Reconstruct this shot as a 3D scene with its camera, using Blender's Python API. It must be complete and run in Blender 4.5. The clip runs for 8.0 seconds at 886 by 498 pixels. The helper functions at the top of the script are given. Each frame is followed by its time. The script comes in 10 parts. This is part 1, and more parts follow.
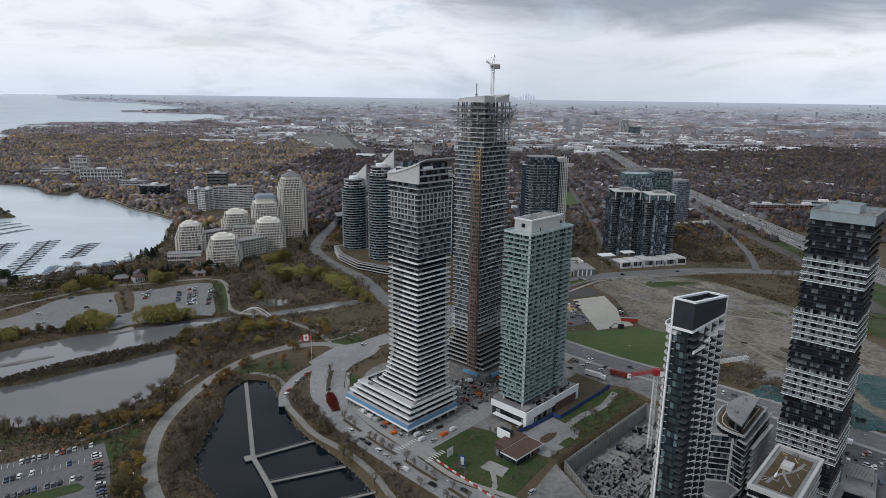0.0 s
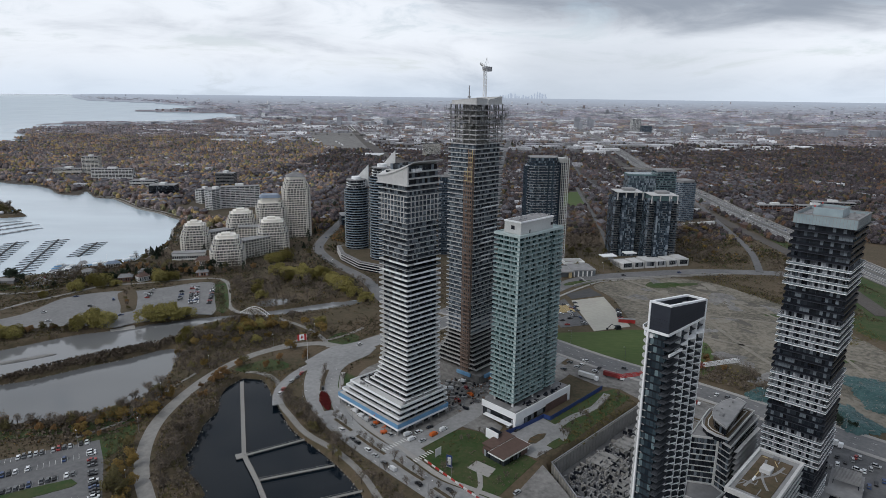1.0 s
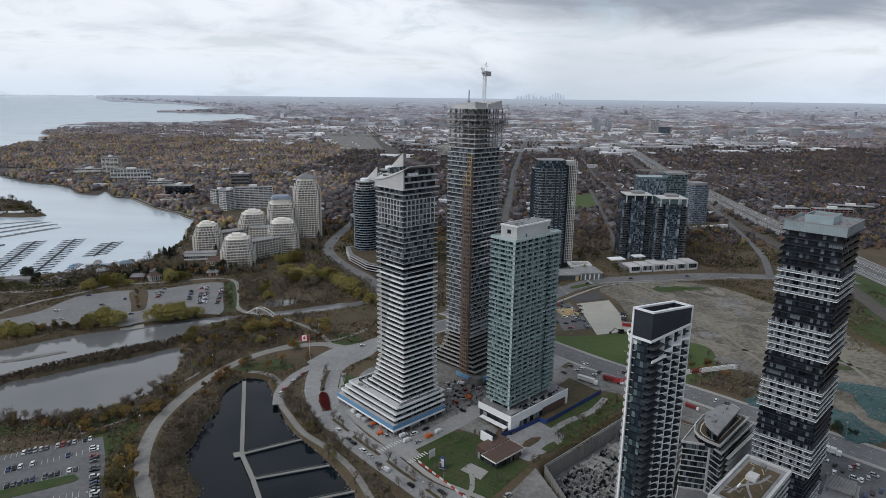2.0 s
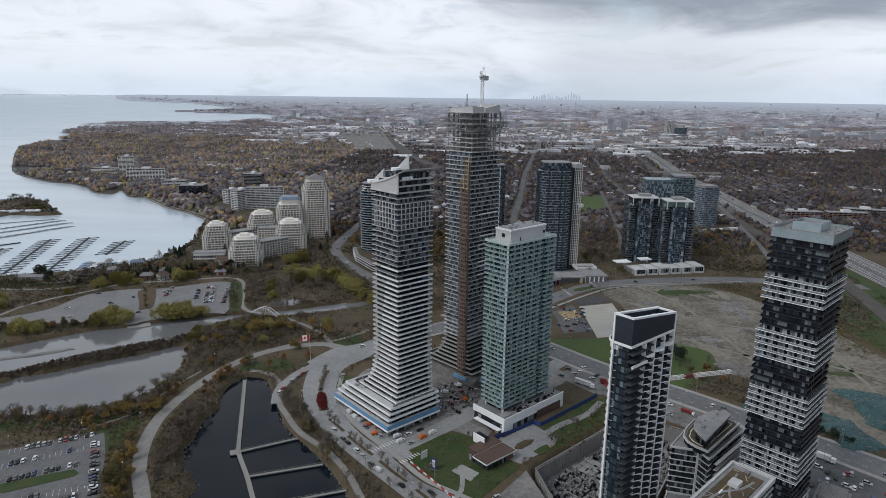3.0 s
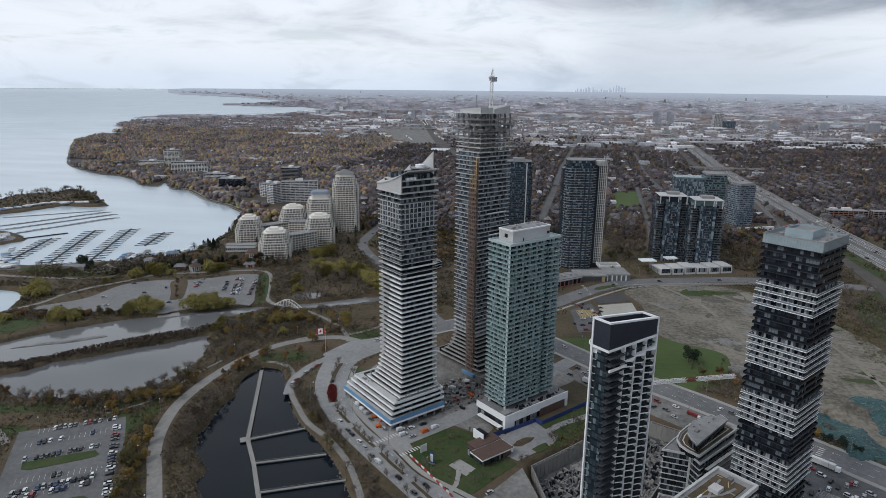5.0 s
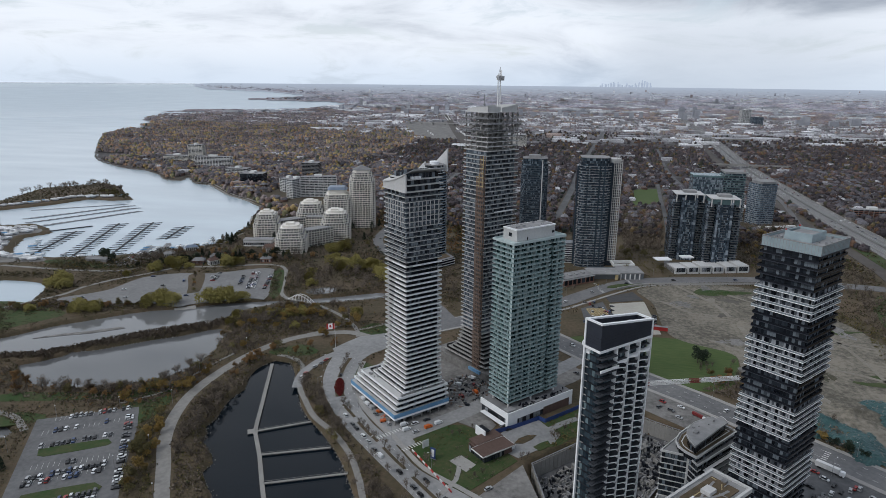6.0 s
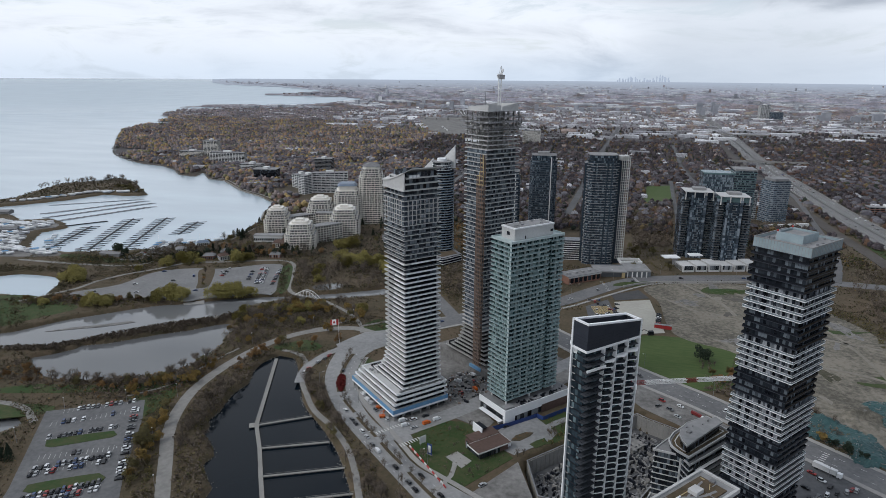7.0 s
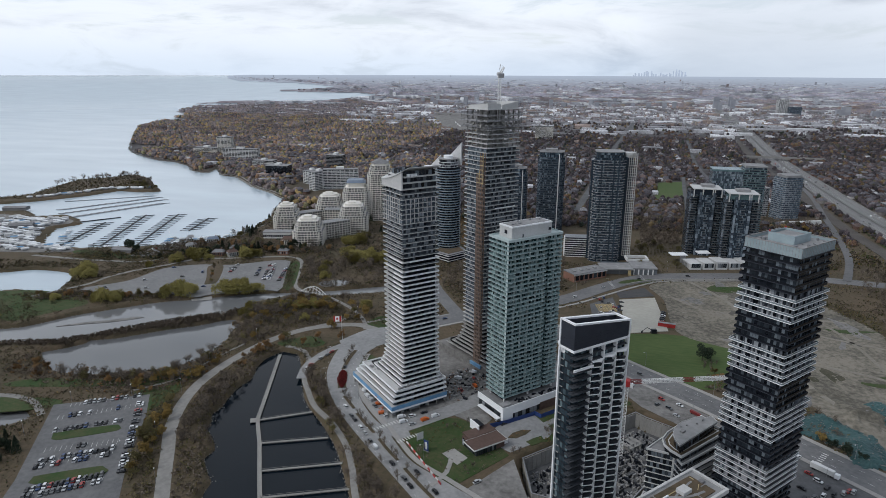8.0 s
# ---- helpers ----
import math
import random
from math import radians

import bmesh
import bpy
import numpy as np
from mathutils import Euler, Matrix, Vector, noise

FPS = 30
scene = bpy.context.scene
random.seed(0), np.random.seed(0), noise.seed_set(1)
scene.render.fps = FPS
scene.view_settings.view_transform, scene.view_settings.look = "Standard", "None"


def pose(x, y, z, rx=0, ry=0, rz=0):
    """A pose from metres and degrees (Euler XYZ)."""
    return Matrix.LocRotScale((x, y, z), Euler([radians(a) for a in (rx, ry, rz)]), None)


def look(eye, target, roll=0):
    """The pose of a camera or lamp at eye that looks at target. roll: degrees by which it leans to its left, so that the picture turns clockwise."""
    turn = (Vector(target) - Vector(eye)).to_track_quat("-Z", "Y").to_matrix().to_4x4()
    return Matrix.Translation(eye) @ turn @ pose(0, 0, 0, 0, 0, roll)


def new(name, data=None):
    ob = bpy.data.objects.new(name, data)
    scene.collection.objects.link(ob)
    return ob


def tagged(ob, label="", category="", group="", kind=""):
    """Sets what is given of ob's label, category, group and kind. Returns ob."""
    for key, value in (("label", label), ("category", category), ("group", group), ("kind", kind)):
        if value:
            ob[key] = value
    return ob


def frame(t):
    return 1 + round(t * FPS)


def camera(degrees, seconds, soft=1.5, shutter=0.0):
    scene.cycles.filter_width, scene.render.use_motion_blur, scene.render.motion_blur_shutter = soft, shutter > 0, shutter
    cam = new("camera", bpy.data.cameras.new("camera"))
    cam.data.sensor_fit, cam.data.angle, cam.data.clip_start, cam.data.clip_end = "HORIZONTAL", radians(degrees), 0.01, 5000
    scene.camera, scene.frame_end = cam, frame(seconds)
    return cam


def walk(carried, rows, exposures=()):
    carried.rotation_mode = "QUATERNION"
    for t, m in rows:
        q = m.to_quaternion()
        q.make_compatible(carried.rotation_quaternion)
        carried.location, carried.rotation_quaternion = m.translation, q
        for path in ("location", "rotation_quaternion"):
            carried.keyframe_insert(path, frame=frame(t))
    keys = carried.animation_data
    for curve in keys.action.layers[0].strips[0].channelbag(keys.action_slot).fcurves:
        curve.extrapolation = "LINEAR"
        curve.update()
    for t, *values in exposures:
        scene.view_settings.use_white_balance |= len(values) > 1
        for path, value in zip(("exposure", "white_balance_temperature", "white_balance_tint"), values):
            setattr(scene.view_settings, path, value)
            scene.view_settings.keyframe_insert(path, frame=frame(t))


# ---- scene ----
cam = camera(70.20, 8.0, soft=0.5)
PATH = [
    (0, (-1.60, -1.78, 191.58), (-16.69, 386.64, 97.22), 0.77),
    (0.5, (4.89, -2.55, 192.68), (-13.25, 385.62, 97.86), 0.66),
    (1, (11.32, -3.38, 193.88), (-11.60, 384.45, 98.70), 0.67),
    (1.5, (17.70, -4.25, 195.15), (-11.23, 383.21, 100.08), 0.63),
    (3, (36.44, -6.85, 199.33), (-8.05, 379.08, 104.04), 0.74),
    (3.5, (42.54, -7.64, 200.79), (-7.11, 377.59, 105.25), 0.72),
    (4, (48.56, -8.37, 202.27), (-7.34, 375.79, 105.83), 0.72),
    (4.5, (54.49, -9.00, 203.76), (-9.07, 373.47, 105.39), 0.61),
    (5, (60.34, -9.52, 205.24), (-11.13, 371.08, 105.06), 0.56),
    (6.5, (77.31, -10.18, 209.49), (-13.80, 364.87, 104.43), 0.56),
    (7, (82.76, -10.03, 210.80), (-12.83, 363.47, 104.20), 0.46),
    (7.5, (88.10, -9.66, 212.04), (-12.67, 362.01, 103.83), 0.26),
    (8, (93.32, -9.05, 213.20), (-11.47, 361.13, 103.72), 0.21),
]
walk(cam, [(t, look(eye, target, roll)) for t, eye, target, roll in PATH], [(0.0, -0.04, 6260, 10), (3.0, -0.05, 6230, 10), (5.0, -0.04, 6180, 10), (6.5, -0.01, 6160, 10), (8.0, 0.03, 6150, 10)])

# ---- sky and sun ----
world = bpy.data.worlds.new("overcast_sky")
scene.world = world
world.use_nodes = True
wt = world.node_tree
wt.nodes.clear()


def wnode(kind, **props):
    n = wt.nodes.new(kind)
    for k, v in props.items():
        if k == "operation":
            n.operation = v
        elif k == "blend_type":
            n.blend_type = v
        elif k == "sky_type":
            n.sky_type = v
    return n


def wmath(op, a, b=None):
    n = wnode("ShaderNodeMath", operation=op)
    for i, s in enumerate((a, b)):
        if s is None:
            continue
        if isinstance(s, (int, float)):
            n.inputs[i].default_value = s
        else:
            wt.links.new(s, n.inputs[i])
    return n.outputs[0]


def wmix(f, a, b):
    n = wt.nodes.new("ShaderNodeMix")
    n.data_type = "RGBA"
    for s, v in ((n.inputs[0], f), (n.inputs[6], a), (n.inputs[7], b)):
        if isinstance(v, (int, float, tuple)):
            s.default_value = v
        else:
            wt.links.new(v, s)
    return n.outputs[2]


def wramp(v, lo, hi):
    n = wt.nodes.new("ShaderNodeMapRange")
    n.interpolation_type = "SMOOTHSTEP"
    wt.links.new(v, n.inputs[0])
    n.inputs[1].default_value, n.inputs[2].default_value = lo, hi
    return n.outputs[0]


SUN_EL, SUN_AZ = 44.0, -132.0  # degrees above the horizon, and round from +y towards +x
tc = wnode("ShaderNodeTexCoord")
sep = wnode("ShaderNodeSeparateXYZ")
wt.links.new(tc.outputs["Generated"], sep.inputs[0])
az = wmath("ARCTAN2", sep.outputs[0], sep.outputs[1])
el = wmath("ARCSINE", sep.outputs[2])
# cloud layers seen near their edge are drawn out sideways
comb = wnode("ShaderNodeCombineXYZ")
wt.links.new(wmath("MULTIPLY", az, 3.0), comb.inputs[0])
wt.links.new(wmath("MULTIPLY", el, 11.5), comb.inputs[1])


def wnoise(scale, detail, rough, shift):
    m = wnode("ShaderNodeVectorMath", operation="ADD")
    wt.links.new(comb.outputs[0], m.inputs[0])
    m.inputs[1].default_value = shift
    n = wnode("ShaderNodeTexNoise")
    wt.links.new(m.outputs[0], n.inputs["Vector"])
    n.inputs["Scale"].default_value = scale
    n.inputs["Detail"].default_value = detail
    n.inputs["Roughness"].default_value = rough
    n.inputs["Distortion"].default_value = 0.6
    return n.outputs["Fac"]


big = wnoise(0.55, 6.0, 0.55, (3.1, 0.4, 0.0))
fine = wnoise(1.9, 7.0, 0.6, (7.7, 2.2, 0.0))
sky = wnode("ShaderNodeTexSky", sky_type="NISHITA")
sky.sun_disc = False
sky.sun_elevation = radians(SUN_EL)
sky.sun_rotation = radians(SUN_AZ)
blue = wnode("ShaderNodeVectorMath", operation="SCALE")
wt.links.new(sky.outputs[0], blue.inputs[0])
blue.inputs[3].default_value = 0.10
mass = wmath("ADD", wmath("MULTIPLY", big, 0.62), wmath("MULTIPLY", fine, 0.38))
# the dark rain cloud lies to the right, high up; the sky towards the lake is thin and bright
heavy = wmath("MULTIPLY", wramp(az, -0.22, 0.12), wramp(el, 0.055, 0.135))
dark = wramp(wmath("ADD", mass, wmath("MULTIPLY", heavy, 0.24)), 0.45, 0.76)
cloud = wmix(dark, (0.97, 1.0, 1.04, 1), (0.36, 0.40, 0.46, 1))
gap = wmath("MULTIPLY", wramp(wmath("SUBTRACT", 1.0, fine), 0.52, 0.68), 0.35)
clouds = wmix(gap, cloud, blue.outputs[0])
# the haze on the horizon
low = wmath("SUBTRACT", 1.0, wramp(el, -0.01, 0.06))
clouds = wmix(wmath("MULTIPLY", low, 0.6), clouds, (0.66, 0.77, 0.90, 1))
# a curtain of rain below the dark cloud
rain = wmath("MULTIPLY", wmath("MULTIPLY", wramp(az, -0.02, 0.10), wmath("SUBTRACT", 1.0, wramp(az, 0.22, 0.5))), wmath("SUBTRACT", 1.0, wramp(el, 0.05, 0.12)))
clouds = wmix(wmath("MULTIPLY", rain, 0.55), clouds, (0.60, 0.65, 0.71, 1))
bg = wnode("ShaderNodeBackground")
wt.links.new(clouds, bg.inputs[0])
bg.inputs[1].default_value = 0.94
wout = wnode("ShaderNodeOutputWorld")
wt.links.new(bg.outputs[0], wout.inputs[0])

sun = new("sun", bpy.data.lights.new("sun", "SUN"))
sun.data.energy, sun.data.angle, sun.data.color = 1.05, radians(14), (1.0, 0.96, 0.9)
sa, se = radians(SUN_AZ), radians(SUN_EL)
sun.matrix_world = look((0, 0, 400), (-math.sin(sa) * math.cos(se), -math.cos(sa) * math.cos(se), 400 - math.sin(se)))

# ---- materials ----


def mat(name, c1, c2=None, rough=0.85, metal=0.0, scale=0.6, big_scale=0.03, bump=0.0, spread=0.5, rnd=0.0, spec=0.4, per="object", stretch=None):
    """Colour between c1 and c2 by noise at two scales (per metre), with a little relief. rnd: change from piece to piece."""
    m = bpy.data.materials.new(name)
    m.use_nodes = True
    t = m.node_tree
    b = t.nodes["Principled BSDF"]
    c2 = c2 or tuple(0.7 * v for v in c1)
    geo = t.nodes.new("ShaderNodeNewGeometry")
    pos = geo.outputs["Position"]
    if stretch:
        mp = t.nodes.new("ShaderNodeMapping")
        t.links.new(pos, mp.inputs[0])
        mp.inputs["Scale"].default_value = stretch
        pos = mp.outputs[0]
    facs = []
    for s, d in ((scale, 5.0), (big_scale, 4.0)):
        n = t.nodes.new("ShaderNodeTexNoise")
        t.links.new(pos, n.inputs["Vector"])
        n.inputs["Scale"].default_value, n.inputs["Detail"].default_value = s, d
        n.inputs["Roughness"].default_value = 0.62
        facs.append(n.outputs["Fac"])
    add = t.nodes.new("ShaderNodeMath")
    add.operation = "ADD"
    t.links.new(facs[0], add.inputs[0])
    t.links.new(facs[1], add.inputs[1])
    last = add.outputs[0]
    if rnd:
        src = geo.outputs["Random Per Island"]
        if per == "object":
            oi = t.nodes.new("ShaderNodeObjectInfo")
            src = oi.outputs["Random"]
        k = t.nodes.new("ShaderNodeMath")
        k.operation = "MULTIPLY_ADD"
        t.links.new(src, k.inputs[0])
        k.inputs[1].default_value = rnd
        t.links.new(last, k.inputs[2])
        last = k.outputs[0]
    r = t.nodes.new("ShaderNodeMapRange")
    t.links.new(last, r.inputs[0])
    mid = 1.0 + rnd / 2
    r.inputs[1].default_value, r.inputs[2].default_value = mid - spread / 2 - rnd / 2, mid + spread / 2 + rnd / 2
    mx = t.nodes.new("ShaderNodeMix")
    mx.data_type = "RGBA"
    t.links.new(r.outputs[0], mx.inputs[0])
    mx.inputs[6].default_value, mx.inputs[7].default_value = (*c1, 1), (*c2, 1)
    t.links.new(mx.outputs[2], b.inputs["Base Color"])
    b.inputs["Roughness"].default_value, b.inputs["Metallic"].default_value = rough, metal
    b.inputs["Specular IOR Level"].default_value = spec
    if bump:
        bn = t.nodes.new("ShaderNodeBump")
        bn.inputs["Strength"].default_value, bn.inputs["Distance"].default_value = min(1.0, bump), bump
        t.links.new(facs[0], bn.inputs["Height"])
        t.links.new(bn.outputs[0], b.inputs["Normal"])
    return m


def pane_mat(name, dark, mid, light, share=0.25, rough=0.08, spec=0.7):
    """Window glass before dim rooms: each pane has its own tone, some with drawn blinds."""
    m = bpy.data.materials.new(name)
    m.use_nodes = True
    t = m.node_tree
    b = t.nodes["Principled BSDF"]
    geo, oi = t.nodes.new("ShaderNodeNewGeometry"), t.nodes.new("ShaderNodeObjectInfo")
    k = t.nodes.new("ShaderNodeMath")
    k.operation = "MULTIPLY_ADD"
    t.links.new(oi.outputs["Random"], k.inputs[0])
    k.inputs[1].default_value = 7.31
    t.links.new(geo.outputs["Random Per Island"], k.inputs[2])
    fr = t.nodes.new("ShaderNodeMath")
    fr.operation = "FRACT"
    t.links.new(k.outputs[0], fr.inputs[0])
    wn = t.nodes.new("ShaderNodeTexWhiteNoise")
    wn.noise_dimensions = "1D"
    t.links.new(fr.outputs[0], wn.inputs["W"])
    cr = t.nodes.new("ShaderNodeValToRGB")
    t.links.new(wn.outputs["Value"], cr.inputs[0])
    e = cr.color_ramp.elements
    e[0].position, e[0].color = 0.0, (*dark, 1)
    e[1].position, e[1].color = 1.0, (*light, 1)
    a = e.new(1 - share)
    a.color = (*mid, 1)
    c = e.new(min(0.99, 1 - share * 0.5))
    c.color = (*light, 1)
    t.links.new(cr.outputs[0], b.inputs["Base Color"])
    b.inputs["Roughness"].default_value, b.inputs["Specular IOR Level"].default_value = rough, spec
    return m


M = {}
M["soil"] = mat("park_ground", (0.050, 0.043, 0.022), (0.112, 0.081, 0.052), 0.95, scale=0.35, big_scale=0.02, bump=0.3)
# towards the gardens, drives and yards of the suburbs the ground turns greyer
t_ = M["soil"].node_tree
b_ = t_.nodes["Principled BSDF"]
src_ = b_.inputs["Base Color"].links[0].from_socket
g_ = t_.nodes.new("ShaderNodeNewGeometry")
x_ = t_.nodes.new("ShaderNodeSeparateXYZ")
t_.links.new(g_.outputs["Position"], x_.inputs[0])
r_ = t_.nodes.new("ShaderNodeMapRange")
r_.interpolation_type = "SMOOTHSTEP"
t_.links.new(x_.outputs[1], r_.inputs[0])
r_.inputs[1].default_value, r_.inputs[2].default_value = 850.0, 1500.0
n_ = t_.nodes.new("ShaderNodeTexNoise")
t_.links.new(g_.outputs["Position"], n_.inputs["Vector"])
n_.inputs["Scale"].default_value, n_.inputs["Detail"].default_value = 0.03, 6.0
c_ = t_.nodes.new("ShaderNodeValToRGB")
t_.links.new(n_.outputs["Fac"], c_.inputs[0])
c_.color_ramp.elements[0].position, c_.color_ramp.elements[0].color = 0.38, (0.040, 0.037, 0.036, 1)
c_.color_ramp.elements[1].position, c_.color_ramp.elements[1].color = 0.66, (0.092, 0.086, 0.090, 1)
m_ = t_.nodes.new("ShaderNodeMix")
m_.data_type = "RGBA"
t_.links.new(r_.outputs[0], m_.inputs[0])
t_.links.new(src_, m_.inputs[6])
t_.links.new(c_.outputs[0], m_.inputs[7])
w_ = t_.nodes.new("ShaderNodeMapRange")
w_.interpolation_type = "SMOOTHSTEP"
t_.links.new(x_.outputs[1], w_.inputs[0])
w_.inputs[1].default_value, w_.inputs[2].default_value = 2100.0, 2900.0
# beyond them, at the yards of the works and the railway, it turns paler
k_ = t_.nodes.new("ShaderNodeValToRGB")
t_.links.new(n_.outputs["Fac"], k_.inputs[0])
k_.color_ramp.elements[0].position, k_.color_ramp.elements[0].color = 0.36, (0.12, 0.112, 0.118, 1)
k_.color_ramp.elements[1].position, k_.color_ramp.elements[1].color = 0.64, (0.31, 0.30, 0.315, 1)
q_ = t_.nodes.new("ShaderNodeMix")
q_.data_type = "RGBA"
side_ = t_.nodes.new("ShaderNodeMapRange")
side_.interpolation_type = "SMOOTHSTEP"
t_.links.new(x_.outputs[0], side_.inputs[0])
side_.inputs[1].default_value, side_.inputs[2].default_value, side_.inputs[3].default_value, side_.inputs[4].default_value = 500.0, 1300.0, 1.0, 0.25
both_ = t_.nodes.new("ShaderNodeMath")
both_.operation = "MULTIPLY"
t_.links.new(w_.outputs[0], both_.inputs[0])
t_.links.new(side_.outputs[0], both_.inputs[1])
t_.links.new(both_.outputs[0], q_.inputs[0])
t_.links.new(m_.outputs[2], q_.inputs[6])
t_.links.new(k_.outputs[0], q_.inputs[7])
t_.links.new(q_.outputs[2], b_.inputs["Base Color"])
M["grass"] = mat("lawn_grass", (0.024, 0.055, 0.011), (0.062, 0.068, 0.027), 0.95, scale=0.45, big_scale=0.06, bump=0.1, spread=0.42)
M["mown"] = mat("mown_lawn", (0.040, 0.074, 0.016), (0.074, 0.100, 0.032), 0.95, scale=1.0, big_scale=0.03, stretch=(0.10, 0.45, 1.0))
M["asphalt"] = mat("asphalt", (0.072, 0.073, 0.077), (0.128, 0.128, 0.131), 0.9, scale=0.5, big_scale=0.04)
M["avenue"] = mat("avenue_asphalt", (0.110, 0.110, 0.113), (0.178, 0.176, 0.177), 0.9, scale=0.4, big_scale=0.03)
M["road"] = mat("worn_road", (0.20, 0.20, 0.201), (0.305, 0.303, 0.30), 0.9, scale=0.4, big_scale=0.03)
M["lotgrey"] = mat("worn_car_park", (0.15, 0.15, 0.151), (0.225, 0.222, 0.22), 0.9, scale=0.4, big_scale=0.04)
M["lotdark"] = mat("car_park_asphalt", (0.10, 0.10, 0.103), (0.16, 0.159, 0.16), 0.9, scale=0.4, big_scale=0.04)
M["darkroad"] = mat("fresh_asphalt", (0.05, 0.05, 0.052), (0.075, 0.074, 0.075), 0.9, scale=0.4)
M["path"] = mat("park_path", (0.19, 0.182, 0.17), (0.26, 0.25, 0.235), 0.9, scale=0.4, big_scale=0.05)
M["ballast"] = mat("railway_ballast", (0.060, 0.052, 0.047), (0.105, 0.094, 0.086), 0.95, scale=0.5, big_scale=0.03)
M["kerb"] = mat("kerb_concrete", (0.34, 0.33, 0.31), (0.26, 0.25, 0.24), 0.9)
M["line"] = mat("road_paint", (0.7, 0.7, 0.68), (0.5, 0.5, 0.48), 0.8, scale=2.0)
M["sand"] = mat("bare_site", (0.085, 0.078, 0.062), (0.215, 0.193, 0.157), 0.95, scale=0.28, big_scale=0.026, bump=0.5, spread=0.32)
M["wetsand"] = mat("damp_sand", (0.070, 0.064, 0.054), (0.115, 0.105, 0.088), 0.8, scale=0.3, big_scale=0.05)
M["palesand"] = mat("dry_sand", (0.165, 0.150, 0.122), (0.245, 0.225, 0.19), 0.95, scale=0.3, big_scale=0.04)
M["mud"] = mat("site_mud", (0.105, 0.101, 0.096), (0.245, 0.236, 0.226), 0.95, scale=0.3, big_scale=0.05, bump=0.4)
M["concpad"] = mat("pale_concrete", (0.42, 0.405, 0.35), (0.34, 0.325, 0.29), 0.9, scale=0.3)
M["conc"] = mat("raw_concrete", (0.30, 0.29, 0.275), (0.22, 0.215, 0.205), 0.9, scale=0.8, big_scale=0.08)
M["slabgrey"] = mat("slab_concrete", (0.54, 0.535, 0.53), (0.43, 0.43, 0.425), 0.85, scale=0.9, big_scale=0.06)
M["balcony"] = mat("dark_balcony_concrete", (0.155, 0.162, 0.174), (0.105, 0.111, 0.12), 0.8, scale=0.8)
M["palerail"] = mat("pale_rail_glass", (0.13, 0.15, 0.165), (0.085, 0.10, 0.112), 0.15, scale=0.6, spec=0.6)
M["skyglass"] = mat("sky_blue_glass", (0.10, 0.15, 0.20), (0.16, 0.22, 0.28), 0.12, scale=0.25, spec=0.6)
M["white"] = mat("white_panel", (0.86, 0.87, 0.88), (0.77, 0.78, 0.79), 0.55, scale=0.3, big_scale=0.05)
M["whitewall"] = mat("white_render", (0.70, 0.70, 0.69), (0.58, 0.58, 0.57), 0.8, scale=0.3, big_scale=0.05)
M["cream"] = mat("cream_precast", (0.76, 0.725, 0.665), (0.66, 0.63, 0.575), 0.85, scale=0.25, big_scale=0.03)
M["blueroof"] = mat("blue_metal_roof", (0.12, 0.16, 0.22), (0.17, 0.21, 0.27), 0.5, scale=0.3)
M["roofgrey"] = mat("grey_roofing", (0.24, 0.238, 0.24), (0.16, 0.16, 0.163), 0.95, scale=0.25, big_scale=0.06)
M["roofpale"] = mat("pale_roofing", (0.29, 0.288, 0.288), (0.20, 0.20, 0.203), 0.9, scale=0.2, big_scale=0.05)
M["blue"] = mat("blue_wrap", (0.11, 0.25, 0.44), (0.17, 0.33, 0.50), 0.6, scale=0.5, big_scale=0.08)
M["hoard"] = mat("blue_hoarding", (0.02, 0.045, 0.16), (0.03, 0.06, 0.20), 0.6, scale=0.4)
M["tarp"] = mat("green_tarpaulin", (0.014, 0.050, 0.052), (0.045, 0.100, 0.098), 0.5, scale=0.3, big_scale=0.06, bump=0.6)
M["brown"] = mat("rusty_hoist_panel", (0.145, 0.102, 0.082), (0.205, 0.150, 0.122), 0.8, scale=0.6)
M["yellow"] = mat("yellow_form_panel", (0.46, 0.36, 0.19), (0.36, 0.29, 0.16), 0.8, scale=0.6)
M["lorryred"] = mat("dull_red_paint", (0.21, 0.03, 0.03), (0.15, 0.022, 0.022), 0.55, scale=0.5)
M["redsteel"] = mat("red_paint", (0.42, 0.03, 0.025), (0.30, 0.03, 0.03), 0.5, scale=0.5)
M["whitesteel"] = mat("white_steel", (0.75, 0.75, 0.74), (0.6, 0.6, 0.6), 0.5, scale=1.0)
M["steel"] = mat("galvanised_steel", (0.35, 0.35, 0.36), (0.25, 0.25, 0.26), 0.5, 0.6)
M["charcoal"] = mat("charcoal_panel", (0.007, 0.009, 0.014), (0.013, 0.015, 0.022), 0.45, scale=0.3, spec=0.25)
M["screen"] = mat("slate_screen_panel", (0.026, 0.030, 0.042), (0.038, 0.043, 0.056), 0.5, scale=0.3, spec=0.3)
M["darkrail"] = mat("dark_balcony_glass", (0.009, 0.011, 0.015), (0.016, 0.018, 0.024), 0.25, scale=0.5, spec=0.3)
M["tealslab"] = mat("pale_teal_slab", (0.50, 0.58, 0.58), (0.40, 0.482, 0.484), 0.5, scale=0.4)
M["teal"] = mat("teal_glass_rail", (0.26, 0.352, 0.358), (0.188, 0.278, 0.288), 0.15, scale=0.3, spec=0.7)
M["pane_dark"] = pane_mat("dark_window", (0.004, 0.005, 0.008), (0.014, 0.018, 0.025), (0.09, 0.11, 0.13), 0.16, 0.1, 0.3)
M["pane_blue"] = pane_mat("blue_window", (0.016, 0.024, 0.036), (0.052, 0.074, 0.10), (0.18, 0.225, 0.265), 0.28, 0.08, 0.45)
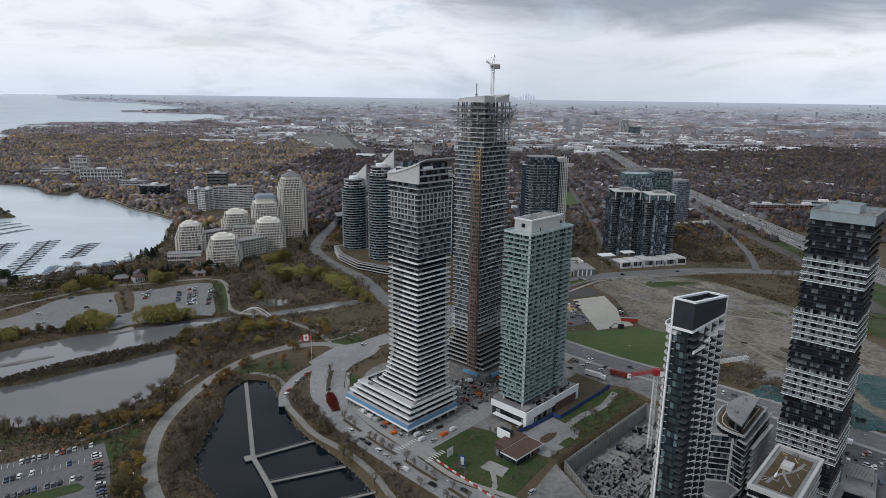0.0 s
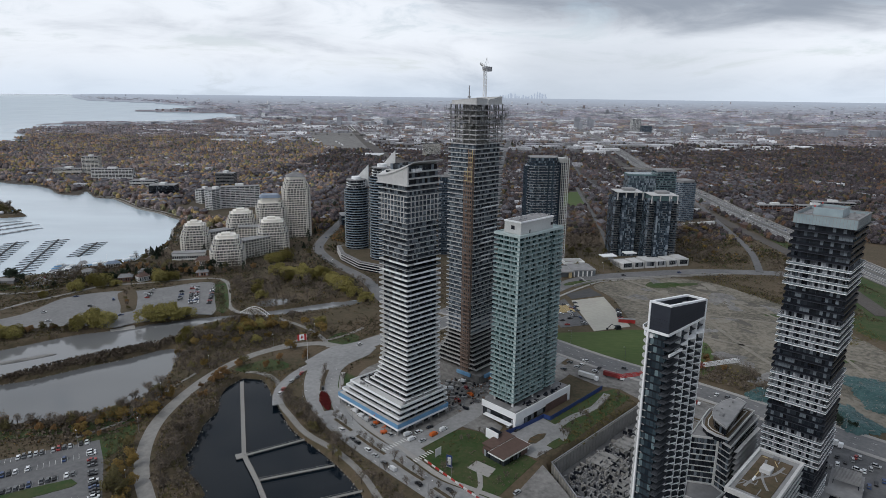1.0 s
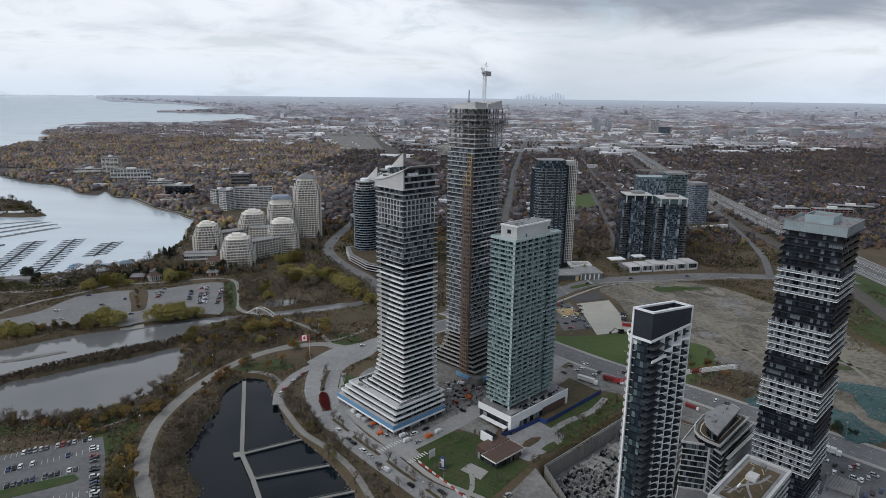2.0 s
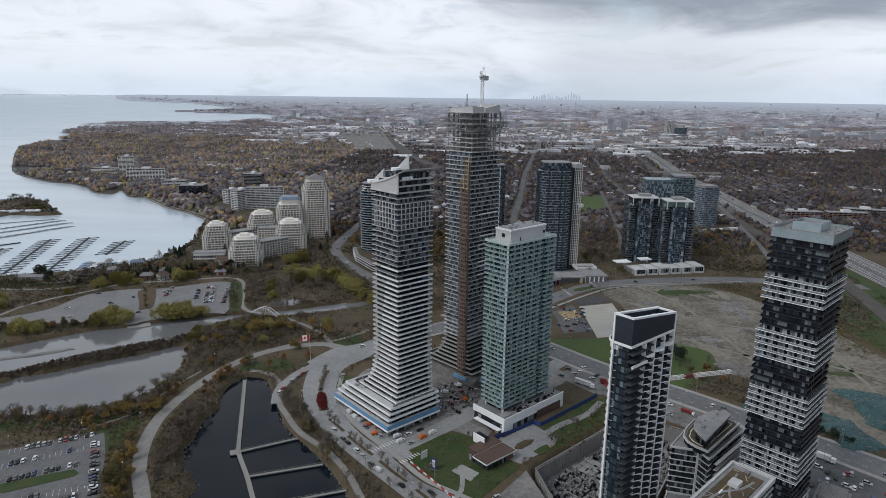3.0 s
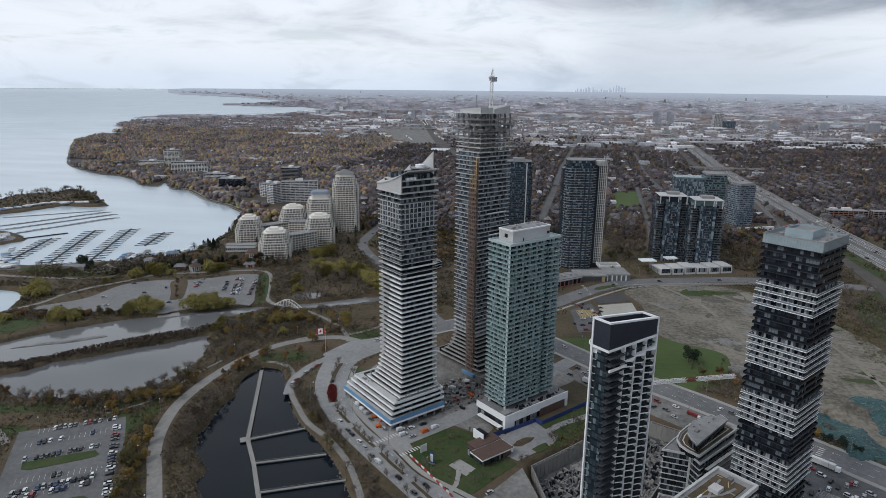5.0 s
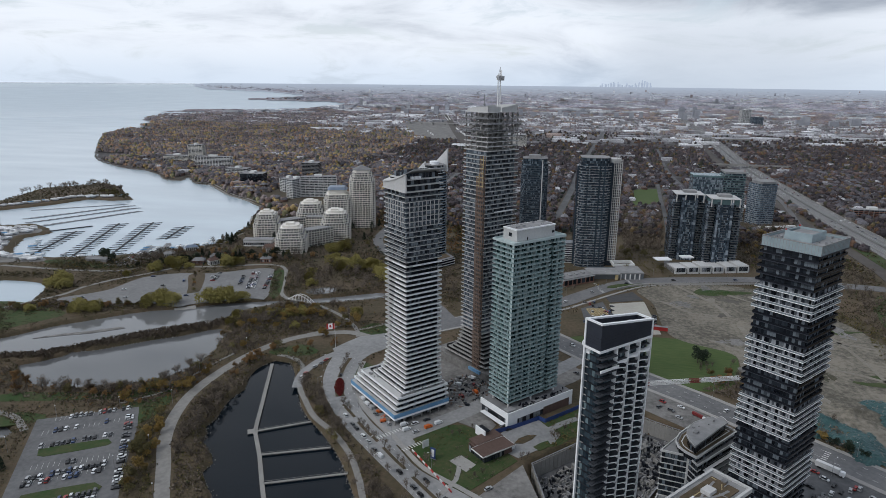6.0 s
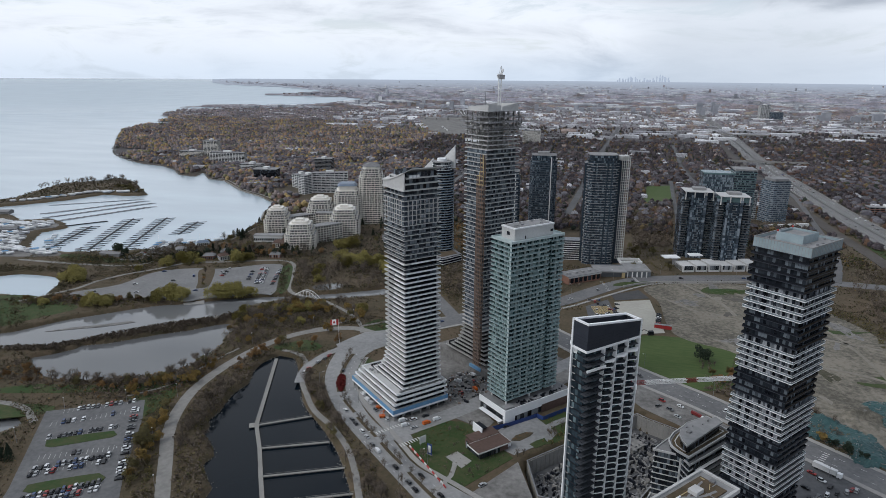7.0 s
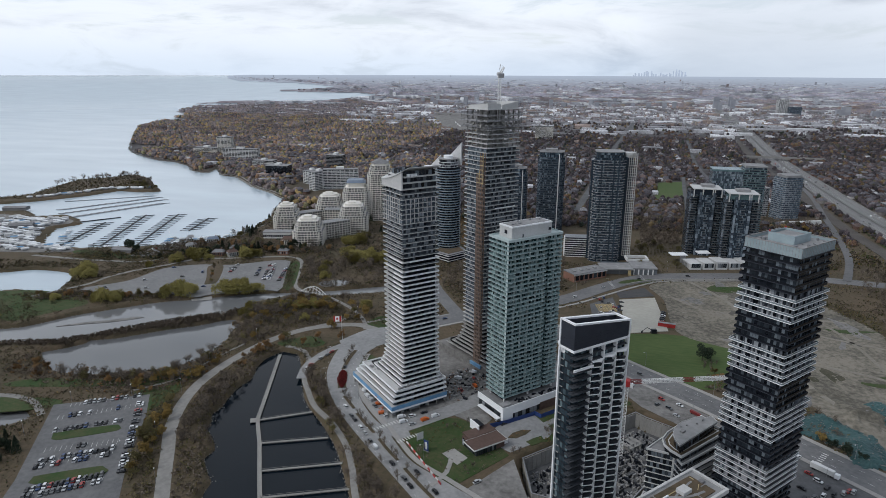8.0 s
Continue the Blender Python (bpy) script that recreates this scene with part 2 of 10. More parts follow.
M["pane_sea"] = pane_mat("blue_green_window", (0.014, 0.022, 0.031), (0.045, 0.066, 0.082), (0.15, 0.205, 0.225), 0.30, 0.08, 0.5)
M["darkslab"] = mat("slate_balcony", (0.060, 0.066, 0.076), (0.040, 0.044, 0.052), 0.7, scale=0.8)
M["pane_teal"] = pane_mat("teal_window", (0.008, 0.016, 0.019), (0.05, 0.10, 0.104), (0.33, 0.435, 0.43), 0.40, 0.08, 0.45)
M["pane_shade"] = pane_mat("shaded_window", (0.020, 0.021, 0.024), (0.075, 0.074, 0.074), (0.30, 0.29, 0.275), 0.3, 0.1, 0.4)
M["pane_grey"] = pane_mat("grey_window", (0.012, 0.015, 0.019), (0.045, 0.052, 0.06), (0.27, 0.29, 0.31), 0.34, 0.08, 0.45)
M["pane_raw"] = pane_mat("new_window", (0.015, 0.018, 0.024), (0.060, 0.070, 0.086), (0.21, 0.24, 0.27), 0.45, 0.08, 0.4)
# near-black panes, with the shade inside unlit openings put into the colour
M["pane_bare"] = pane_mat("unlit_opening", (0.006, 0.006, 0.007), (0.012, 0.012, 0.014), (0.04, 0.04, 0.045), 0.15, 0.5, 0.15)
M["pane_dim"] = pane_mat("dim_window", (0.007, 0.009, 0.013), (0.030, 0.037, 0.047), (0.15, 0.175, 0.20), 0.34, 0.08, 0.4)
M["palepane"] = mat("pale_balcony_glass", (0.17, 0.205, 0.225), (0.26, 0.30, 0.32), 0.12, scale=0.35, big_scale=0.1, spec=0.6)
M["crownglass"] = mat("pale_green_glass", (0.36, 0.43, 0.455), (0.26, 0.325, 0.35), 0.12, scale=0.2, spec=0.7)
M["tealglass"] = mat("green_crown_glass", (0.085, 0.14, 0.15), (0.13, 0.20, 0.21), 0.15, scale=0.2, spec=0.7)
M["roofbrown"] = mat("brown_roof", (0.085, 0.055, 0.045), (0.125, 0.08, 0.066), 0.9, scale=0.5)
M["brick"] = mat("red_brick", (0.20, 0.10, 0.075), (0.26, 0.14, 0.10), 0.9, scale=0.5, rnd=0.5)
M["wood"] = mat("grey_deck_timber", (0.24, 0.23, 0.215), (0.31, 0.30, 0.28), 0.9, scale=1.0)
M["dockdark"] = mat("dark_wet_timber", (0.035, 0.037, 0.04), (0.06, 0.06, 0.062), 0.8, scale=0.5)
M["rock"] = mat("shore_rock", (0.16, 0.15, 0.135), (0.26, 0.25, 0.23), 0.95, scale=0.4, rnd=0.6, per="island")
M["bark"] = mat("bark", (0.065, 0.052, 0.042), (0.10, 0.085, 0.07), 0.95, scale=2.0)
M["tyre"] = mat("tyre_rubber", (0.02, 0.02, 0.02), (0.03, 0.03, 0.03), 0.9)
M["carglass"] = mat("car_glass", (0.012, 0.014, 0.018), (0.02, 0.022, 0.026), 0.08, spec=0.7)


def leaf(name, c1, c2, rnd=0.7):
    return mat(name, c1, c2, 0.9, scale=0.9, big_scale=0.05, rnd=rnd, per="island", spread=0.7, spec=0.2)


M["pane_strip"] = pane_mat("blue_grey_window", (0.036, 0.049, 0.068), (0.095, 0.118, 0.147), (0.25, 0.29, 0.33), 0.45, 0.08, 0.45)
M["bluerail"] = mat("blue_balcony_glass", (0.05, 0.068, 0.092), (0.085, 0.11, 0.14), 0.15, scale=0.3, spec=0.5)
M["pane_curtain"] = pane_mat("curtained_window", (0.05, 0.056, 0.066), (0.17, 0.185, 0.205), (0.34, 0.36, 0.385), 0.5, 0.1, 0.4)
M["motorway"] = mat("motorway_asphalt", (0.10, 0.10, 0.104), (0.15, 0.148, 0.15), 0.9, scale=0.3, big_scale=0.02)
M["leaf_willow"] = leaf("willow_leaves", (0.310, 0.268, 0.082), (0.175, 0.155, 0.058))
M["leaf_gold"] = leaf("gold_leaves", (0.27, 0.178, 0.050), (0.145, 0.104, 0.042))
M["leaf_olive"] = leaf("olive_leaves", (0.172, 0.145, 0.060), (0.092, 0.082, 0.042))
M["leaf_rust"] = leaf("rust_leaves", (0.27, 0.15, 0.055), (0.14, 0.095, 0.055))
M["leaf_bare"] = leaf("bare_twigs", (0.185, 0.15, 0.117), (0.105, 0.086, 0.07))
M["leaf_fir"] = leaf("dark_fir_needles", (0.032, 0.045, 0.028), (0.02, 0.03, 0.02))
M["leaf_red"] = leaf("dark_red_leaves", (0.125, 0.018, 0.017), (0.085, 0.014, 0.013))
M["reed"] = leaf("dry_reeds", (0.120, 0.094, 0.070), (0.070, 0.056, 0.045))



def water_mat(name, base, rough, spec, chop):
    m = bpy.data.materials.new(name)
    m.use_nodes = True
    t = m.node_tree
    b = t.nodes["Principled BSDF"]
    b.inputs["Roughness"].default_value = rough
    b.inputs["IOR"].default_value = 1.33
    b.inputs["Specular IOR Level"].default_value = spec
    g = t.nodes.new("ShaderNodeNewGeometry")
    n = t.nodes.new("ShaderNodeTexNoise")
    t.links.new(g.outputs["Position"], n.inputs["Vector"])
    n.inputs["Scale"].default_value, n.inputs["Detail"].default_value = 0.35, 4.0
    bp = t.nodes.new("ShaderNodeBump")
    bp.inputs["Strength"].default_value, bp.inputs["Distance"].default_value = chop, 0.12
    t.links.new(n.outputs["Fac"], bp.inputs["Height"])
    t.links.new(bp.outputs[0], b.inputs["Normal"])
    # silt drifting in broad bands
    big_n = t.nodes.new("ShaderNodeTexNoise")
    mp = t.nodes.new("ShaderNodeMapping")
    mp.inputs["Scale"].default_value = (0.004, 0.012, 1)
    t.links.new(g.outputs["Position"], mp.inputs[0])
    t.links.new(mp.outputs[0], big_n.inputs["Vector"])
    big_n.inputs["Scale"].default_value, big_n.inputs["Detail"].default_value = 1.0, 4.0
    mx = t.nodes.new("ShaderNodeMix")
    mx.data_type = "RGBA"
    t.links.new(big_n.outputs["Fac"], mx.inputs[0])
    mx.inputs[6].default_value, mx.inputs[7].default_value = (*(0.8 * v for v in base), 1), (*(1.2 * v for v in base), 1)
    t.links.new(mx.outputs[2], b.inputs["Base Color"])
    return m


# silt aside, lake, channel and lagoon bases carry some of the sky's reflection
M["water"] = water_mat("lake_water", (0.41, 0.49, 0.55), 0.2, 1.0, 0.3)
M["silty"] = water_mat("silty_water", (0.150, 0.153, 0.158), 0.04, 1.0, 0.16)
M["lagoon"] = water_mat("lagoon_water", (0.112, 0.115, 0.119), 0.04, 1.0, 0.16)
M["dark_water"] = water_mat("dark_pond_water", (0.004, 0.008, 0.013), 0.05, 0.2, 0.08)

# ---- mesh helpers ----
rng = random.Random(7)


class Shape:
    """Collects boxes, prisms and tubes into one mesh."""

    def __init__(self):
        self.v, self.f = [], []

    def prism(self, pts, z0, z1, top=None, caps=True):
        n, k = len(pts), len(self.v)
        zs0 = z0 if isinstance(z0, (list, tuple)) else [z0] * n
        zs1 = z1 if isinstance(z1, (list, tuple)) else [z1] * n
        self.v += [(p[0], p[1], z) for p, z in zip(pts, zs0)]
        self.v += [(p[0], p[1], z) for p, z in zip(top or pts, zs1)]
        self.f += [(k + i, k + (i + 1) % n, k + n + (i + 1) % n, k + n + i) for i in range(n)]
        if caps:
            self.f += [tuple(k + n + i for i in range(n)), tuple(k + n - 1 - i for i in range(n))]
        return self

    def box(self, x0, x1, y0, y1, z0, z1):
        return self.prism([(x0, y0), (x1, y0), (x1, y1), (x0, y1)], z0, z1)

    def obox(self, cx, cy, sx, sy, z0, z1, deg=0.0):
        c, s = math.cos(radians(deg)), math.sin(radians(deg))
        pts = [(cx + c * a - s * b, cy + s * a + c * b) for a, b in ((-sx / 2, -sy / 2), (sx / 2, -sy / 2), (sx / 2, sy / 2), (-sx / 2, sy / 2))]
        return self.prism(pts, z0, z1)

    def cyl(self, x, y, z0, z1, r0, r1=None, n=8):
        r1 = r0 if r1 is None else r1
        a = [(math.cos(2 * math.pi * i / n), math.sin(2 * math.pi * i / n)) for i in range(n)]
        return self.prism([(x + r0 * c, y + r0 * s) for c, s in a], z0, z1, [(x + r1 * c, y + r1 * s) for c, s in a])

    def bar(self, a, b, r, n=4):
        a, b = Vector(a), Vector(b)
        d = (b - a).normalized()
        s = d.cross(Vector((0, 0, 1)) if abs(d.z) < 0.9 else Vector((1, 0, 0))).normalized()
        w = d.cross(s)
        k = len(self.v)
        for e in (a, b):
            for i in range(n):
                q = 2 * math.pi * (i + 0.5) / n
                self.v.append(tuple(e + r * (math.cos(q) * s + math.sin(q) * w)))
        self.f += [(k + i, k + (i + 1) % n, k + n + (i + 1) % n, k + n + i) for i in range(n)]
        self.f += [tuple(k + n - 1 - i for i in range(n)), tuple(k + n + i for i in range(n))]
        return self

    def quad(self, a, b, c, d):
        k = len(self.v)
        self.v += [a, b, c, d]
        self.f.append((k, k + 1, k + 2, k + 3))
        return self

    def mesh(self, name, material):
        me = bpy.data.meshes.new(name)
        me.from_pydata(self.v, [], self.f)
        me.materials.append(material)
        me.update()
        return me


def thing(name, m, label, category, group="", kind=""):
    ob = new(name)
    ob.empty_display_size = 1.0
    ob.matrix_world = m
    return tagged(ob, label, category, group, kind)


def part(name, shape, material, parent, label="", kind=""):
    ob = new(name, shape.mesh(name, material) if isinstance(shape, Shape) else shape)
    ob.parent = parent
    return tagged(ob, label, kind=kind)


def solid(name, shape, material, label, category, kind="", group=""):
    return tagged(new(name, shape.mesh(name, material)), label, category, group, kind)


def smooth_line(pts, step=6.0, closed=False):
    """A rounded line through the points, at even steps."""
    n = len(pts)
    out = []
    for i in range(n if closed else n - 1):
        p = [Vector((*pts[(i + k) % n], 0)) if closed else Vector((*pts[min(max(i + k, 0), n - 1)], 0)) for k in (-1, 0, 1, 2)]
        m = max(1, int((p[2] - p[1]).length / step))
        for j in range(m):
            u = j / m
            q = 0.5 * (2 * p[1] + (p[2] - p[0]) * u + (2 * p[0] - 5 * p[1] + 4 * p[2] - p[3]) * u * u + (3 * p[1] - p[0] - 3 * p[2] + p[3]) * u ** 3)
            out.append((q.x, q.y))
    if not closed:
        out.append(tuple(pts[-1]))
    return out


def ribbon(pts, width, z0, z1, shape=None, step=6.0, side=0.0):
    """A strip of that width along a rounded line, with sides."""
    line = smooth_line(pts, step)
    s = shape or Shape()
    k = len(s.v)
    for i, p in enumerate(line):
        a, b = Vector(line[max(0, i - 1)]), Vector(line[min(len(line) - 1, i + 1)])
        d = (b - a).normalized()
        nrm = Vector((-d.y, d.x))
        for o, z in ((side - width / 2, z0), (side - width / 2, z1), (side + width / 2, z1), (side + width / 2, z0)):
            q = Vector(p) + nrm * o
            s.v.append((q.x, q.y, z))
    for i in range(len(line) - 1):
        a = k + 4 * i
        for j in range(3):
            s.f.append((a + j + 4, a + j + 5, a + j + 1, a + j))
    s.f += [(k, k + 1, k + 2, k + 3), tuple(k + 4 * (len(line) - 1) + j for j in (3, 2, 1, 0))]
    return s


def patch(pts, z0, z1, rounded=True, step=5.0, shape=None):
    pts = smooth_line(pts, step, True) if rounded else pts
    area = sum(a[0] * b[1] - b[0] * a[1] for a, b in zip(pts, pts[1:] + pts[:1]))
    return (shape or Shape()).prism(pts if area > 0 else pts[::-1], z0, z1)


# ---- ground and water ----
GROUND = 3.0
CX, CY, HZ = 46.0, -7.0, 201.0


def relief(r, h):
    """The land and the lake lie flat for four kilometres, then climb to the skyline."""
    s = np.clip((r - 4000.0) / 850.0, 0, 1)
    d0 = (HZ - h) / 4000.0
    return np.where(r < 4000.0, h, HZ - r * (d0 + (0.0068 - d0) * s))


LAKE = [
    (-1461, 4007), (-1797, 3649), (-2000, 3560), (-2244, 3437), (-2374, 3296), (-2362, 3276), (-2230, 3392), (-2091, 3470), (-2060, 3440), (-2205, 3325), (-2288, 3182), (-2230, 3010), (-2133, 2814), (-1985, 2690), (-1858, 2500), (-1862, 2440), (-1757, 2400), (-1700, 2300), (-1757, 2236), (-1672, 2005), (-1301, 1539), (-1155, 1380),
    (-990, 1272), (-918, 1252), (-849, 1205), (-798, 1152), (-752, 1140), (-772, 1199), (-705, 1121), (-664, 1110), (-570, 1021), (-508, 979),
    (-448, 926), (-426, 855), (-398, 792), (-391, 752), (-386, 715), (-388, 686), (-399, 661), (-436, 649), (-442, 627), (-480, 609),
    (-510, 593), (-545, 585), (-586, 582), (-616, 606), (-651, 658), (-638, 690), (-662, 708), (-702, 727), (-735, 705), (-790, 735), (-1500, 300), (-6500, 300),
]
LAKE_FAR = [(-6500, 5000), (-3300, 5000), (-2576, 3968), (-2509, 3959), (-2138, 4098), (-1925, 4121), (-1755, 4151), (-1917, 4018), (-2125, 3846), (-1863, 3947), (-1624, 4028)]
SPIT = [(-1300, 560), (-874, 762), (-842, 790), (-796, 855), (-775, 916), (-734, 912), (-700, 928), (-768, 992), (-824, 1043), (-878, 1071), (-891, 1023), (-934, 981), (-915, 905), (-893, 835), (-920, 790), (-1400, 620)]
CHANNEL = [
    (-560, 300), (-470, 330), (-402, 366), (-386, 378), (-367, 408), (-348, 428), (-317, 458), (-293, 471), (-278, 481), (-260, 494), (-227, 510), (-203, 519), (-179, 531), (-160, 541), (-132, 559),
    (-101, 570), (-97, 557), (-135, 533), (-163, 519), (-182, 511), (-203, 508), (-218, 493), (-234, 473), (-233, 458), (-239, 447), (-258, 433),
    (-275, 417), (-291, 402), (-305, 385), (-315, 374), (-334, 358), (-352, 350), (-374, 341), (-470, 290), (-560, 250),
]
LAGOON = [(-331, 339), (-320, 349), (-311, 361), (-311, 368), (-296, 376), (-281, 390), (-265, 405), (-247, 419), (-233, 435), (-224, 440), (-210, 426), (-210, 415), (-205, 399), (-203, 385), (-203, 361), (-214, 342), (-232, 330), (-255, 320), (-283, 314), (-301, 319), (-320, 331)]
POND = [
    (-151, 393), (-137, 392), (-121, 368), (-107, 344), (-95, 326), (-71, 303), (-54, 284), (-43, 268), (-20, 232), (0, 195), (-40, 170), (-85, 195), (-102, 224), (-105, 237), (-112, 243), (-122, 254),
    (-121, 263), (-132, 275), (-141, 281), (-142, 290), (-147, 296), (-146, 306), (-149, 318), (-151, 331), (-149, 346), (-155, 361), (-157, 376), (-154, 386),
]
SMALL_POND = [(-330, 262), (-295, 274), (-285, 274), (-270, 269), (-255, 262), (-253, 256), (-257, 250), (-261, 246), (-300, 225)]
BASIN = [(-620, 470), (-545, 485), (-519, 503), (-475, 505), (-452, 488), (-440, 464), (-431, 446), (-431, 436), (-452, 443), (-476, 445), (-487, 436), (-560, 400)]
PIT = [(50, 300), (114, 372), (122, 366), (150, 352), (106, 262), (60, 268)]


def signed(poly, X, Y):
    """Metres inside a polygon (below zero outside)."""
    inside = np.zeros(X.shape, bool)
    best = np.full(X.shape, 1e12)
    n = len(poly)
    for i in range(n):
        (x0, y0), (x1, y1) = poly[i], poly[(i + 1) % n]
        if y0 != y1:
            cross = ((Y < y0) != (Y < y1)) & (X < (x1 - x0) * (Y - y0) / (y1 - y0) + x0)
            inside ^= cross
        dx, dy = x1 - x0, y1 - y0
        u = np.clip(((X - x0) * dx + (Y - y0) * dy) / (dx * dx + dy * dy + 1e-9), 0, 1)
        best = np.minimum(best, (X - x0 - u * dx) ** 2 + (Y - y0 - u * dy) ** 2)
    return np.where(inside, 1, -1) * np.sqrt(best)


def water_depth(X, Y):
    lake = np.minimum(signed(LAKE + LAKE_FAR, X, Y), -signed(SPIT, X, Y))
    d = lake
    for p, soft in ((CHANNEL, 1), (LAGOON, 1), (POND, 1), (SMALL_POND, 1), (BASIN, 1)):
        d = np.maximum(d, signed(smooth_line(p, 8.0, True), X, Y))
    return d


def spaced(*runs):
    out = []
    for a, b, step in runs:
        out += list(np.arange(a, b, step))
    return np.array(out + [runs[-1][1]])


def ground_height(X, Y):
    r = np.hypot(X - CX, Y - CY)
    d = water_depth(X, Y)
    bank = np.clip(0.5 + d / 5.0, 0, 1)
    bank = bank * bank * (3 - 2 * bank)
    return relief(r, GROUND) - 5.5 * bank


def sheet(name, gx, gy, zfun, material, label, category):
    X, Y = np.meshgrid(gx, gy)
    Z = zfun(X, Y)
    me = bpy.data.meshes.new(name)
    nx, ny = len(gx), len(gy)
    idx = np.arange(nx * ny).reshape(ny, nx)
    quads = np.stack([idx[:-1, :-1], idx[:-1, 1:], idx[1:, 1:], idx[1:, :-1]], -1).reshape(-1, 4)
    me.vertices.add(nx * ny)
    me.vertices.foreach_set("co", np.stack([X, Y, Z], -1).astype(np.float32).ravel())
    me.loops.add(quads.size)
    me.loops.foreach_set("vertex_index", quads.astype(np.int32).ravel())
    me.polygons.add(len(quads))
    me.polygons.foreach_set("loop_start", (np.arange(len(quads)) * 4).astype(np.int32))
    me.polygons.foreach_set("use_smooth", np.ones(len(quads), bool))
    me.update(calc_edges=True)
    me.materials.append(material)
    return tagged(new(name, me), label, category, kind="structure")


def pit_height(X, Y):
    z = ground_height(X, Y)
    return np.where(signed(PIT, X, Y) > 0, GROUND - 9.0, z)


GX = spaced((-6500, -4000, 400), (-4000, -2600, 70), (-2600, -1000, 15), (-1000, -420, 7), (-420, 60, 2.5), (60, 160, 4), (160, 520, 16), (520, 3400, 60), (3400, 6500, 400))
GY = spaced((-1500, 150, 90), (150, 560, 2.5), (560, 1300, 7), (1300, 3000, 20), (3000, 4500, 24), (4500, 6300, 200))
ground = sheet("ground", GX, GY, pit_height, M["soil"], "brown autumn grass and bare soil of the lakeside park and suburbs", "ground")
WX = spaced((-6500, -1000, 150), (-1000, 20, 100))
WY = spaced((-300, 3900, 150), (3900, 5000, 50), (5000, 6300, 200))
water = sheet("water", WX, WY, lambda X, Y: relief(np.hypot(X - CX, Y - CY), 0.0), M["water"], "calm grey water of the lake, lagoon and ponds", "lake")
for nm, poly, mname, lb in (("lagoon_water", LAGOON, "lagoon", "still grey-brown water of the lagoon"), ("channel_water", CHANNEL, "silty", "still grey water of the creek channel"), ("pond_water", POND, "dark_water", "dark still water of the near pond"), ("small_pond_water", SMALL_POND, "silty", "still water of a small pond")):
    pts = smooth_line(poly, 6.0, True)
    tagged(new(nm, Shape().prism(pts if sum(a[0] * b[1] - b[0] * a[1] for a, b in zip(pts, pts[1:] + pts[:1])) > 0 else pts[::-1], -0.3, 0.05).mesh(nm, M[mname])), lb, "water", kind="structure")


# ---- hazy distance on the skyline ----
# woods, roofs and the haze over them are all painted as a glow
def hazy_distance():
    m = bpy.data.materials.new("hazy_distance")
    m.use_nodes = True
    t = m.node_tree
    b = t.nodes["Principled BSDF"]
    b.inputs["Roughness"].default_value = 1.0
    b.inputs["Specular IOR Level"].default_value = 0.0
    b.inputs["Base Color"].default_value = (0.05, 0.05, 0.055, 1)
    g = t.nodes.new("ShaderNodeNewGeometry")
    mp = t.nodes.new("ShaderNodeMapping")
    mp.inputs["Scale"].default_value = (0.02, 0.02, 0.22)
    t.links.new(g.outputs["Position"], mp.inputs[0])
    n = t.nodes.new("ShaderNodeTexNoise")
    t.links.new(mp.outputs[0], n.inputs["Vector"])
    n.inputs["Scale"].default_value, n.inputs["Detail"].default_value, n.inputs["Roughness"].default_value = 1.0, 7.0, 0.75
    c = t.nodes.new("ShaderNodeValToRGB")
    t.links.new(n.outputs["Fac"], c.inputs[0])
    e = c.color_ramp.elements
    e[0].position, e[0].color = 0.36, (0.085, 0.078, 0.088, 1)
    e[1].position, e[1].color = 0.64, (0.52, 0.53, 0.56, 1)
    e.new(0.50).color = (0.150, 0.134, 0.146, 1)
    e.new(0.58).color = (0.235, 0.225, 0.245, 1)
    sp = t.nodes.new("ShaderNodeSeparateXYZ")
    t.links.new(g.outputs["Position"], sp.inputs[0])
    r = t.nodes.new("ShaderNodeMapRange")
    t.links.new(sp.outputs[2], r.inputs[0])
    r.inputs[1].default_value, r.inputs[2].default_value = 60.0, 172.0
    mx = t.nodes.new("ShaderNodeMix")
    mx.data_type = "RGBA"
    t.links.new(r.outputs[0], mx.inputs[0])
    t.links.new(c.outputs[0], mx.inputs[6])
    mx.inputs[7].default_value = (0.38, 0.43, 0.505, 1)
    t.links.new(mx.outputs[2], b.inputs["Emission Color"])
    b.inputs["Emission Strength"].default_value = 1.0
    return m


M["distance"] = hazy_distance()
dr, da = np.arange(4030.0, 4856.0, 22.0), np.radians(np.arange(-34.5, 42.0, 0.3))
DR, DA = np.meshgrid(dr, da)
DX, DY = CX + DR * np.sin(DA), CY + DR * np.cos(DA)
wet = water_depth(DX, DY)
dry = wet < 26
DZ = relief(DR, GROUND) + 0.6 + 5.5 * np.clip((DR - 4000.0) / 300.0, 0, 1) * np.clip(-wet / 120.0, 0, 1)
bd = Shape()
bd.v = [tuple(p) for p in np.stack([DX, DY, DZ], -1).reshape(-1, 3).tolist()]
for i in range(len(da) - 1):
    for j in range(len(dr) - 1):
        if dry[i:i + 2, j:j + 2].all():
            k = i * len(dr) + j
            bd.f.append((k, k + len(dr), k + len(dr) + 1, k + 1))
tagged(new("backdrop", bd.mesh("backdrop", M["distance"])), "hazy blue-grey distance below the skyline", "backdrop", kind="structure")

# ---- towers ----
FH = 2.97  # storey height


def rect(x0, x1, y0, y1):
    return [(x0, y0), (x1, y0), (x1, y1), (x0, y1)]


def edges(pts):
    return list(zip(pts, pts[1:] + pts[:1]))


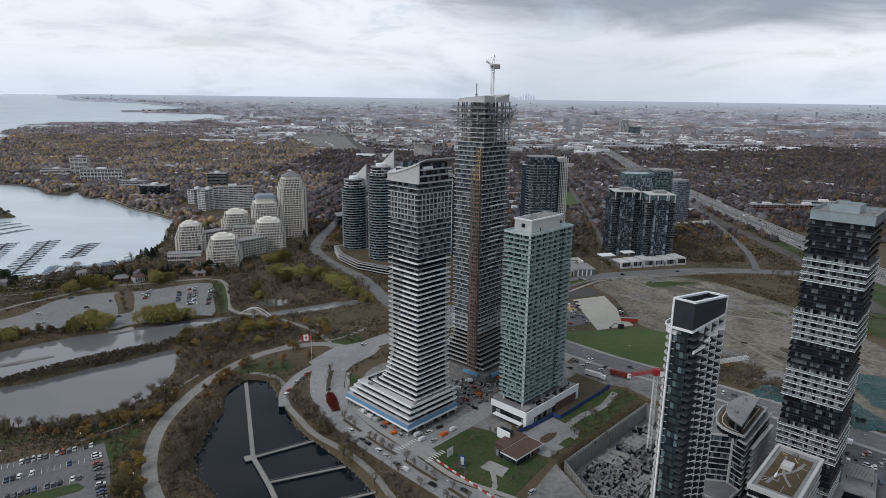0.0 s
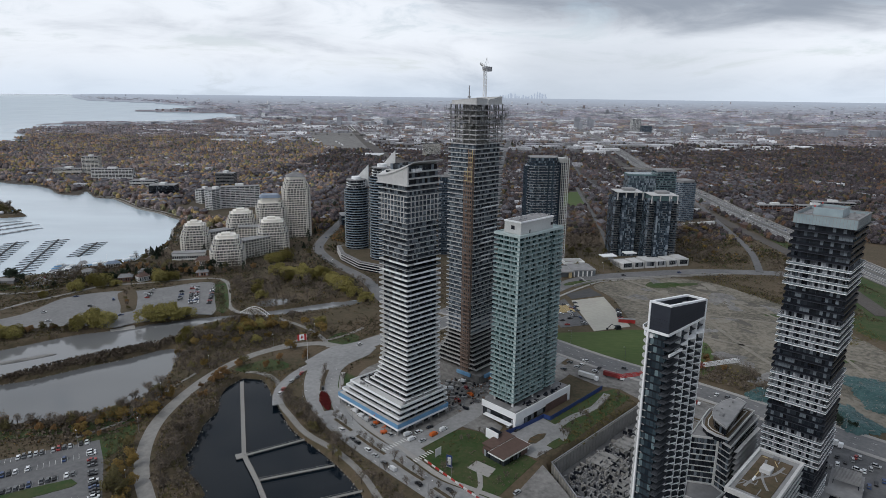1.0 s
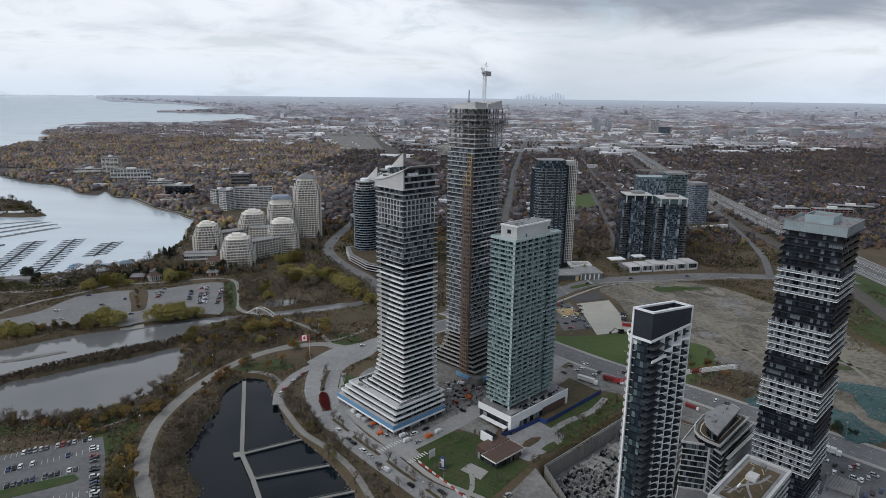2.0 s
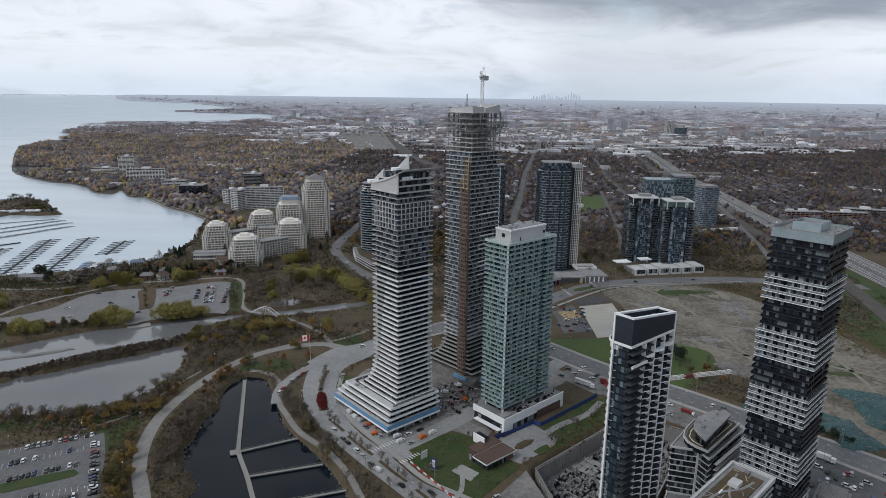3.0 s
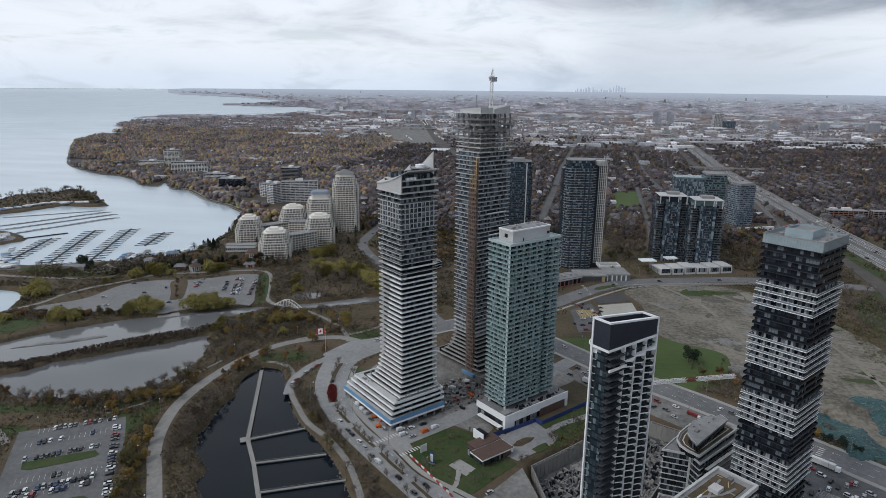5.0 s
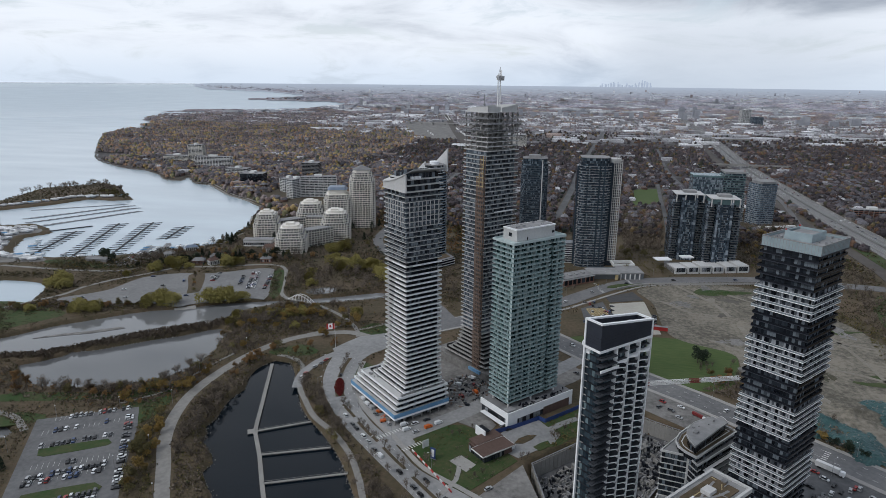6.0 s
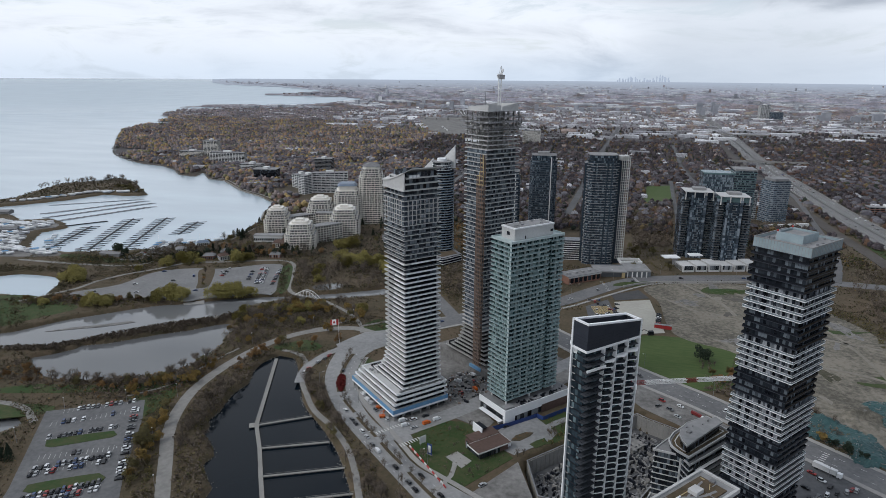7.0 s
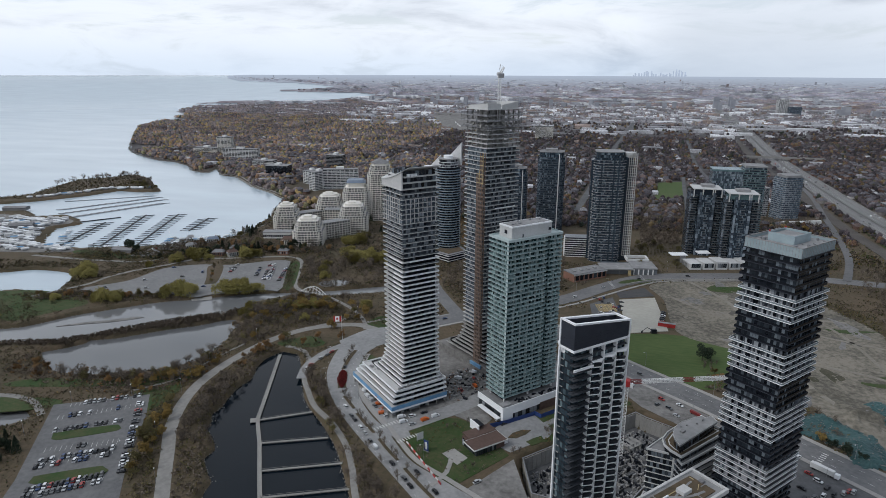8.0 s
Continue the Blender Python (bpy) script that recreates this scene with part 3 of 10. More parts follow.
def panes(pts, z0, z1, width=1.5, gap=0.09, shape=None, skip=()):
    """Separate window panes along an outline; each has its own slim edge."""
    s = shape or Shape()
    for e, (a, b) in enumerate(edges(pts)):
        if e in skip:
            continue
        a, b = Vector(a), Vector(b)
        d = b - a
        n = max(1, round(d.length / width))
        w = d.normalized() * gap / 2
        for i in range(n):
            p, q = a + d * i / n + w, a + d * (i + 1) / n - w
            s.quad((p.x, p.y, z0), (q.x, q.y, z0), (q.x, q.y, z1), (p.x, p.y, z1))
    return s


def grow(pts, d):
    """An outline moved outwards by d (convex, counter-clockwise)."""
    n, out = len(pts), []
    for i in range(n):
        p, a, b = Vector(pts[i]), Vector(pts[i - 1]), Vector(pts[(i + 1) % n])
        e0, e1 = (p - a).normalized(), (b - p).normalized()
        n0, n1 = Vector((e0.y, -e0.x)), Vector((e1.y, -e1.x))
        m = (n0 + n1).normalized()
        out.append(tuple(p + m * d / max(0.3, m.dot(n0))))
    return out


def ring(pts, inner, z0, z1, shape=None, close=True):
    """A band between two outlines."""
    s = shape or Shape()
    n, k = len(pts), len(s.v)
    s.v += [(*p, z0) for p in pts] + [(*p, z1) for p in pts] + [(*p, z1) for p in inner] + [(*p, z0) for p in inner]
    for i in range(n):
        j = (i + 1) % n
        for a, b in ((0, 1), (1, 2), (2, 3), (3, 0)):
            s.f.append((k + a * n + i, k + a * n + j, k + b * n + j, k + b * n + i))
    return s


def strip(a, b, thick, z0, z1, shape=None):
    """A panel standing along the line from a to b, thick to its outer (right-hand) side."""
    a, b = Vector(a), Vector(b)
    d = (b - a).normalized()
    n = Vector((d.y, -d.x)) * thick
    return (shape or Shape()).prism([tuple(a), tuple(a + n), tuple(b + n), tuple(b)][::-1], z0, z1)


def at_level(name, me, parent, z, dx=0.0, dy=0.0, label="", kind=""):
    ob = part(name, me, None, parent, label, kind)
    ob.location = (dx, dy, z)
    return ob


# striped tower
def glass_band(outline, pane):
    """One storey of window glass set back behind its balconies."""
    return panes(grow(outline, -1.9), 0.18, FH - 0.2, 1.6).mesh("window_band", M[pane])


def striped_tower():
    t = thing("striped_tower", pose(-28.1, 331.0, GROUND, 0, 0, 48), "unfinished high-rise striped with white balcony bands above a blue-wrapped podium", "tower")
    W, L = 25.9, 24.9
    pod = rect(-11.5, 29, -4.5, 53)
    levels = 47
    plain = rect(0, W, 0, L)
    glass0, slab0 = glass_band(plain, "pane_dark"), Shape().prism(plain, -0.28, 0.2).mesh("floor_slab", M["slabgrey"])
    glass1, glass2 = glass_band(plain, "pane_raw"), glass_band(plain, "pane_strip")
    fascia0 = [strip(a, b, 0.12, -0.25, 0.68).mesh("fascia_panel", M["white"]) for a, b in edges(plain)]
    rail0 = panes(plain, 0.2, 0.95, 1.5, 0.07).mesh("balcony_rail", M["palerail"])
    core = Shape()
    for i in range(5, levels + 1):
        z = i * FH + 0.4
        ext = 20.0 * math.exp(-(z - 15) / 6.5)
        if ext > 0.6:
            out = [(-0.22 * ext, -0.1 * ext), (W + 0.02 * ext, -0.1 * ext), (W + 0.02 * ext, L + ext), (-0.22 * ext, L + ext)]
            part("floor_slab", Shape().prism(out, z - 0.2, z + 0.15), M["slabgrey"], t)
            part("window_band", panes(grow(out, -1.9), z + 0.18, z + FH - 0.2, 1.6), M["pane_dark"], t)
            for e, (a, b) in enumerate(edges(out)):
                part("fascia_panel", strip(a, b, 0.12, z - 0.25, z + 0.68), M["white"], t)
        else:
            at_level("floor_slab", slab0, t, z)
            at_level("window_band", glass0 if i <= 33 else glass2 if levels - 6 <= i < levels - 1 else glass1, t, z)
            if i <= 30:
                for me in fascia0[:3]:
                    at_level("fascia_panel", me, t, z)
                # the white cladding has not yet reached the far end of this side
                k = 0.86 - 0.40 * (i - 5) / 25 + 0.03 * (i % 2)
                part("fascia_panel", strip((0, L * k), (0, 0), 0.12, z - 0.25, z + 0.68), M["white"], t)
                part("slab_edge", strip((0, L), (0, L * k), 0.06, z - 0.22, z + 0.15), M["slabgrey"], t)
            elif i <= 33 and i != 32:
                # cladding that has only reached part of the way round
                k = 1 - (i - 30) / 8
                part("fascia_panel", strip((0, L * k), (0, 0), 0.12, z - 0.25, z + 0.68), M["white"], t)
                part("fascia_panel", strip((W * (1 - k) * 0.5, 0), (W, 0), 0.12, z - 0.25, z + 0.68), M["white"], t)
            else:
                at_level("balcony_rail", rail0, t, z, kind="stuff")
    for i in range(levels - 6, levels - 1):
        z = i * FH + 0.4
        fins = Shape()
        for a, b in edges(plain):
            for k in range(1, 9):
                p = Vector(a).lerp(Vector(b), k / 9)
                fins.obox(p.x, p.y, 0.35, 0.35, z, z + FH - 0.2)
        part("balcony_divider", fins, M["slabgrey"], t, kind="stuff")
    top = (levels + 1) * FH + 0.4
    # a charcoal body fills the storeys in place of shaded rooms
    core.box(2.4, W - 2.4, 2.4, L - 2.4, 1, top + 5)
    part("core", core, M["charcoal"], t)
    # podium
    for i in range(0, 5):
        z = 1.2 + i * FH * 1.05
        inset = (0.0, 0.0, 1.2, 2.4, 3.6)[i]
        o = [(-11.5 + inset, -4.5 + inset * 0.4), (29, -4.5 + inset * 0.4), (29, 53 - inset * 2.2), (-11.5 + inset, 53 - inset * 2.2)]
        part("podium_window_band", panes(grow(o, -1.4), z, z + FH, 2.0), M["pane_grey"] if i < 2 else M["pane_dark"], t)
        part("podium_slab", Shape().prism(o, z + FH - 0.3, z + FH + 0.05), M["slabgrey"], t)
        if i == 1:
            part("blue_wrap", ring(grow(o, 0.12), grow(o, -0.1), z + 0.2, z + FH + 0.3), M["blue"], t, "sky-blue protective wrap")
        else:
            part("podium_fascia", ring(grow(o, 0.15), grow(o, -0.15), z + FH - 0.45, z + FH + 0.85), M["white"], t)
    part("podium_base", Shape().prism(grow(pod, -3.0), -0.6, 1.6), M["conc"], t)
    cols = Shape()
    for a, b in edges(grow(pod, -0.8)):
        n = int((Vector(b) - Vector(a)).length / 6)
        for k in range(n):
            p = Vector(a).lerp(Vector(b), k / n)
            cols.obox(p.x, p.y, 0.7, 0.7, -0.6, 4.4)
    part("podium_column", cols, M["conc"], t, kind="stuff")
    clutter = Shape()
    for _ in range(46):
        clutter.obox(rng.uniform(-7, 27), rng.uniform(-2.4, -0.3) if rng.random() < 0.4 else rng.uniform(27, 40), rng.uniform(0.4, 2.2), rng.uniform(0.4, 1.5), 17.1, 17.1 + rng.uniform(0.4, 1.6), rng.uniform(0, 90))
    part("roof_clutter", clutter, M["roofpale"], t, kind="stuff")
    # crown: stepped slabs, then a roof that sweeps up from one corner
    for i, (dz, ins) in enumerate(((0.0, 0.0), (3.6, 1.2), (7.0, 2.4))):
        o = [(ins, ins * 0.2), (W - 0.4 * i, ins * 0.2), (W - 0.4 * i, L - ins * 2.2), (ins, L - ins * 2.2)]
        part("crown_slab", Shape().prism(grow(o, 0.6), top + dz - 0.25, top + dz + 0.35), M["slabgrey"], t)
        part("crown_window_band", panes(grow(o, -1.3), top + dz + 0.4, top + dz + 3.3, 2.2), M["pane_dim"], t)
    def crest(y):
        return top + 3.4 + 6.8 * max(0.0, 1 - y / L) ** 1.5

    wall, roof = Shape(), Shape()
    for k in range(12):
        y0, y1 = -0.4 + (L + 0.6) * k / 12, -0.4 + (L + 0.6) * (k + 1) / 12
        wall.prism([(-0.1, y0), (0.7, y0), (0.7, y1), (-0.1, y1)], top - 0.2, [crest(y0), crest(y0), crest(y1), crest(y1)])
        zz = [crest(y) + 0.1 for y in (y0, y1)]
        # the roof edge goes on rising for a few metres behind the wall, then runs level
        for x0, x1, h0, h1 in ((-0.5, 5.0, 0.0, 1.9), (5.0, W + 0.6 - 0.3 * y0, 1.9, 1.9)):
            roof.prism([(x0, y0), (x1, y0), (x1, y1), (x0, y1)], [zz[0] + h0 - 0.1, zz[0] + h1 - 0.1, zz[1] + h1 - 0.1, zz[1] + h0 - 0.1], [zz[0] + h0 + 0.45, zz[0] + h1 + 0.45, zz[1] + h1 + 0.45, zz[1] + h0 + 0.45])
    part("crown_wall", wall, M["slabgrey"], t, "pale raw concrete crown wall")
    part("swept_roof", roof, M["slabgrey"], t, "curved concrete roof sweeping up to one side")
    units = Shape()
    for k in range(3):
        units.box(4 + 2.4 * k, 5.8 + 2.4 * k, -0.2, 1.2, top + 7.4, top + 8.8)
    part("roof_unit", units, M["white"], t, kind="stuff")
    return t


striped_tower()


# tower under construction
def raw_tower():
    t = thing("unfinished_tower", pose(7.6, 398.6, GROUND, 0, 0, 51), "tall concrete high-rise under construction with open upper floors", "tower")
    W, L, n, glazed = 28.5, 23.2, 61, 54
    plain = rect(0, W, 0, L)
    slab = Shape().prism(grow(plain, 0.25), -0.26, 0.2).mesh("floor_slab", M["slabgrey"])
    left = panes(grow(plain, -1.1), 0.16, FH - 0.2, 1.45, skip=(0, 1)).mesh("window_band", M["pane_strip"])
    right = panes(grow(plain, -1.7), 0.16, FH - 0.2, 1.5, skip=(2, 3)).mesh("window_band", M["pane_raw"])
    rail = panes(plain, 0.22, 1.0, 1.4, 0.08, skip=(1, 2)).mesh("balcony_rail", M["palerail"])
    posts = Shape()
    for a, b in edges(grow(plain, -0.9)):
        k = int((Vector(b) - Vector(a)).length / 4.4)
        for j in range(k):
            p = Vector(a).lerp(Vector(b), j / k)
            posts.obox(p.x, p.y, 0.7, 0.45, 0.14, FH - 0.18)
    for x in (8, 14, 20):
        for y in (8, 15):
            posts.obox(x, y, 0.5, 1.8, 0.14, FH - 0.18)
    posts = posts.mesh("column", M["conc"])
    for i in range(3, n + 1):
        z = i * FH
        ext = 21.0 * math.exp(-(z - 8) / 7.5)
        if ext > 1.0:
            o = [(-0.1 * ext, -0.35 * ext), (W + 0.5 * ext, -0.35 * ext), (W + 0.5 * ext, L + ext), (-0.1 * ext, L + ext)]
            part("floor_slab", Shape().prism(o, z - 0.18, z + 0.14), M["conc"], t)
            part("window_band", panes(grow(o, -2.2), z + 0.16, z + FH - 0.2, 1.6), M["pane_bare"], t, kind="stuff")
            part("balcony_fascia", ring(o, grow(o, -0.1), z - 0.2, z + 0.55), M["slabgrey"], t)
            continue
        at_level("floor_slab", slab, t, z)
        if i < glazed:
            at_level("window_band", left, t, z, kind="stuff")
            at_level("window_band", right, t, z, kind="stuff")
            if i > 14:
                at_level("balcony_rail", rail, t, z, kind="stuff")
        else:
            at_level("column", posts, t, z, kind="stuff")
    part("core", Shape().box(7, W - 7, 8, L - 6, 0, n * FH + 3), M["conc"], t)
    # the second, charcoal one only darkens the rooms behind the glass
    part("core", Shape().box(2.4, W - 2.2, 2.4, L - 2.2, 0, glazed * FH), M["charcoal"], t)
    part("base", Shape().box(-3, W + 14, -10, L + 28, -0.6, 2 * FH), M["mud"], t)
    part("base_wrap", Shape().box(-4.5, -3.1, -3, 9, 4.0, 6.2), M["blue"], t, "sky-blue protective canopy")
    part("base_wrap", Shape().box(2, W + 10, -11.4, -10.1, 4.0, 6.2), M["blue"], t, "sky-blue protective wrap")
    # a few pieces of bright new fascia
    for lv, a, b in ((40, 0.0, 0.9), (35, 0.1, 0.8), (33, 0.0, 0.6), (32, 0.0, 0.55), (29, 0.0, 0.45), (28, 0.0, 0.4), (26, 0.0, 0.3)):
        part("new_fascia", strip((8 + 20 * a, 0), (8 + 20 * b, 0), 0.1, lv * FH - 0.25, lv * FH + 0.75), M["white"], t)
    # hoist run on the corner
    hz = 53 * FH
    hoist = Shape()
    for y in (0.8, 4.3, 7.6):
        hoist.box(-1.9, -1.5, y, y + 0.5, 0, hz if y < 5 else hz - 14)
        hoist.box(-0.3, 0.0, y, y + 0.5, 0, hz if y < 5 else hz - 14)
    for i in range(int(hz / FH)):
        for y0, y1 in ((0.8, 4.6), (4.6, 8.1)):
            if y0 > 1 and i * FH > hz - 15:
                continue
            hoist.box(-2.0, -0.1, y0, y1, i * FH - 0.25, i * FH + 0.75)
            hoist.box(-1.9, -1.7, y0 + 1.6, y0 + 2.3, i * FH, i * FH + FH)
    part("hoist_tower", hoist, M["brown"], t, "rust-brown hoist run with landings")
    gate = Shape().box(-2.05, -1.96, 0, 3.2, 0.5, 0.95).box(-2.05, -1.96, 0, 0.5, 0, 0.5).box(-2.05, -1.96, 0, 0.5, 0.95, FH).mesh("hoist_gate", M["yellow"])
    for i in range(46, 53):
        for y0 in (0.9, 4.7):
            if y0 < 1 or i <= 48:
                at_level("hoist_gate", gate, t, i * FH, 0, y0, "pale yellow landing gate")
    # climbing forms and platforms round the top
    z0 = (n - 1) * FH
    for k, (g, zz) in enumerate(((2.6, z0 - 4.5), (3.0, z0 - 0.5), (2.2, z0 + 3.2))):
        part("work_platform", ring(grow(plain, g), grow(plain, 0.3), zz, zz + 0.28), M["steel"], t)
        net = Shape()
        for a, b in edges(grow(plain, g - 0.2)):
            m = int((Vector(b) - Vector(a)).length / 1.6)
            for j in range(m):
                p = Vector(a).lerp(Vector(b), j / m)
                net.obox(p.x, p.y, 0.14, 0.14, zz, zz + rng.choice((1.2, 2.2, 3.4)))
            net.bar((*a, zz + 1.1), (*b, zz + 1.1), 0.08)
            net.bar((*a, zz + 0.6), (*b, zz + 0.6), 0.06)
        part("guard_rail", net, M["steel"], t, kind="stuff")
    hang = Shape()
    for k in range(26):
        x = rng.uniform(0, W) if k % 2 else -rng.uniform(0.8, 2.4)
        y = -rng.uniform(0.8, 2.4) if k % 2 else rng.uniform(0, L)
        h = rng.uniform(1.0, 3.2)
        zz = z0 - 5 + rng.uniform(-3, 4)
        hang.obox(x, y, rng.uniform(0.6, 2.2), rng.uniform(0.4, 1.4), zz, zz + h, rng.choice((0, 90)))
    part("form_panel", hang, M["conc"], t, kind="stuff")
    cap = Shape()
    zc = z0 + 3.0
    for a, b, h0, h1 in (((1.2, L - 1.2), (1.2, 1.2), 6.2, 8.0), ((1.2, 1.2), (12, 1.2), 8.0, 7.4), ((13, 1.2), (W - 1.2, 1.2), 6.8, 9.0), ((W - 1.2, 1.2), (W - 1.2, L - 1.2), 9.0, 8.0), ((W - 1.2, L - 1.2), (1.2, L - 1.2), 8.0, 6.2)):
        a, b = Vector(a), Vector(b)
        nn = Vector(((b - a).y, -(b - a).x)).normalized() * 0.3
        cap.prism([tuple(a), tuple(b), tuple(b - nn), tuple(a - nn)], zc + 4.2, [zc + h0, zc + h1, zc + h1, zc + h0])
    part("parapet_form", cap, M["slabgrey"], t, "pale concrete formwork screen")
    part("roof_deck", Shape().box(0.2, W - 0.2, 0.2, L - 0.2, zc + 3.8, zc + 4.2), M["slabgrey"], t)
    at_level("column", posts, t, zc, kind="stuff")
    at_level("column", posts, t, zc + 1.2, kind="stuff")
    # placing boom
    part("placing_boom", Shape().cyl(9, 14, zc, zc + 15.5, 0.35, 0.35).box(8.3, 9.7, 13.3, 14.7, zc + 8, zc + 9), M["steel"], t)
    return zc


RAW_TOP = raw_tower()


def lattice(s, a, b, w, n, r=0.09):
    """A square lattice beam from a to b."""
    a, b = Vector(a), Vector(b)
    d = (b - a).normalized()
    sx = d.cross(Vector((0, 0, 1)) if abs(d.z) < 0.9 else Vector((1, 0, 0))).normalized() * w / 2
    sy = d.cross(sx).normalized() * w / 2
    cs = [sx + sy, sx - sy, -sx - sy, -sx + sy]
    for c in cs:
        s.bar(a + c, b + c, r * 1.4)
    for i in range(n):
        p, q = a.lerp(b, i / n), a.lerp(b, (i + 1) / n)
        for k in range(4):
            s.bar(p + cs[k], q + cs[(k + 1) % 4], r, 3)
            s.bar(p + cs[k], p + cs[(k + 1) % 4], r, 3)
    return s


def roof_crane():
    t = thing("tower_crane", pose(12.3, 412, RAW_TOP + GROUND + 1.5, 0, 0, 20), "white luffing crane standing on the unfinished tower", "crane")
    part("mast", lattice(Shape(), (0, 0, -8), (0, 0, 23), 1.7, 14, 0.10), M["whitesteel"], t)
    part("slewing_cab", Shape().box(-1.6, 1.6, -1.4, 1.4, 23, 26), M["whitesteel"], t)
    part("jib", lattice(Shape(), (0.5, 1.5, 25), (7.5, 30, 29), 1.1, 14, 0.09), M["whitesteel"], t)
    part("counter_jib", Shape().box(-2.2, 1.6, -8, 0, 24.4, 25.3).box(-2.0, 1.4, -8.5, -5.5, 22.5, 25.2), M["steel"], t)
    part("a_frame", Shape().bar((-0.8, 0, 26), (0, -2.5, 31), 0.14).bar((0.8, 0, 26), (0, -2.5, 31), 0.14).bar((0, -2.5, 31), (0, -7.5, 25.3), 0.1).bar((0, -2.5, 31), (7.5, 30, 29.5), 0.05), M["whitesteel"], t)
    return t


roof_crane()


# teal glass tower
def teal_tower():
    t = thing("teal_glass_tower", pose(33.9, 341.4, GROUND, 0, 0, 48.5), "high-rise with teal glass balconies and a white penthouse and podium", "tower")
    W, L, n, base = 42.0, 18.4, 36, 12.5
    fh = (117.0 - GROUND - base - 0.5) / n
    body = [(0, 0), (29.5, 0), (29.5, 2.2), (32.5, 2.2), (32.5, 0.6), (W, 0.6), (W, L), (0, L)]
    slab = [(-0.2, -0.2), (30, -0.2), (30, 1.4), (32, 1.4), (32, -0.2), (W + 0.4, -0.2), (W + 0.4, L + 0.3), (-0.2, L + 0.3)]
    wall = [(1.5, 1.5), (28.6, 1.5), (28.6, 3.6), (33.2, 3.6), (33.2, 1.9), (W - 1.4, 1.9), (W - 1.4, L - 1.5), (1.5, L - 1.5)]
    me_slab = Shape().prism(slab, -0.14, 0.12).mesh("balcony_slab", M["tealslab"])
    rail = Shape()
    for a, b in edges(slab):
        strip(b, a, 0.05, 0.12, 1.05, rail)
    me_rail = rail.mesh("balcony_rail", M["teal"])
    me_pane = panes(wall, 0.14, fh - 0.18, 1.25, 0.16).mesh("window_band", M["pane_teal"])
    div = Shape()
    for x in (0.1, 5.6, 11.2, 16.8, 22.4, 28.0, 36.5, W - 0.2):
        div.box(x, x + 0.16, 0.0, 1.6, 0.12, fh - 0.18)
    for y in (6.0, 12.0):
        div.box(0.0, 1.6, y, y + 0.16, 0.12, fh - 0.18)
    me_div = div.mesh("balcony_divider", M["tealslab"])
    for i in range(n):
        z = base + i * fh
        at_level("balcony_slab", me_slab, t, z)
        at_level("window_band", me_pane, t, z)
        at_level("balcony_rail", me_rail, t, z)
        at_level("balcony_divider", me_div, t, z, kind="stuff")
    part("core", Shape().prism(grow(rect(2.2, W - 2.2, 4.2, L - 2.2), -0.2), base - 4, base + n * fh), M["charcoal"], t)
    zr = base + n * fh
    part("roof_slab", Shape().prism(grow(rect(0, W, 0, L), 0.35), zr - 0.2, zr + 0.4), M["tealslab"], t)
    part("roof_parapet", ring(grow(rect(0, W, 0, L), 0.3), rect(0.1, W - 0.1, 0.1, L - 0.1), zr + 0.4, zr + 1.3), M["tealslab"], t)
    ph = part("penthouse", Shape().box(5, 36, 3.5, 15.5, zr + 0.5, zr + 7.2), M["slabgrey"], t, "white mechanical penthouse")
    part("penthouse_roof", Shape().box(4.7, 36.3, 3.2, 15.8, zr + 7.2, zr + 7.9), M["white"], ph)
    part("roof_gravel", Shape().box(6, 35, 4.4, 14.6, zr + 8.0, zr + 8.15), M["roofpale"], t)
    vents = Shape().box(33.5, 35.5, 3.35, 3.5, zr + 2.6, zr + 4.2).box(13, 13.8, 3.35, 3.5, zr + 0.6, zr + 2.6).box(4.85, 5.0, 8, 10.5, zr + 3.0, zr + 5.2)
    part("louvre", vents, M["charcoal"], ph)
    caps = Shape()
    for _ in range(7):
        caps.obox(rng.uniform(8, 33), rng.uniform(6, 13), rng.uniform(0.6, 1.8), rng.uniform(0.6, 1.4), zr + 8.1, zr + 8.1 + rng.uniform(0.3, 1.2), 0)
    part("roof_vent", caps, M["steel"], t, kind="stuff")
    # podium
    px0, px1, py0, py1 = -5.5, 50.5, -6.5, 20.0
    pw = part("podium_wall", Shape().box(px0, px1, py0, py0 + 0.5, 4.6, 10.2).box(px0, px0 + 0.5, py0 + 0.5, py1, 6.2, 10.2), M["white"], t, "white panel podium wall")
    part("podium_body", Shape().box(px0 + 1.5, px1 - 1, py0 + 1.5, py1, -0.6, 8.9), M["charcoal"], t)
    part("podium_deck", Shape().box(px0 + 0.5, px1, py0 + 0.5, py1, 8.9, 9.3), M["roofgrey"], t)
    part("podium_window_band", panes(rect(px0 + 1.2, px1, py0 + 1.2, py1), 0.0, 4.6, 3.0, 0.25), M["pane_grey"], t, kind="stuff")
    part("podium_frame", Shape().box(px0, px0 + 0.5, py0 + 0.5, py0 + 2, 0, 6.2), M["white"], t)
    part("podium_panel", Shape().box(px0, px0 + 8.0, py0, py0 + 0.5, -0.2, 4.6), M["white"], t)
    part("podium_panel", Shape().box(px1 - 2.5, px1, py0, py0 + 0.5, 0, 4.6), M["white"], t)
    part("canopy", Shape().box(px0 - 3.2, px0, py0 + 2, py1 - 4, 2.6, 3.1), M["white"], pw)
    part("service_bay", Shape().box(px1 - 26, px1 - 3, py0 - 0.05, py0 + 0.4, -0.3, 5.6), M["roofbrown"], t, "brown loading bay recess")
    part("deck_planter", Shape().box(px0 + 1.5, px0 + 8, py0 + 1.5, py0 + 6, 9.3, 10.6), M["roofpale"], t)
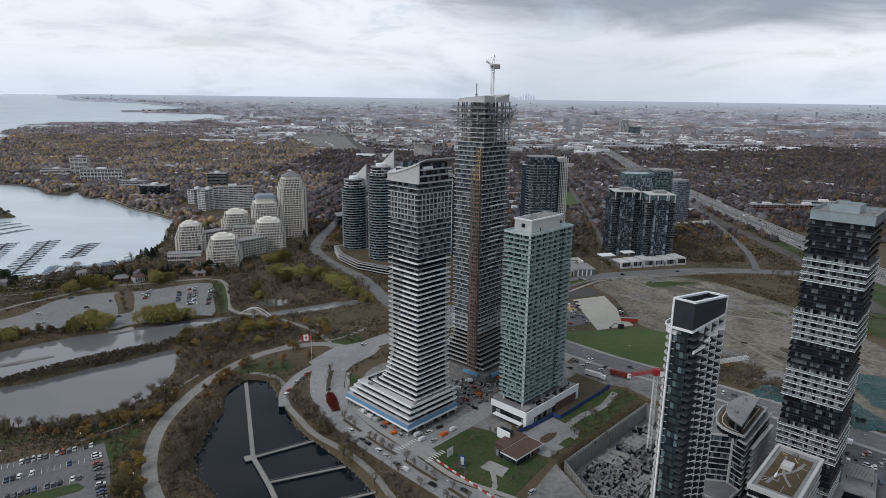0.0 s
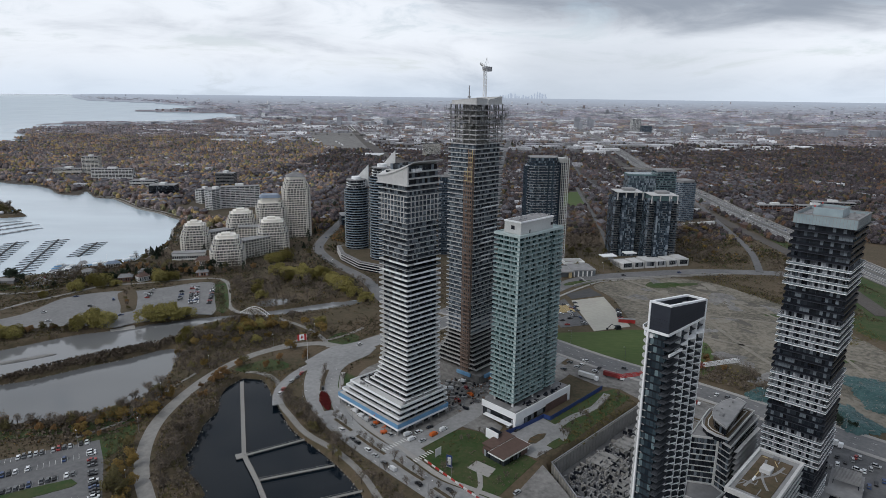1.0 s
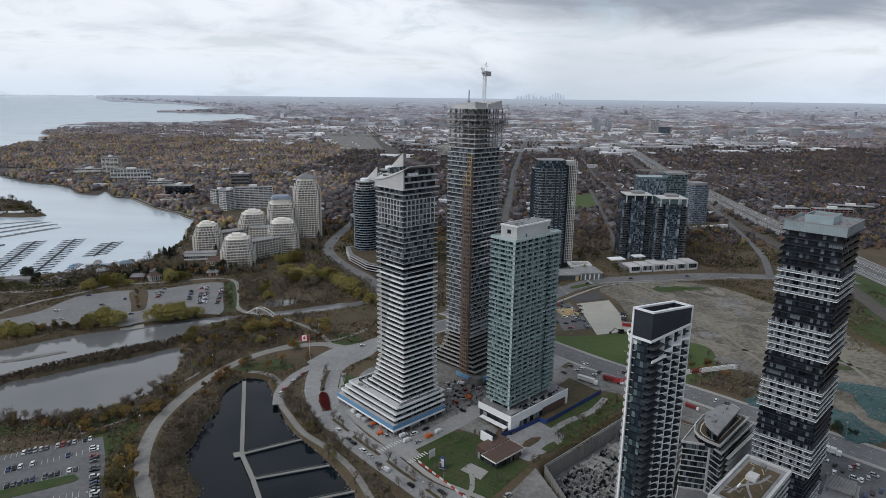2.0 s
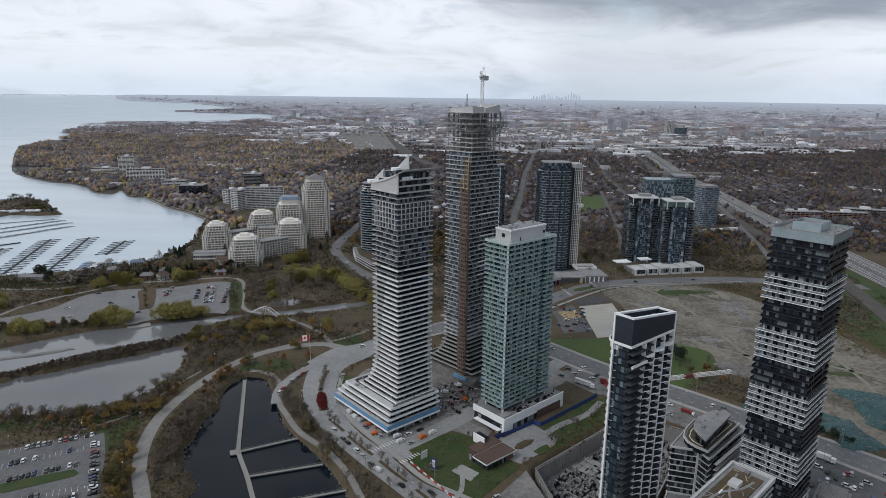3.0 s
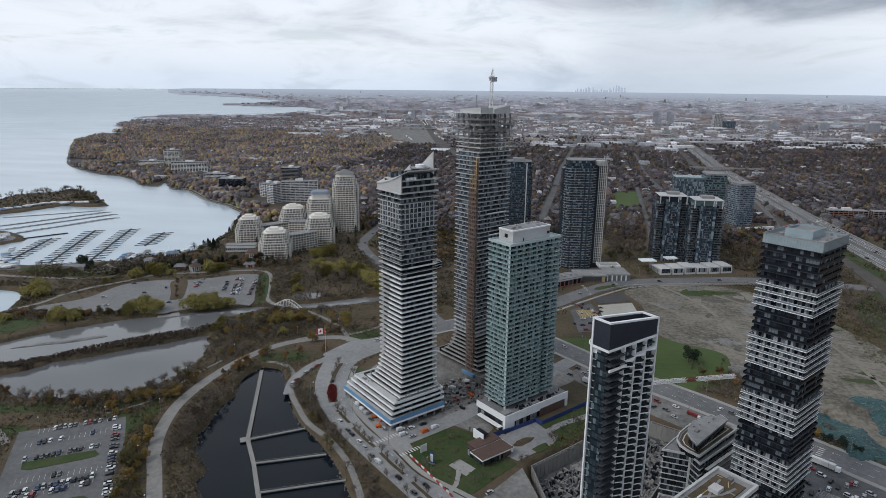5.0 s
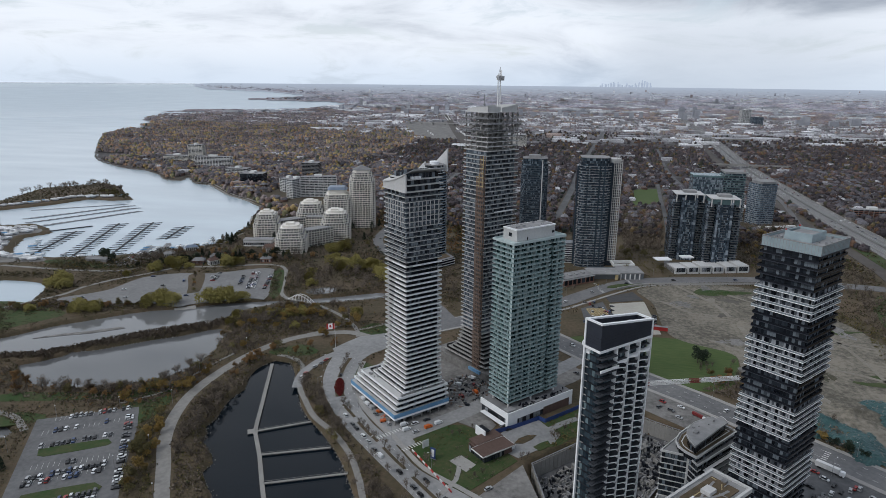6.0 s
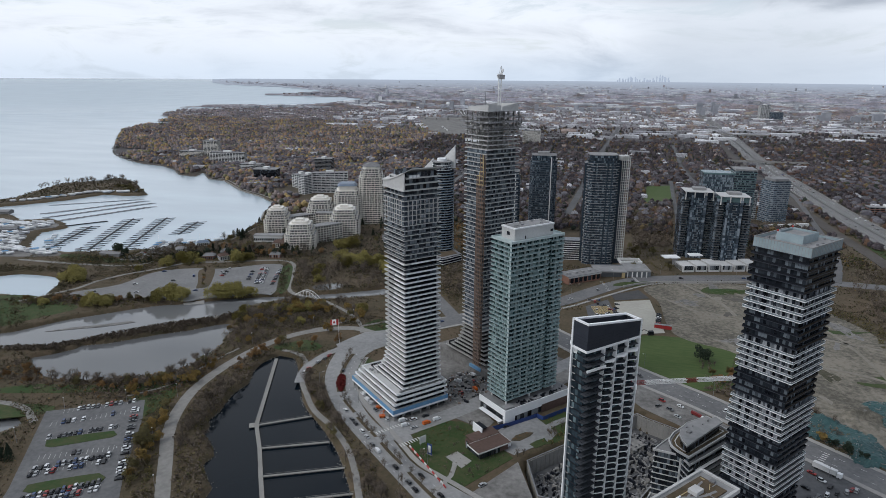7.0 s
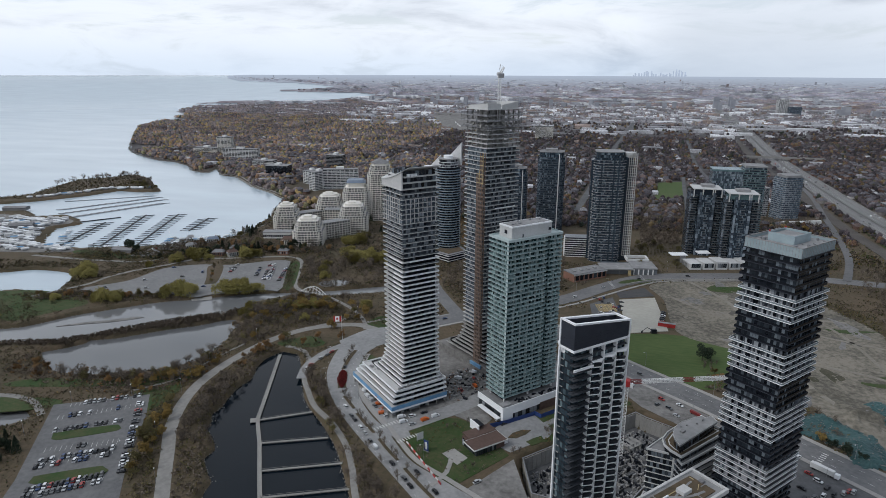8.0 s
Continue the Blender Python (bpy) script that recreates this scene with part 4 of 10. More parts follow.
    part("deck_planter", Shape().box(14, 26, py0 + 1.4, py0 + 3.4, 9.3, 10.2), M["roofpale"], t)
    furn = Shape()
    for _ in range(40):
        furn.obox(rng.uniform(8, 47), rng.uniform(py0 + 1.5, -1.0), rng.uniform(0.5, 2.0), rng.uniform(0.4, 1.2), 9.3, 9.3 + rng.uniform(0.4, 1.6), rng.choice((0, 90, 30)))
    part("deck_clutter", furn, M["charcoal"], t, kind="stuff")
    # ground floor under the tower
    for x, y in ((1, 1), (20, 1), (40, 1), (1, 15)):
        part("lobby_column", Shape().box(x, x + 1, y, y + 1, 9, base), M["whitewall"], t)
    part("lobby_window_band", panes(rect(2.2, W - 2.2, 4, L - 2.2), 9.3, base - 0.2, 2.0), M["pane_dark"], t)
    return t


teal_tower()


# dark tower with a white frame
def framed_tower():
    t = thing("framed_tower", pose(81.3, 219.2, GROUND, 0, 0, 47), "dark glass high-rise edged with white frames and stacked balconies", "tower")
    W, L, n = 29.0, 7.2, 35
    boxz = 106.0
    fh = boxz / n
    bay = (9.0, 15.7, 22.4, 29.0)
    body = rect(0.8, W - 0.3, 1.0, 8.4)
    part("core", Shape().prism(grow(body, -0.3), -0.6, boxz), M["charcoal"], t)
    wall = panes(body, 0.3, fh - 0.05, 1.35, 0.14).mesh("window_band", M["pane_sea"])
    spandrel = ring(grow(body, 0.05), grow(body, -0.1), -0.35, 0.3).mesh("spandrel", M["charcoal"])
    shelf = Shape().prism([(-0.9, -1.9), (8.6, -1.9), (8.6, 0.9), (-0.9, 0.9)], -0.14, 0.12).mesh("balcony_slab", M["darkslab"])
    shelf_rail = Shape()
    strip((8.6, -1.9), (-0.9, -1.9), 0.05, 1.0, 1.1, shelf_rail)
    strip((-0.9, -1.9), (-0.9, 0.9), 0.05, 1.0, 1.1, shelf_rail)
    shelf_rail = shelf_rail.mesh("balcony_rail", M["darkrail"])
    wedge, wrail = Shape(), Shape()
    wedge.prism([(0.3, 0.9), (0.3, -0.5), (4.2, -1.9), (6.4, -0.5), (6.4, 0.9)], -0.15, 0.15)
    for a, b in (((0.3, -0.5), (4.2, -1.9)), ((4.2, -1.9), (6.4, -0.5))):
        strip(a, b, 0.14, -0.18, 0.2, wrail)
    wglass = Shape()
    for a, b in (((0.3, -0.5), (4.2, -1.9)), ((4.2, -1.9), (6.4, -0.5))):
        strip(a, b, 0.06, 0.9, 1.02, wglass)
    wedge, wrail, wglass = wedge.mesh("balcony_slab", M["darkslab"]), wrail.mesh("balcony_edge", M["white"]), wglass.mesh("balcony_rail", M["darkrail"])
    for i in range(n):
        z = i * fh
        at_level("window_band", wall, t, z, kind="stuff")
        at_level("spandrel", spandrel, t, z)
        if i > 1:
            at_level("balcony_slab", shelf, t, z)
            at_level("balcony_rail", shelf_rail, t, z)
            for k in range(3):
                if i < n - 2:
                    at_level("balcony_slab", wedge, t, z, bay[k])
                    at_level("balcony_edge", wrail, t, z, bay[k])
                    at_level("balcony_rail", wglass, t, z, bay[k])
                else:
                    part("balcony_slab", Shape().box(bay[k] + 0.3, bay[k + 1] - 0.3, -0.6, 0.9, z - 0.14, z + 0.12), M["darkslab"], t)
    for k, x in enumerate(bay):
        part("frame_pier", Shape().box(x - 0.14, x + 0.14, -1.0, 0.9, 0, boxz - 0.6), M["white"], t)
    # stepped white cap line over the stacked balconies
    cap = Shape()
    for k in range(3):
        zc = 99.4 + 0.7 * k
        cap.prism([(bay[k], 0.5), (bay[k], -0.8), (bay[k] + 4.2, -2.2), (bay[k + 1], -0.8), (bay[k + 1], 0.5)], zc - 0.3, zc + 0.4)
    cap.box(-1.2, 9.0, -2.2, -1.7, 97.9, 98.9)
    part("cap_band", cap, M["white"], t)
    # mechanical box with white edges
    bx = rect(-0.6, W + 0.2, -0.6, L + 0.2)

    def crest(q):
        """The plant screen falls by four metres from one end to the other."""
        return 116.9 - 3.9 * (q[0] + 0.6) / (W + 0.8)

    def tilted(outer, inner, z0, lift_):
        s_ = Shape()
        k_ = len(outer)
        for i_ in range(k_):
            j_ = (i_ + 1) % k_
            quad_ = [outer[i_], outer[j_], inner[j_], inner[i_]]
            s_.prism(quad_, z0 if z0 else [crest(q) - 0.1 for q in quad_], [crest(q) + lift_ for q in quad_])
        return s_

    mbox = part("mechanical_box", tilted(bx, grow(bx, -0.5), boxz, -0.1), M["screen"], t, "charcoal panel plant screen")
    seams = Shape()
    for k in range(1, 5):
        ring(grow(bx, 0.05), grow(bx, -0.05), boxz + k * 1.3, boxz + k * 1.3 + 0.07, seams)
    part("panel_seam", seams, M["charcoal"], mbox)
    part("box_edge", tilted(grow(bx, 0.25), grow(bx, -0.9), 0, 0.6), M["white"], mbox)
    part("box_edge", ring(grow(bx, 0.25), grow(bx, -0.4), boxz - 0.6, boxz + 0.4), M["white"], mbox)
    part("box_floor", Shape().prism(grow(bx, -0.5), 110.6, 111.0), M["crownglass"], t)
    plant = Shape()
    for k in range(7):
        plant.box(2 + 3.7 * k, 4.4 + 3.7 * k, 1.6, 5.2, 111.0, 111.9 + (k % 3) * 0.4)
    part("roof_plant", plant, M["roofpale"], t, kind="stuff")
    part("edge_fin", Shape().box(-1.0, -0.2, L - 0.2, L + 0.5, -0.6, 117.5), M["white"], t, "tall white vertical fin")
    part("edge_fin", Shape().box(W - 0.1, W + 0.6, -0.9, -0.2, -0.6, 113.5), M["white"], t)
    # rounded rear volume
    arc = [(5.0 + 3.5 * math.cos(radians(a)), 7.2 + 3.2 * math.sin(radians(a))) for a in range(90, 271, 15)] + [(W - 6, 4.0), (W - 6, 10.4)]
    zq = boxz - 3.0
    round_wall = panes(arc, 0.25, fh - 0.1, 1.4, 0.12).mesh("window_band", M["pane_blue"])
    round_slab = Shape().prism(grow(arc, 0.9), -0.15, 0.15).mesh("balcony_slab", M["slabgrey"])
    for i in range(int(zq / fh)):
        at_level("window_band", round_wall, t, i * fh, kind="stuff")
        at_level("balcony_slab", round_slab, t, i * fh)
    part("rear_roof", Shape().prism(grow(arc, 0.4), zq, zq + 0.5), M["roofpale"], t)
    part("rear_parapet", ring(grow(arc, 1.0), grow(arc, 0.3), zq - 0.4, zq + 1.4), M["white"], t)
    part("rear_ring", ring(grow(arc, 1.6), grow(arc, 1.2), zq + 2.2, zq + 3.0), M["white"], t)
    return t


framed_tower()


# black and white banded tower
def banded_tower():
    t = thing("banded_tower", pose(163.9, 256.6, GROUND, 0, 0, 50), "high-rise of alternating white and black balcony bands under a glass crown", "tower")
    W, L, n = 26.0, 23.5, 46
    top = 139.3
    fh = top / n
    plain = rect(0, W, 0, L)
    part("core", Shape().prism(grow(plain, -2.4), -0.6, top + 1), M["charcoal"], t)
    def bays(pts, z0, z1):
        """Window columns in turn curtained and dark, the same on every storey."""
        r = random.Random(5)
        pale_, dark_ = Shape(), Shape()
        for a, b in edges(pts):
            a, b = Vector(a), Vector(b)
            d = (b - a).normalized()
            turn = math.degrees(math.atan2(d.y, d.x))
            x, lit = 0.3, True
            while x < (b - a).length - 1.0:
                for _ in range(r.choice((2, 3, 3)) if lit else r.choice((1, 2))):
                    w = 0.95
                    if x + w > (b - a).length:
                        break
                    p = a + d * (x + w / 2)
                    (pale_ if lit else dark_).obox(p.x, p.y, w - 0.08, 0.12, z0, z1, turn)
                    x += w
                x += 0.15
                lit = not lit
        return pale_.mesh("window_band", M["pane_curtain"]), dark_.mesh("window_band", M["pane_dark"])

    lit_w, dim_w = bays(grow(plain, -1.0), 0.15, fh - 0.15)
    lit_d = panes(grow(plain, -0.7), 0.2, fh - 0.3, 1.3, 0.1).mesh("window_band", M["pane_dim"])
    wide, narrow = grow(plain, 0.6), grow(plain, 0.2)
    slab_w = Shape().prism(wide, -0.14, 0.12).mesh("balcony_slab", M["balcony"])
    edge_w = ring(grow(wide, 0.05), grow(wide, -0.1), -0.13, 0.15).mesh("balcony_edge", M["white"])
    rail_w = ring(wide, grow(wide, -0.06), 0.94, 1.06).mesh("balcony_rail", M["white"])
    glass_w = panes(grow(wide, -0.03), 0.2, 0.95, 1.6, 0.05).mesh("balcony_glass", M["palepane"])
    slab_d = Shape().prism(narrow, -0.2, 0.14).mesh("balcony_slab", M["screen"])
    rail_d = ring(narrow, grow(narrow, -0.06), 0.14, 1.0).mesh("balcony_rail", M["darkrail"])
    for i in range(1, n):
        z = i * fh
        k = n - 1 - i
        pale = 5 <= k <= 8 or (k > 9 and (k - 4) % 9 < 5)
        shift = 0.35 * math.sin((n - i) * 0.39)
        at_level("window_band", dim_w, t, z, kind="stuff")
        if pale:
            at_level("balcony_slab", slab_w, t, z, shift, -shift)
            at_level("balcony_edge", edge_w, t, z, shift, -shift)
            at_level("balcony_rail", rail_w, t, z, shift, -shift)
            at_level("balcony_glass", glass_w, t, z, shift, -shift, kind="stuff")
            at_level("window_band", lit_w, t, z, kind="stuff")
        else:
            at_level("balcony_slab", slab_d, t, z, -shift * 0.6, shift)
            at_level("balcony_rail", rail_d, t, z, -shift * 0.6, shift)
            at_level("window_band", lit_d, t, z, kind="stuff")
    cr = grow(plain, 0.1)
    crown = part("crown_glass", ring(cr, grow(cr, -0.25), top, top + 4.0), M["crownglass"], t, "pale green glass crown screen")
    mull = Shape()
    for a, b in edges(cr):
        m = int((Vector(b) - Vector(a)).length / 1.2)
        for j in range(m):
            p = Vector(a).lerp(Vector(b), j / m)
            mull.obox(p.x, p.y, 0.14, 0.14, top, top + 4.1, 0)
    part("crown_mullion", mull, M["steel"], crown, kind="stuff")
    part("crown_rim", ring(grow(cr, 0.15), grow(cr, -0.35), top + 4.0, top + 4.3), M["roofpale"], crown)
    part("crown_base", Shape().prism(grow(plain, 0.6), top - 0.3, top), M["charcoal"], t)
    part("roof", Shape().prism(grow(cr, -0.4), top + 2.5, top + 2.9), M["roofpale"], t)
    part("roof_plant_screen", ring(rect(7, 20, 7, 18), rect(7.3, 19.7, 7.3, 17.7), top + 2.9, top + 6.5), M["crownglass"], t)
    part("roof_plant", Shape().box(8, 19, 8, 17, top + 2.9, top + 5.7), M["roofpale"], t)
    bits = Shape()
    for _ in range(14):
        bits.obox(rng.uniform(2, 24), rng.choice((rng.uniform(2, 6), rng.uniform(18.5, 21))), rng.uniform(0.5, 1.8), rng.uniform(0.5, 1.4), top + 2.9, top + 2.9 + rng.uniform(0.3, 1.3), 0)
    part("roof_vent", bits, M["steel"], t, kind="stuff")
    part("warning_lamp", Shape().box(7, 7.5, 17.5, 18, top + 6.5, top + 7.2).box(19.5, 20, 17.5, 18, top + 6.5, top + 7.2), M["redsteel"], t)
    return t


banded_tower()

# ---- roads, paths and open ground ----
def surface(name, shape, material, label, category):
    return solid(name, shape, M[material], label, category, kind="structure")


G = GROUND
BOULEVARD = [(-106, 412), (-107, 396), (-101, 370), (-91, 349), (-76, 328), (-59, 309), (-38, 289), (-15, 268), (10, 245), (40, 215), (62, 235), (40, 255), (17, 268), (-6, 280), (-21, 295), (-32, 307), (-47, 320), (-65, 342), (-75, 362), (-81, 381), (-84, 402), (-86, 416)]
surface("road", patch(BOULEVARD, G - 0.5, G + 0.16), "road", "worn pale grey boulevard curving past the towers", "road")
surface("road", ribbon([(-98, 404), (-92, 432), (-62, 470), (-15, 515), (35, 552)], 17, G - 0.5, G + 0.19), "road", "worn grey street behind the striped tower", "road")
surface("road", ribbon([(-36, 298), (-26, 309), (-11, 326), (5, 345), (18, 364), (48, 405), (75, 445)], 12, G - 0.5, G + 0.22), "road", "dusty construction street between the towers", "road")
surface("road", ribbon([(-20, 545), (20, 513), (60, 476), (105, 435), (157, 397), (190, 370), (228, 338), (300, 275), (420, 170)], 19, G - 0.5, G + 0.25), "avenue", "grey four-lane avenue beside the lawn", "road")
surface("road", ribbon([(-60, 470), (-10, 515), (25, 542), (55, 570), (77, 600), (107, 638), (138, 662), (199, 683), (260, 698), (330, 700), (442, 690), (580, 672)], 19, G - 0.5, G + 0.28), "avenue", "grey avenue curving past the condominium towers", "road")
surface("road", ribbon([(-30, 490), (-75, 560), (-98, 612), (-118, 645), (-155, 692), (-189, 752), (-198, 805), (-200, 900), (-205, 1100), (-215, 1400)], 13, G - 0.5, G + 0.21), "avenue", "grey street running past the cream apartments", "road")
GARDINER = [(470, 520), (457, 700), (453, 886), (448, 1078), (450, 1338), (456, 1709), (508, 2490), (545, 3200), (585, 3950)]
surface("road", ribbon(GARDINER, 46, G - 0.5, G + 1.2, step=60), "motorway", "wide pale motorway running to the horizon", "motorway")
surface("road", ribbon([(328, 702), (356, 796), (376, 920), (389, 1019), (412, 1180), (420, 1290)], 8, G - 0.5, G + 0.8, step=20), "motorway", "motorway slip road", "road")
surface("road", ribbon([(380, 560), (404, 760), (398, 960), (400, 1250), (405, 1700), (455, 2480), (500, 3200)], 17, G - 0.5, G + 0.6, step=60), "ballast", "brown ballast of the railway line", "railway")
for pts, w in (
    ([(284, 2103), (260, 1602), (262, 1331), (250, 1180)], 12),
    ([(217, 1361), (206, 1185), (199, 1045), (185, 860), (170, 740)], 9),
    ([(140, 3000), (112, 2502), (60, 1667), (45, 1243), (30, 950)], 16),
    ([(-350, 3400), (-320, 2300), (-290, 1500), (-270, 1150)], 11),
    ([(290, 3700), (330, 3000), (345, 2300)], 22),
    ([(-1500, 1900), (-600, 1750), (200, 1650), (440, 1640)], 12),
    ([(-1300, 2500), (-300, 2350), (500, 2300), (1500, 2350)], 14),
    ([(480, 1750), (900, 1650), (1700, 1500)], 12),
    ([(-900, 1420), (-300, 1380), (100, 1330)], 10),
    ([(520, 1180), (640, 1500), (820, 2000), (900, 2600)], 12),
):
    surface("road", ribbon(pts, w * 0.7, G - 0.5, G + 0.3, step=60), "asphalt", "grey suburban street", "road")
surface("railway", ribbon([(-174, 1700), (-223, 1803), (-321, 2059), (-387, 2292), (-479, 2632), (-686, 3427), (-800, 3850)], 34, G - 0.5, G + 0.5, step=60), "ballast", "dark brown railway corridor to the freight yard", "railway")
surface("railway", patch([(-802, 2987), (-655, 3225), (-479, 2632), (-381, 2216), (-457, 2195), (-569, 2312)], G - 0.5, G + 0.4, False), "mud", "grey-brown freight yard fan of sidings", "railway")
surface("road", patch([(-114, 418), (-107, 435), (-101, 447), (-88, 455), (-80, 461), (-66, 448), (-69, 435), (-81, 417), (-86, 398), (-103, 404)], G - 0.5, G + 0.215, False), "road", "wide pale junction beside the flag pole", "road")
PATH_LINE = [(-108, 200), (-119, 216), (-131, 233), (-144, 252), (-158.5, 273), (-170, 298), (-177, 326), (-177, 357), (-172, 389), (-163, 414), (-149, 434), (-130, 447), (-112, 453), (-94, 448)]
surface("path", ribbon(PATH_LINE, 7.6, G - 0.5, G + 0.14), "path", "wide pale park path curving round the ponds", "path")
surface("path", ribbon([(-113, 352), (-118, 372), (-115, 396), (-106, 415)], 6.5, G - 0.5, G + 0.17), "road", "short parking lane beside the pond", "road")
surface("path", ribbon([(-150, 397), (-138, 396), (-124, 385), (-112, 355), (-101, 339), (-86, 320), (-66, 304), (-49, 286), (-36, 266), (-22, 240), (0, 210)], 3.6, G - 0.5, G + 0.13), "path", "pale promenade along the pond edge", "path")
for pts, w in (
    ([(-196, 516), (-171, 510), (-151, 499), (-128, 482), (-110, 461), (-103, 446)], 3.6),
    ([(-108, 460), (-95, 472), (-84, 490)], 3.2),
    ([(-125, 468), (-136, 450), (-146, 441)], 3.2),
    ([(-440, 430), (-427, 454), (-417, 475), (-415, 500), (-404, 525), (-385, 551), (-366, 581), (-330, 595), (-275, 618), (-252, 611), (-237, 583), (-215, 531), (-198, 516)], 4.2),
    ([(-560, 540), (-479, 544), (-420, 555), (-405, 586), (-410, 626)], 5.0),
    ([(-300, 273), (-282, 276), (-264, 273), (-246, 262)], 4.5),
    ([(-214, 304), (-205, 314), (-197, 324), (-194, 338), (-190, 366), (-184, 392)], 2.0),
):
    surface("path", ribbon(pts, w, G - 0.5, G + 0.15), "path", "pale paved park path", "path")
LOT = [(-249, 274), (-199, 303), (-184, 282), (-155, 232), (-130, 196), (-175, 165), (-190, 182), (-203, 206)]
surface("parking_lot", patch(LOT, G - 0.5, G + 0.12, False), "lotdark", "grey asphalt car park full of cars", "parking lot")
for pts in ([(-217, 242), (-221, 247), (-191, 266), (-186, 263), (-187, 260), (-213, 242)], [(-194, 206), (-196, 211), (-168, 229), (-162, 227), (-161, 222), (-190, 206)]):
    surface("planting_island", patch(pts, G - 0.4, G + 0.3), "grass", "kerbed grass island in the car park", "grass island")
MIDLOTS = [(-412, 463), (-386, 495), (-379, 540), (-351, 563), (-317, 572), (-261, 603), (-223, 517), (-237, 509), (-279, 483), (-290, 472), (-326, 473), (-349, 465), (-393, 453)]
surface("parking_lot", patch(MIDLOTS, G - 0.5, G + 0.11), "lotgrey", "half-empty asphalt car parks by the marina", "parking lot")
surface("planting_island", patch([(-337, 560), (-324, 568), (-300, 526), (-296, 512), (-303, 506), (-314, 524)], G - 0.4, G + 0.25), "soil", "brown shrubby wedge between the car parks", "grass island")
surface("lawn", patch([(-256, 595), (-247, 601), (-215, 528), (-222, 520)], G - 0.4, G + 0.16), "grass", "narrow green lawn beside the car park", "lawn")
surface("marsh_pool", patch([(-194, 541), (-191, 551), (-176, 559), (-165, 555), (-169, 543), (-184, 535)], G - 0.4, G + 0.07), "silty", "shallow pale pool in the brown marsh", "pool")
surface("boat_ramp", Shape().prism([(-291, 469), (-275, 478), (-281, 486), (-298, 477)], -0.6, [0.1, 0.1, G + 0.14, G + 0.14]), "kerb", "pale concrete boat ramp", "ramp")
LAWNS = ([(60, 470), (70, 490), (104, 497), (145, 506), (192, 497), (186, 436), (160, 414), (130, 430), (105, 449)],)
for pts in LAWNS:
    surface("lawn", patch(pts, G - 0.4, G + 0.10), "mown", "mown green lawn behind the towers", "lawn")
surface("sports_field", patch([(165, 1274), (211, 1298), (203, 1113), (152, 1103)], G - 0.4, G + 0.2, False), "mown", "bright green sports field", "field")
for pts in ([(-300, 285), (-200, 318), (-188, 345), (-197, 350), (-225, 318), (-290, 300)], [(-150, 396), (-132, 400), (-122, 410), (-140, 420), (-160, 402)], [(-86, 450), (-108, 455), (-100, 478), (-84, 470)], [(-96, 366), (-78, 372), (-70, 392), (-84, 400)], [(-350, 250), (-262, 280), (-250, 270), (-330, 235)], [(-470, 400), (-407, 376), (-388, 401), (-374, 430), (-400, 440), (-450, 445), (-500, 420)], [(-213, 301), (-198, 314), (-189, 322), (-183, 310), (-183, 292), (-188, 283), (-199, 297)], [(-520, 560), (-440, 560), (-440, 572), (-520, 575)]):
    surface("lawn", patch(pts, G - 0.4, G + 0.06), "grass", "rough park grass still green", "lawn")
SAND = [(131, 632), (176, 660), (215, 670), (263, 648), (310, 560), (330, 440), (290, 352), (250, 352), (230, 402), (196, 452), (192, 485), (150, 512), (142, 590)]
surface("building_site", patch(SAND, G - 0.5, G + 0.12), "sand", "bare levelled sand of a cleared building site", "building site")
surface("lawn", patch([(340, 500), (430, 540), (430, 672), (372, 676), (340, 610)], G - 0.4, G + 0.09), "grass", "rough green bank beyond the cleared site", "grass bank")
def worn_patches(n, x0, x1, y0, y1, poly, kinds):
    """Irregular stains, puddled hollows and weedy spots on bare ground."""
    r = random.Random(41)
    made = 0
    while made < n:
        x, y = r.uniform(x0, x1), r.uniform(y0, y1)
        if signed(poly, np.array([x]), np.array([y]))[0] < 12:
            continue
        a0, rx, ry = r.uniform(0, 180), r.uniform(5, 19), r.uniform(2, 7)
        pts = []
        for k in range(11):
            q, w = 2 * math.pi * k / 11, r.uniform(0.55, 1.25)
            u, v = rx * w * math.cos(q), ry * w * math.sin(q)
            c, d = math.cos(radians(a0)), math.sin(radians(a0))
            pts.append((x + c * u - d * v, y + d * u + c * v))
        mname, label = kinds[made % len(kinds)]
        surface("worn_patch", patch(pts, G - 0.3, G + 0.125 + 0.004 * made, step=2.5), mname, label, "ground")
        made += 1


worn_patches(34, 130, 340, 345, 670, SAND, (("mud", "grey churned patch on the cleared site"), ("wetsand", "dark damp hollow on the cleared site"), ("palesand", "pale dry track on the cleared site"), ("wetsand", "dark damp hollow on the cleared site"), ("grass", "weedy green patch on the cleared site"), ("palesand", "pale dry track on the cleared site")))
for pts, w in (([(170, 655), (200, 600), (215, 520), (230, 440), (262, 380)], 4.0), ([(150, 600), (190, 560), (250, 540), (310, 520)], 3.2), ([(180, 510), (220, 480), (270, 470), (322, 440)], 3.6), ([(205, 650), (250, 600), (280, 540), (290, 450), (280, 370)], 3.0)):
    surface("site_track", ribbon(pts, w, G - 0.3, G + 0.29, step=4), "palesand", "pale wheel track across the cleared site", "track")
surface("concrete_pad", patch([(101, 579), (134, 594), (142, 513), (109, 499)], G - 0.4, G + 0.34, False), "concpad", "pale concrete slab left on the cleared site", "concrete slab")
surface("asphalt_patch", patch([(98, 599), (125, 622), (134, 599), (102, 584)], G - 0.4, G + 0.2, False), "darkroad", "patch of dark fresh asphalt", "asphalt")
